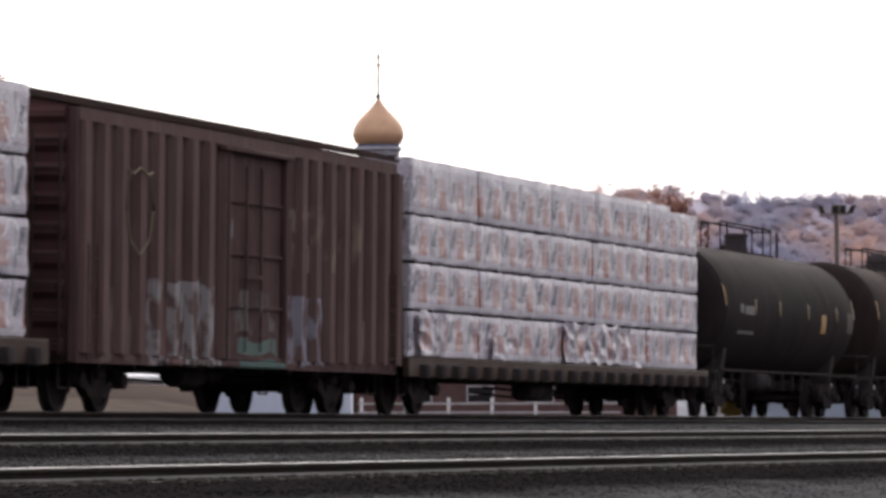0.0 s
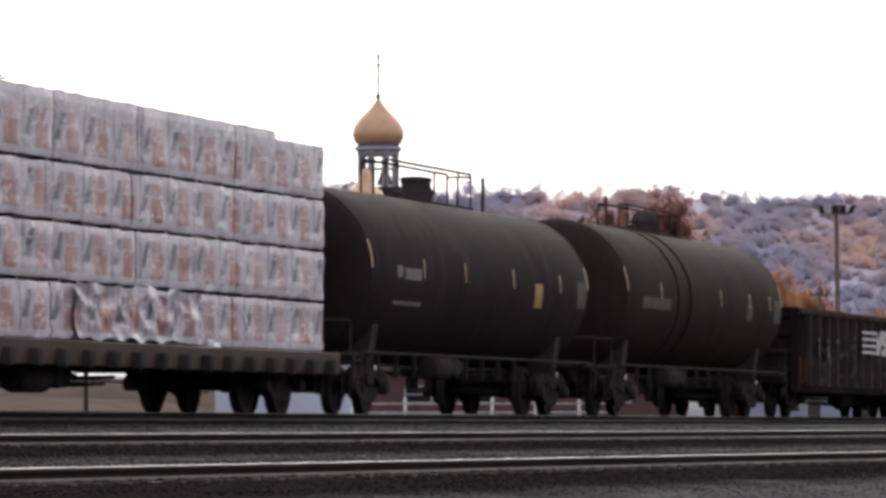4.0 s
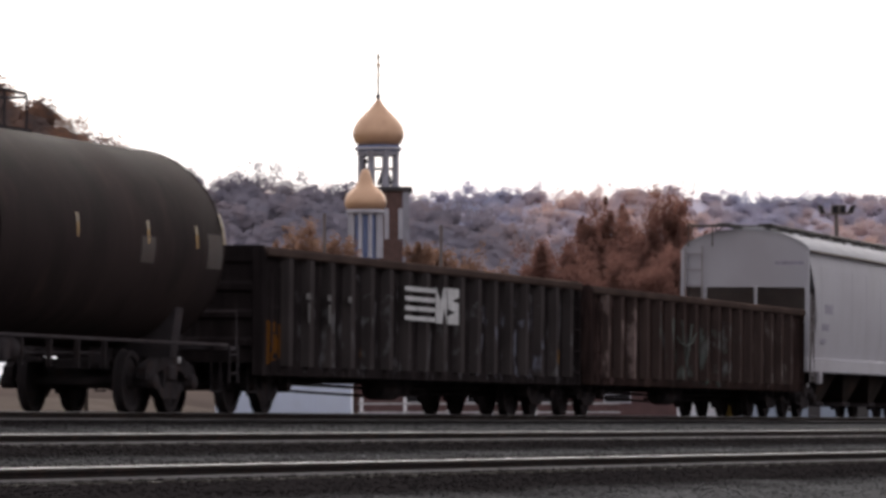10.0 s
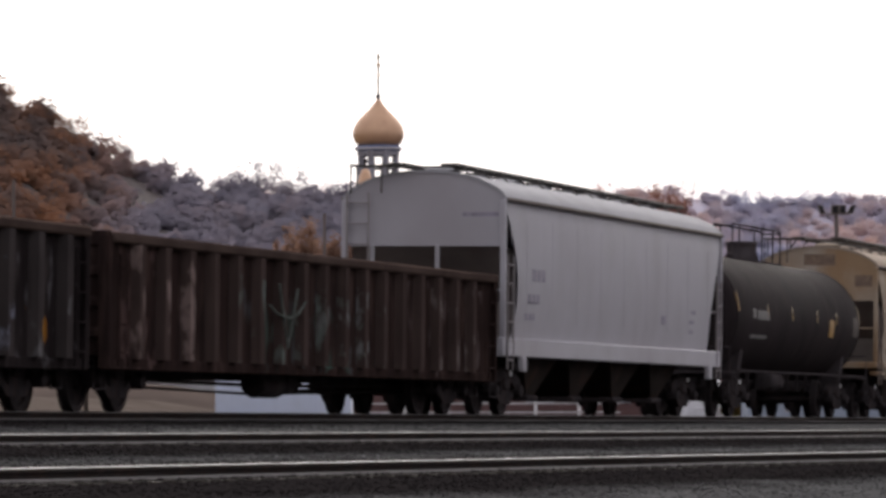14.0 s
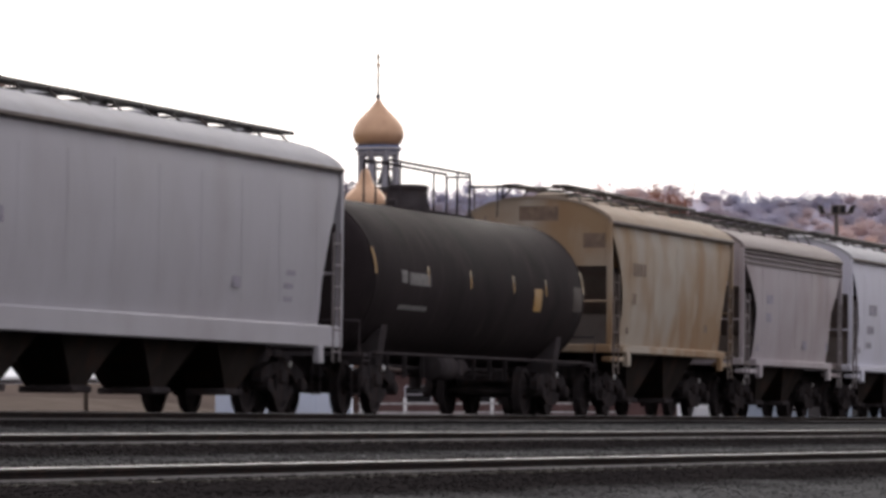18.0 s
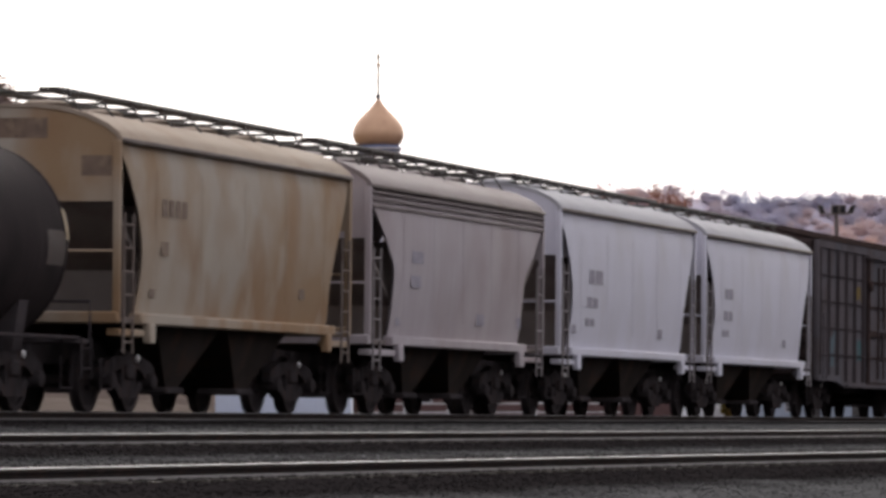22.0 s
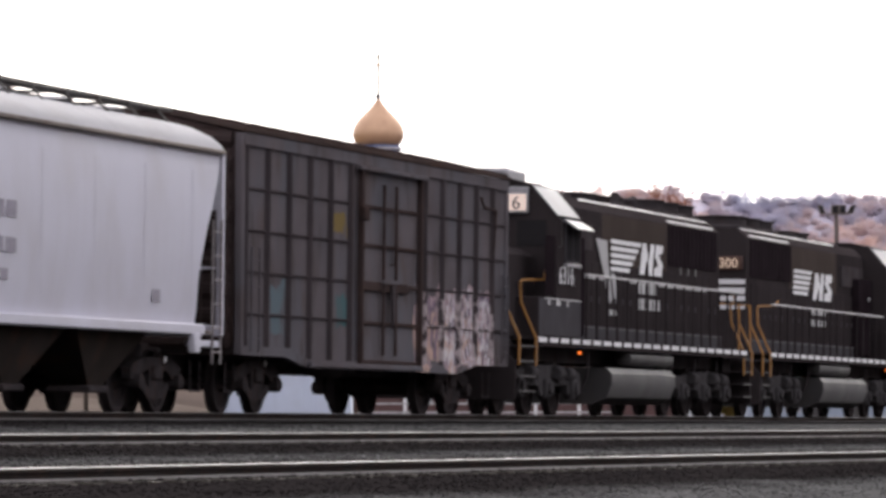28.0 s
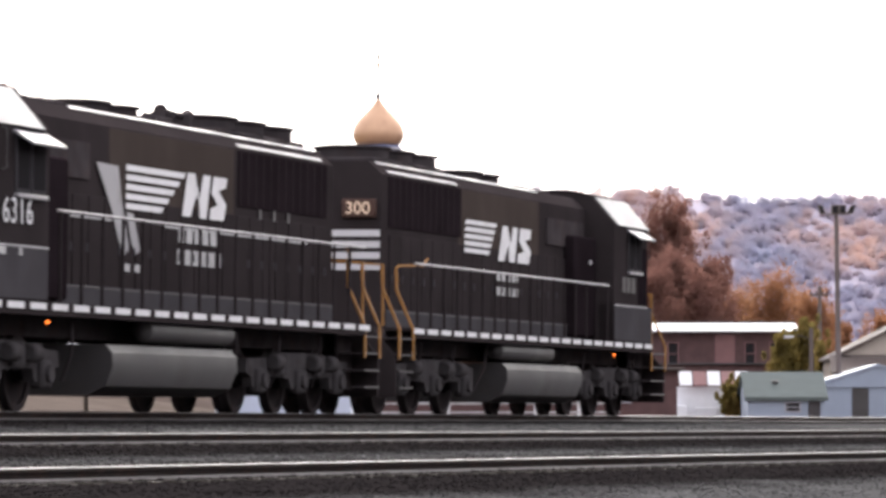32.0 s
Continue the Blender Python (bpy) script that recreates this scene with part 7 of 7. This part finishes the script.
# ---- church with golden domes ----
M["gold"] = mat("matt_gold_leaf", (0.56, 0.355, 0.235), 0.42, 0.45, 0.1, 0.8, (0.42, 0.25, 0.17), 0.4)
M["gold_dark"] = mat("tarnished_gilt", (0.16, 0.12, 0.09), 0.6, 0.2, 0.1, 1.0)
M["brick"] = mat("dark_red_brick", (0.11, 0.065, 0.058), 0.85, 0, 0.3, 3.0, (0.07, 0.04, 0.036), 0.4, bump=0.4)
M["stone_white"] = mat("painted_white_trim", (0.42, 0.405, 0.45), 0.6, 0, 0.1, 1.0, (0.3, 0.28, 0.3), 0.4)
M["stone_grey"] = mat("weathered_grey_columns", (0.27, 0.26, 0.30), 0.7, 0, 0.15, 1.5, (0.18, 0.165, 0.18), 0.5)
M["blue_trim"] = mat("blue_painted_trim", (0.13, 0.16, 0.28), 0.6, 0, 0.15, 1.0)
M["roof_dark"] = mat("dark_shingle_roof", (0.06, 0.055, 0.058), 0.85, 0, 0.25, 2.0, bump=0.4)


def onion(z0, h, r):
    """Onion dome profile: neck, swelling and drawn-out tip."""
    pts = [(0.80, 0.0), (0.90, 0.05), (0.985, 0.16), (1.0, 0.26), (0.97, 0.36), (0.88, 0.47), (0.72, 0.58), (0.52, 0.69), (0.33, 0.79), (0.19, 0.88), (0.10, 0.95), (0.03, 1.0)]
    return [(r * a, z0 + h * b) for a, b in pts]


def church():
    root = thing("church", "brick church with golden onion domes on a columned belfry", "church", at=(-4.18, 330, 1.2))
    base = 1.2
    part("tower", Shape().box(-1.35, 1.95, -1.6, 1.7, 0, 13.9, 0.03), M["brick"], root)
    part("tower_cornice", Shape().box(-1.6, 2.2, -1.8, 1.9, 13.7, 14.0, 0.05), M["roof_dark"], root)
    for x in (-1.2, 1.8):
        part("tower_pilaster", Shape().box(x - 0.22, x + 0.22, -1.7, -1.6, 6.0, 13.7, 0.03), M["stone_grey"] if x > 0 else M["brick"], root)
    for x in (0.55, 1.45):
        part("belfry_window", Shape().box(x - 0.14, x + 0.14, -1.63, -1.58, 10.6, 12.6, 0.02), M["stone_white"], root)
    # open belfry
    for k in range(8):
        a = 2 * math.pi * (k + 0.5) / 8
        c = part("belfry_column", Shape().lathe([(0.28, 13.95), (0.28, 14.1), (0.23, 14.16), (0.215, 16.1), (0.25, 16.25), (0.25, 16.4)], 12, (1.2 * math.cos(a), 1.2 * math.sin(a), 0), "z"), M["stone_grey"], root)
    part("belfry_ring", Shape().lathe([(1.15, 16.35), (1.45, 16.38), (1.5, 16.5), (1.5, 16.62), (1.35, 16.72), (1.2, 16.78)], 32, (0, 0, 0), "z"), M["blue_trim"], root)
    part("belfry_ring_trim", Shape().lathe([(1.505, 16.44), (1.53, 16.48), (1.53, 16.56), (1.505, 16.6)], 32, (0, 0, 0), "z"), M["stone_white"], root)
    part("belfry_arch_band", Shape().lathe([(1.02, 16.05), (1.36, 16.08), (1.36, 16.34), (1.02, 16.34)], 32, (0, 0, 0), "z"), M["stone_grey"], root)
    part("bell", Shape().lathe([(0.52, 14.2), (0.46, 14.4), (0.34, 14.75), (0.26, 15.05), (0.05, 15.2)], 16, (0.42, 0, 0), "z"), M["roof_dark"], root)
    part("bell_frame", Shape().box(-1.0, 1.0, -0.06, 0.06, 15.15, 15.3), M["roof_dark"], root)
    part("dome", Shape().lathe(onion(16.76, 3.05, 1.66), 40, (0, 0, 0), "z"), M["gold"], root, "golden onion dome", smooth=60)
    part("finial_ball", Shape().lathe([(0.02, 19.72), (0.13, 19.8), (0.16, 19.92), (0.13, 20.04), (0.02, 20.12)], 14, (0, 0, 0), "z"), M["roof_dark"], root)
    cr = part("cross", Shape().box(-0.065, 0.065, -0.065, 0.065, 20.1, 22.75), M["gold_dark"], root, "gilded cross")
    part("cross_arm", Shape().box(-0.14, 0.14, -0.06, 0.06, 22.4, 22.52), M["gold_dark"], cr)
    part("cross_arm", Shape().box(-0.15, 0.15, -0.4, 0.4, 21.9, 22.02), M["gold"], cr)
    part("cross_arm", Shape().extrude([(-0.12, 21.15), (0.12, 21.3), (0.12, 21.38), (-0.12, 21.23)], "xz", -0.25, 0.25), M["gold"], cr)
    # smaller cupola in front
    cx, cy = -0.72, -8.0
    part("cupola_drum", Shape().lathe([(0.84, 7.5), (0.84, 11.9)], 24, (cx, cy, 0), "z"), M["blue_trim"], root)
    for k in range(10):
        a = 2 * math.pi * k / 10
        part("cupola_column", Shape().lathe([(0.16, 9.2), (0.13, 9.4), (0.13, 11.8), (0.17, 12.0)], 10, (cx + 0.97 * math.cos(a), cy + 0.97 * math.sin(a), 0), "z"), M["stone_white"], root)
    part("cupola_cornice", Shape().lathe([(0.85, 11.92), (1.16, 11.97), (1.24, 12.1), (1.18, 12.22), (0.9, 12.3)], 28, (cx, cy, 0), "z"), M["stone_white"], root)
    part("cupola_dome", Shape().lathe([(1.32 * a, 12.25 + 2.6 * b) for a, b in ((0.85, 0.0), (0.97, 0.07), (1.0, 0.17), (0.98, 0.27), (0.9, 0.37), (0.74, 0.46), (0.55, 0.54), (0.42, 0.62), (0.33, 0.72), (0.27, 0.83), (0.2, 0.94), (0.04, 1.0))], 36, (cx, cy, 0), "z"), M["gold"], root, "small golden onion dome", smooth=60)
    part("cupola_finial", Shape().lathe([(0.04, 14.8), (0.04, 15.15), (0.13, 15.22), (0.15, 15.32), (0.12, 15.42), (0.03, 15.48), (0.025, 15.85)], 10, (cx, cy, 0), "z"), M["roof_dark"], root)
    # nave
    part("nave_wall", Shape().box(-6.0, 4.5, -11.0, 20.0, -0.5, 6.2, 0.02), M["brick"], root)
    part("nave_roof", Shape().extrude([(-6.4, 6.1), (-0.75, 8.6), (4.9, 6.1)], "xz", -11.3, 20.3), M["roof_dark"], root)
    for x in (-4.4, -2.6, 1.1, 2.9):
        f = part("nave_window", Shape().box(x - 0.45, x + 0.45, -11.06, -11.0, 2.0, 4.6, 0.02), M["stone_white"], root)
        part("window_pane", Shape().box(x - 0.35, x + 0.35, -11.075, -11.06, 2.1, 4.5), M["glass"], f)


church()

# ---- poles ----
M["pole"] = mat("grey_brown_pole", (0.13, 0.105, 0.10), 0.8, 0, 0.25, 1.5, bump=0.3)
M["steel_dark"] = mat("dark_painted_steel", (0.07, 0.065, 0.065), 0.6, 0.2, 0.2, 2.0)


M["lamp_brown"] = mat("brown_lamp_housing", (0.16, 0.13, 0.115), 0.7, 0, 0.2, 2.0)


def flood_pole():
    root = thing("flood_light_pole", "tall pole with a cluster of yard floodlights", "light pole", at=(19.3, 250, 0.2))
    part("pole", Shape().tube([(0.1, 0, 0), (0, 0, 10.05)], [0.15, 0.10], 12), M["pole"], root)
    part("crossarm", Shape().box(-0.62, 0.66, -0.05, 0.05, 9.92, 9.98, 0.01), M["lamp_brown"], root)
    for x, w, lean in ((-0.66, 0.13, -0.14), (-0.06, 0.19, 0.0), (0.3, 0.18, 0.0), (0.64, 0.14, 0.22)):
        f = part("floodlight", Shape().extrude([(x - w, 9.96), (x + w, 9.96), (x + w * 0.9 + lean, 10.4), (x - w * 0.9 + lean, 10.4)], "xz", -0.18, 0.18), M["lamp_brown"], root)
        part("lens", Shape().extrude([(x - w * 0.8 + lean * 0.1, 10.0), (x + w * 0.8 + lean * 0.1, 10.0), (x + w * 0.7 + lean * 0.9, 10.36), (x - w * 0.7 + lean * 0.9, 10.36)], "xz", -0.19, -0.18), M["glass"], f)


flood_pole()


def utility_pole(label, x, y, z, h, arm):
    root = thing("utility_pole", label, "utility pole", "utility poles", (x, y, z))
    part("pole", Shape().tube([(0, 0, 0), (0.02, 0, h)], [0.15, 0.1], 10), M["pole"], root)
    if arm:
        part("crossarm", Shape().box(-arm, arm, -0.05, 0.05, h - 0.55, h - 0.42, 0.01), M["pole"], root)
        for x0 in (-arm * 0.9, -arm * 0.3, arm * 0.3, arm * 0.9):
            part("insulator", Shape().lathe([(0.03, h - 0.42), (0.05, h - 0.36), (0.03, h - 0.25)], 8, (x0, 0, 0), "z"), M["glass"], root)
    return root


utility_pole("wooden utility pole with a crossarm behind the houses", 20.3, 275, 0.4, 6.9, 0.5)
utility_pole("plain wooden pole behind the yard", -0.13, 290, 1.0, 10.2, 0)
utility_pole("plain wooden pole behind the yard", -7.0, 300, 1.0, 11.3, 0)
utility_pole("grey wooden pole at the foot of the hillside", -25.3, 300, 1.0, 13.3, 0)
lamp = utility_pole("wooden pole carrying a street lamp", 18.9, 262, 0.4, 4.4, 0)
part("lamp_arm", Shape().tube([(0, 0, 3.8), (-0.5, -0.1, 4.0), (-1.0, -0.2, 3.95)], 0.03, 6), M["steel_dark"], lamp)
part("lamp_head", Shape().box(-1.4, -0.9, -0.3, -0.1, 3.88, 4.0, 0.03), M["white"], lamp)

# ---- houses and sheds on the far side of the yard ----
M["shed_white"] = mat("bluish_white_sheet_metal", (0.56, 0.61, 0.74), 0.5, 0, 0.1, 0.8, (0.42, 0.43, 0.48), 0.4, 0.4)
M["siding_blue"] = mat("pale_blue_siding", (0.29, 0.33, 0.41), 0.6, 0, 0.08, 1.0, (0.26, 0.28, 0.34), 0.3, 0.4)
M["siding_white"] = mat("white_siding", (0.76, 0.76, 0.80), 0.6, 0, 0.07, 1.0, (0.42, 0.41, 0.44), 0.3, 0.4)
M["roof_white"] = mat("white_metal_roof", (0.80, 0.80, 0.82), 0.6, 0, 0.05, 1.0, (0.62, 0.61, 0.62), 0.3, 0.3, spec=0.1)
M["siding_tan"] = mat("tan_siding", (0.38, 0.33, 0.29), 0.7, 0, 0.1, 1.0, (0.28, 0.24, 0.21), 0.3)
M["roof_green"] = mat("pale_green_metal_roof", (0.105, 0.122, 0.122), 0.85, 0.0, 0.12, 1.0, (0.09, 0.095, 0.092), 0.4, spec=0.03)
M["roof_brown"] = mat("brown_shingle_roof", (0.10, 0.08, 0.075), 0.85, 0, 0.2, 2.0, bump=0.4)
M["maroon"] = mat("maroon_brick_wall", (0.105, 0.06, 0.06), 0.85, 0, 0.25, 2.0, (0.08, 0.045, 0.045), 0.4, bump=0.4)
M["red_panel"] = mat("faded_red_panel", (0.22, 0.115, 0.115), 0.6, 0, 0.15, 1.5)


def window(root, x0, x1, y, z0, z1, name="window", frame_mat=None):
    f = part(name, Shape().box(x0 - 0.06, x1 + 0.06, y - 0.05, y, z0 - 0.06, z1 + 0.06, 0.01), frame_mat or M["stone_white"], root)
    part("window_pane", Shape().box(x0, x1, y - 0.06, y - 0.05, z0, z1), M["glass"], f)
    part("glazing_bar", Shape().box(x0, x1, y - 0.07, y - 0.06, (z0 + z1) / 2 - 0.02, (z0 + z1) / 2 + 0.02), frame_mat or M["stone_white"], f)


def gable_house(name, label, x0, x1, y0, y1, z0, wall, ridge, wall_mat, roof_mat, along="x", boards=0.2, category="house", over=0.3):
    root = thing(name, label, category, "buildings behind the yard", (0, 0, 0))
    part("wall", Shape().box(x0, x1, y0, y1, z0 - 0.5, wall), wall_mat, root)
    z = z0 + boards
    while z < wall - 0.05:
        part("siding_board", Shape().extrude([(y0, z), (y0 - 0.02, z - boards + 0.02), (y0, z - boards + 0.02)], "yz", x0, x1), wall_mat, root)
        z += boards
    if along == "x":
        m = (y0 + y1) / 2
        part("roof", Shape().extrude([(y0 - over, wall - 0.1), (m, ridge), (y1 + over, wall - 0.1), (y1 + over, wall), (m, ridge + 0.12), (y0 - over, wall)], "yz", x0 - over, x1 + over), roof_mat, root)
        for x in (x0, x1):
            part("gable", Shape().extrude([(y0, wall), (y1, wall), (m, ridge)], "yz", x - 0.02, x + 0.02), wall_mat, root)
    else:
        m = (x0 + x1) / 2
        part("roof", Shape().extrude([(x0 - over, wall - 0.1), (m, ridge), (x1 + over, wall - 0.1), (x1 + over, wall + 0.02), (m, ridge + 0.13), (x0 - over, wall + 0.02)], "xz", y0 - over, y1 + over), roof_mat, root)
        for y in (y0, y1):
            part("gable", Shape().extrude([(x0, wall), (x1, wall), (m, ridge)], "xz", y - 0.02, y + 0.02), wall_mat, root)
    part("fascia", Shape().box(x0 - over, x1 + over, y0 - over - 0.03, y0 - over, wall - 0.14, wall + 0.03), M["stone_white"] if wall_mat is not M["siding_blue"] else roof_mat, root)
    return root


# pale green roofed shed
r = gable_house("shed", "pale blue shed with a green metal roof", 13.85, 17.35, 232, 238, 0.2, 1.05, 2.15, M["siding_blue"], M["roof_green"], boards=0.15, category="shed", over=0.15)
window(r, 15.6, 16.2, 232, 0.45, 0.8)
part("roof_vent", Shape().lathe([(0.12, 1.4), (0.12, 1.75), (0.18, 1.78), (0.05, 1.88)], 10, (15.2, 233.6, 0), "z"), M["steel_dark"], r)
part("shed_door", Shape().box(16.6, 17.15, 231.94, 232, 0.1, 0.9, 0.01), M["roof_dark"], r)
# blue garage
r = gable_house("garage", "pale blue garage with a dark doorway", 17.8, 23.8, 244, 252, 0.2, 1.75, 2.6, M["siding_blue"], M["siding_blue"], along="y", boards=0.2, category="garage", over=0.1)
part("garage_door", Shape().box(19.55, 20.35, 243.94, 244, 0.2, 1.6, 0.02), M["steel_dark"], r)
part("garage_window", Shape().box(23.0, 23.6, 243.94, 244, 0.9, 1.5, 0.02), M["glass"], r)
# tan gabled house
r = gable_house("house", "tan house with a brown gabled roof", 20.2, 27.6, 262, 272, 0.4, 3.25, 5.1, M["siding_tan"], M["roof_brown"], along="y", boards=0.22)
part("porch_roof", Shape().extrude([(260.0, 2.4), (262.0, 3.3), (262.0, 3.42), (259.9, 2.5)], "yz", 19.8, 27.8), M["roof_brown"], r)
window(r, 23.4, 24.2, 262, 3.6, 4.3)
# brick building with a white parapet
def brick_block():
    root = thing("brick_building", "dark red brick building with a snow-white roof edge", "building", "buildings behind the yard")
    part("wall", Shape().box(11.2, 19.6, 285, 296, -0.5, 5.0), M["maroon"], root)
    part("roof", Shape().box(11.0, 19.8, 284.7, 296.3, 5.0, 5.12, 0.03), M["roof_dark"], root)
    part("roof_edge", Shape().extrude([(284.3, 5.02), (288.0, 5.5), (288.0, 5.58), (284.3, 5.12)], "yz", 11.0, 19.85), M["roof_white"], root, "white sloping roof edge")
    part("coping", Shape().box(10.95, 19.9, 287.9, 288.3, 5.5, 5.66, 0.02), M["roof_dark"], root)
    for x in (12.6, 16.9, 18.3):
        window(root, x, x + 0.5, 285, 3.2, 4.4, frame_mat=M["red_panel"])
    part("side_panel", Shape().box(15.2, 16.3, 284.93, 285, 3.3, 4.9), M["red_panel"], root)
    part("lower_wing", Shape().box(11.5, 17.0, 270, 285, -0.5, 3.0), M["maroon"], root)
    part("lower_wing_roof", Shape().box(11.3, 17.2, 269.8, 285, 3.0, 3.1, 0.02), M["roof_dark"], root)


brick_block()


def stall():
    root = thing("stall", "white stall with a red and white striped awning", "stall", "buildings behind the yard")
    part("wall", Shape().box(9.6, 13.3, 240, 244, -0.3, 1.62), M["siding_white"], root)
    for i in range(5):
        x = 11.1 + i * 0.66
        part("awning_panel", Shape().extrude([(239.4, 1.66), (240.3, 2.3), (240.3, 2.35), (239.4, 1.7)], "yz", x, x + 0.6), M["white"] if i % 2 == 0 else M["red_panel"], root)
    part("counter", Shape().box(9.6, 11.4, 239.2, 240, -0.3, 0.75, 0.03), M["siding_white"], root)
    part("bench", Shape().box(11.8, 13.0, 238.6, 239.1, 0.55, 0.65, 0.02).box(11.85, 11.95, 238.7, 239.0, -0.2, 0.55).box(12.85, 12.95, 238.7, 239.0, -0.2, 0.55), M["siding_white"], root)


stall()


def shed_west():
    root = thing("storage_shed", "bluish white storage shed beside the dirt lot", "shed", "buildings behind the yard")
    part("wall", Shape().box(-6.25, -2.54, 140, 144, -0.4, 1.55), M["shed_white"], root)
    for x in np.arange(-6.2, -2.6, 0.3):
        part("wall_rib", Shape().box(x, x + 0.04, 139.975, 140, -0.3, 1.5), M["shed_white"], root)
    part("roof", Shape().box(-6.4, -2.4, 139.8, 144.3, 1.55, 1.65, 0.02), M["roof_green"], root)
    part("door", Shape().box(-3.5, -2.75, 139.96, 139.975, -0.3, 1.4, 0.005), M["shed_white"], root)


shed_west()


def warehouse():
    root = thing("warehouse", "long low warehouse with a bright white metal roof", "warehouse", "buildings behind the yard")
    part("wall", Shape().box(-34.0, -7.4, 178, 196, -0.3, 1.5), M["siding_white"], root)
    part("roof", Shape().extrude([(177.5, 1.42), (187, 5.2), (196.5, 1.42), (196.5, 1.52), (187, 5.3), (177.5, 1.52)], "yz", -34.4, -7.0), M["roof_white"], root)
    for x in np.arange(-34.2, -7.1, 0.9):
        part("roof_seam", Shape().extrude([(177.5, 1.52), (187, 5.3), (187, 5.34), (177.5, 1.56)], "yz", x, x + 0.05), M["roof_white"], root)
    for x in (-31.0, -25.2, -19.0, -12.6):
        part("roof_vent", Shape().lathe([(0.22, 2.3), (0.22, 3.0), (0.34, 3.02), (0.1, 3.2)], 10, (x, 180.2, 0), "z"), M["steel_dark"], root)


warehouse()
M["dirt"] = mat("tan_packed_dirt", (0.105, 0.083, 0.073), 0.95, 0, 0.2, 0.4, (0.085, 0.067, 0.059), 0.6, bump=0.3, fine=8.0, spec=0.0)
rows = [[(x, y, z - 0.25 * smooth(-9.5, -7.1, x) + 0.05 * noise.noise(Vector((x * 0.3, y, 1)))) for x in np.linspace(-40, -7.1, 40)] for y, z in ((160, -0.3), (162, 0.7), (164, 1.05), (168, 1.18), (177.5, 1.2))]
tagged(put("dirt_bank", Shape().sheet(rows).mesh("dirt_bank", M["dirt"], 180)), "tan dirt bank at the back of the lot", "bank", kind="structure")


def low_building():
    root = thing("low_building", "low maroon building behind the fence", "building", "buildings behind the yard")
    part("wall", Shape().box(-3.4, 9.4, 205, 212, -0.3, 2.0), M["maroon"], root)
    part("roof", Shape().box(-3.7, 9.7, 204.6, 212.4, 2.0, 2.14, 0.03), M["roof_brown"], root)
    for x in (-1.5, 1.0, 3.4, 6.5):
        window(root, x, x + 1.0, 205, 0.75, 1.35)


low_building()


def fence():
    root = thing("fence", "low white rail fence along the lot", "fence")
    for x in np.arange(-2.4, 5.2, 1.28):
        part("post", Shape().box(x - 0.05, x + 0.05, 149.95, 150.05, -0.2, 0.62, 0.01), M["white"], root)
    for z in (0.16, 0.42):
        part("rail", Shape().box(-2.5, 5.2, 149.93, 149.95, z, z + 0.055), M["offwhite"], root)


fence()
post = thing("post", "short dark brown post leaning in the dirt lot", "post", at=(-8.75, 125, 0.1))
part("shaft", Shape().box(-0.055, 0.055, -0.055, 0.055, -0.1, 1.5, 0.01), M["spacer"], post)
part("foot_block", Shape().box(-0.11, 0.09, -0.08, 0.08, -0.1, 0.08, 0.02), M["spacer"], post)


# ---- what moves ----


def motions():
    """The train rolls past at a walking-to-running pace; the wheels turn with it."""
    for ob, a in CARS:
        rows = []
        for t, s in enumerate(ROLLED):
            p = on_line(a + START - s)
            rows.append((float(t), pose(p.x, p.y, p.z, 0, 0, HEADING) @ pose(0, 0, 0, CANT, 0, 0)))
        walk(ob, rows)
    for (kind, i), wheels in WHEELS.items():
        first = wheels[0]
        place = first.matrix_basis.translation.copy()
        radius = WHEEL_R if kind == "car" else LOCO_R
        rows = []
        for k in range(0, 961, 2):
            t = k / 30
            s = float(np.interp(t, range(33), ROLLED))
            rows.append((t, pose(place.x, place.y, place.z, 0, -math.degrees(s / radius) % 360, 0)))
        walk(first, rows)
        data = first.animation_data
        for w in wheels[1:]:
            w.rotation_mode = "QUATERNION"
            w.animation_data_create()
            w.animation_data.action = data.action
            w.animation_data.action_slot = data.action_slot


motions()
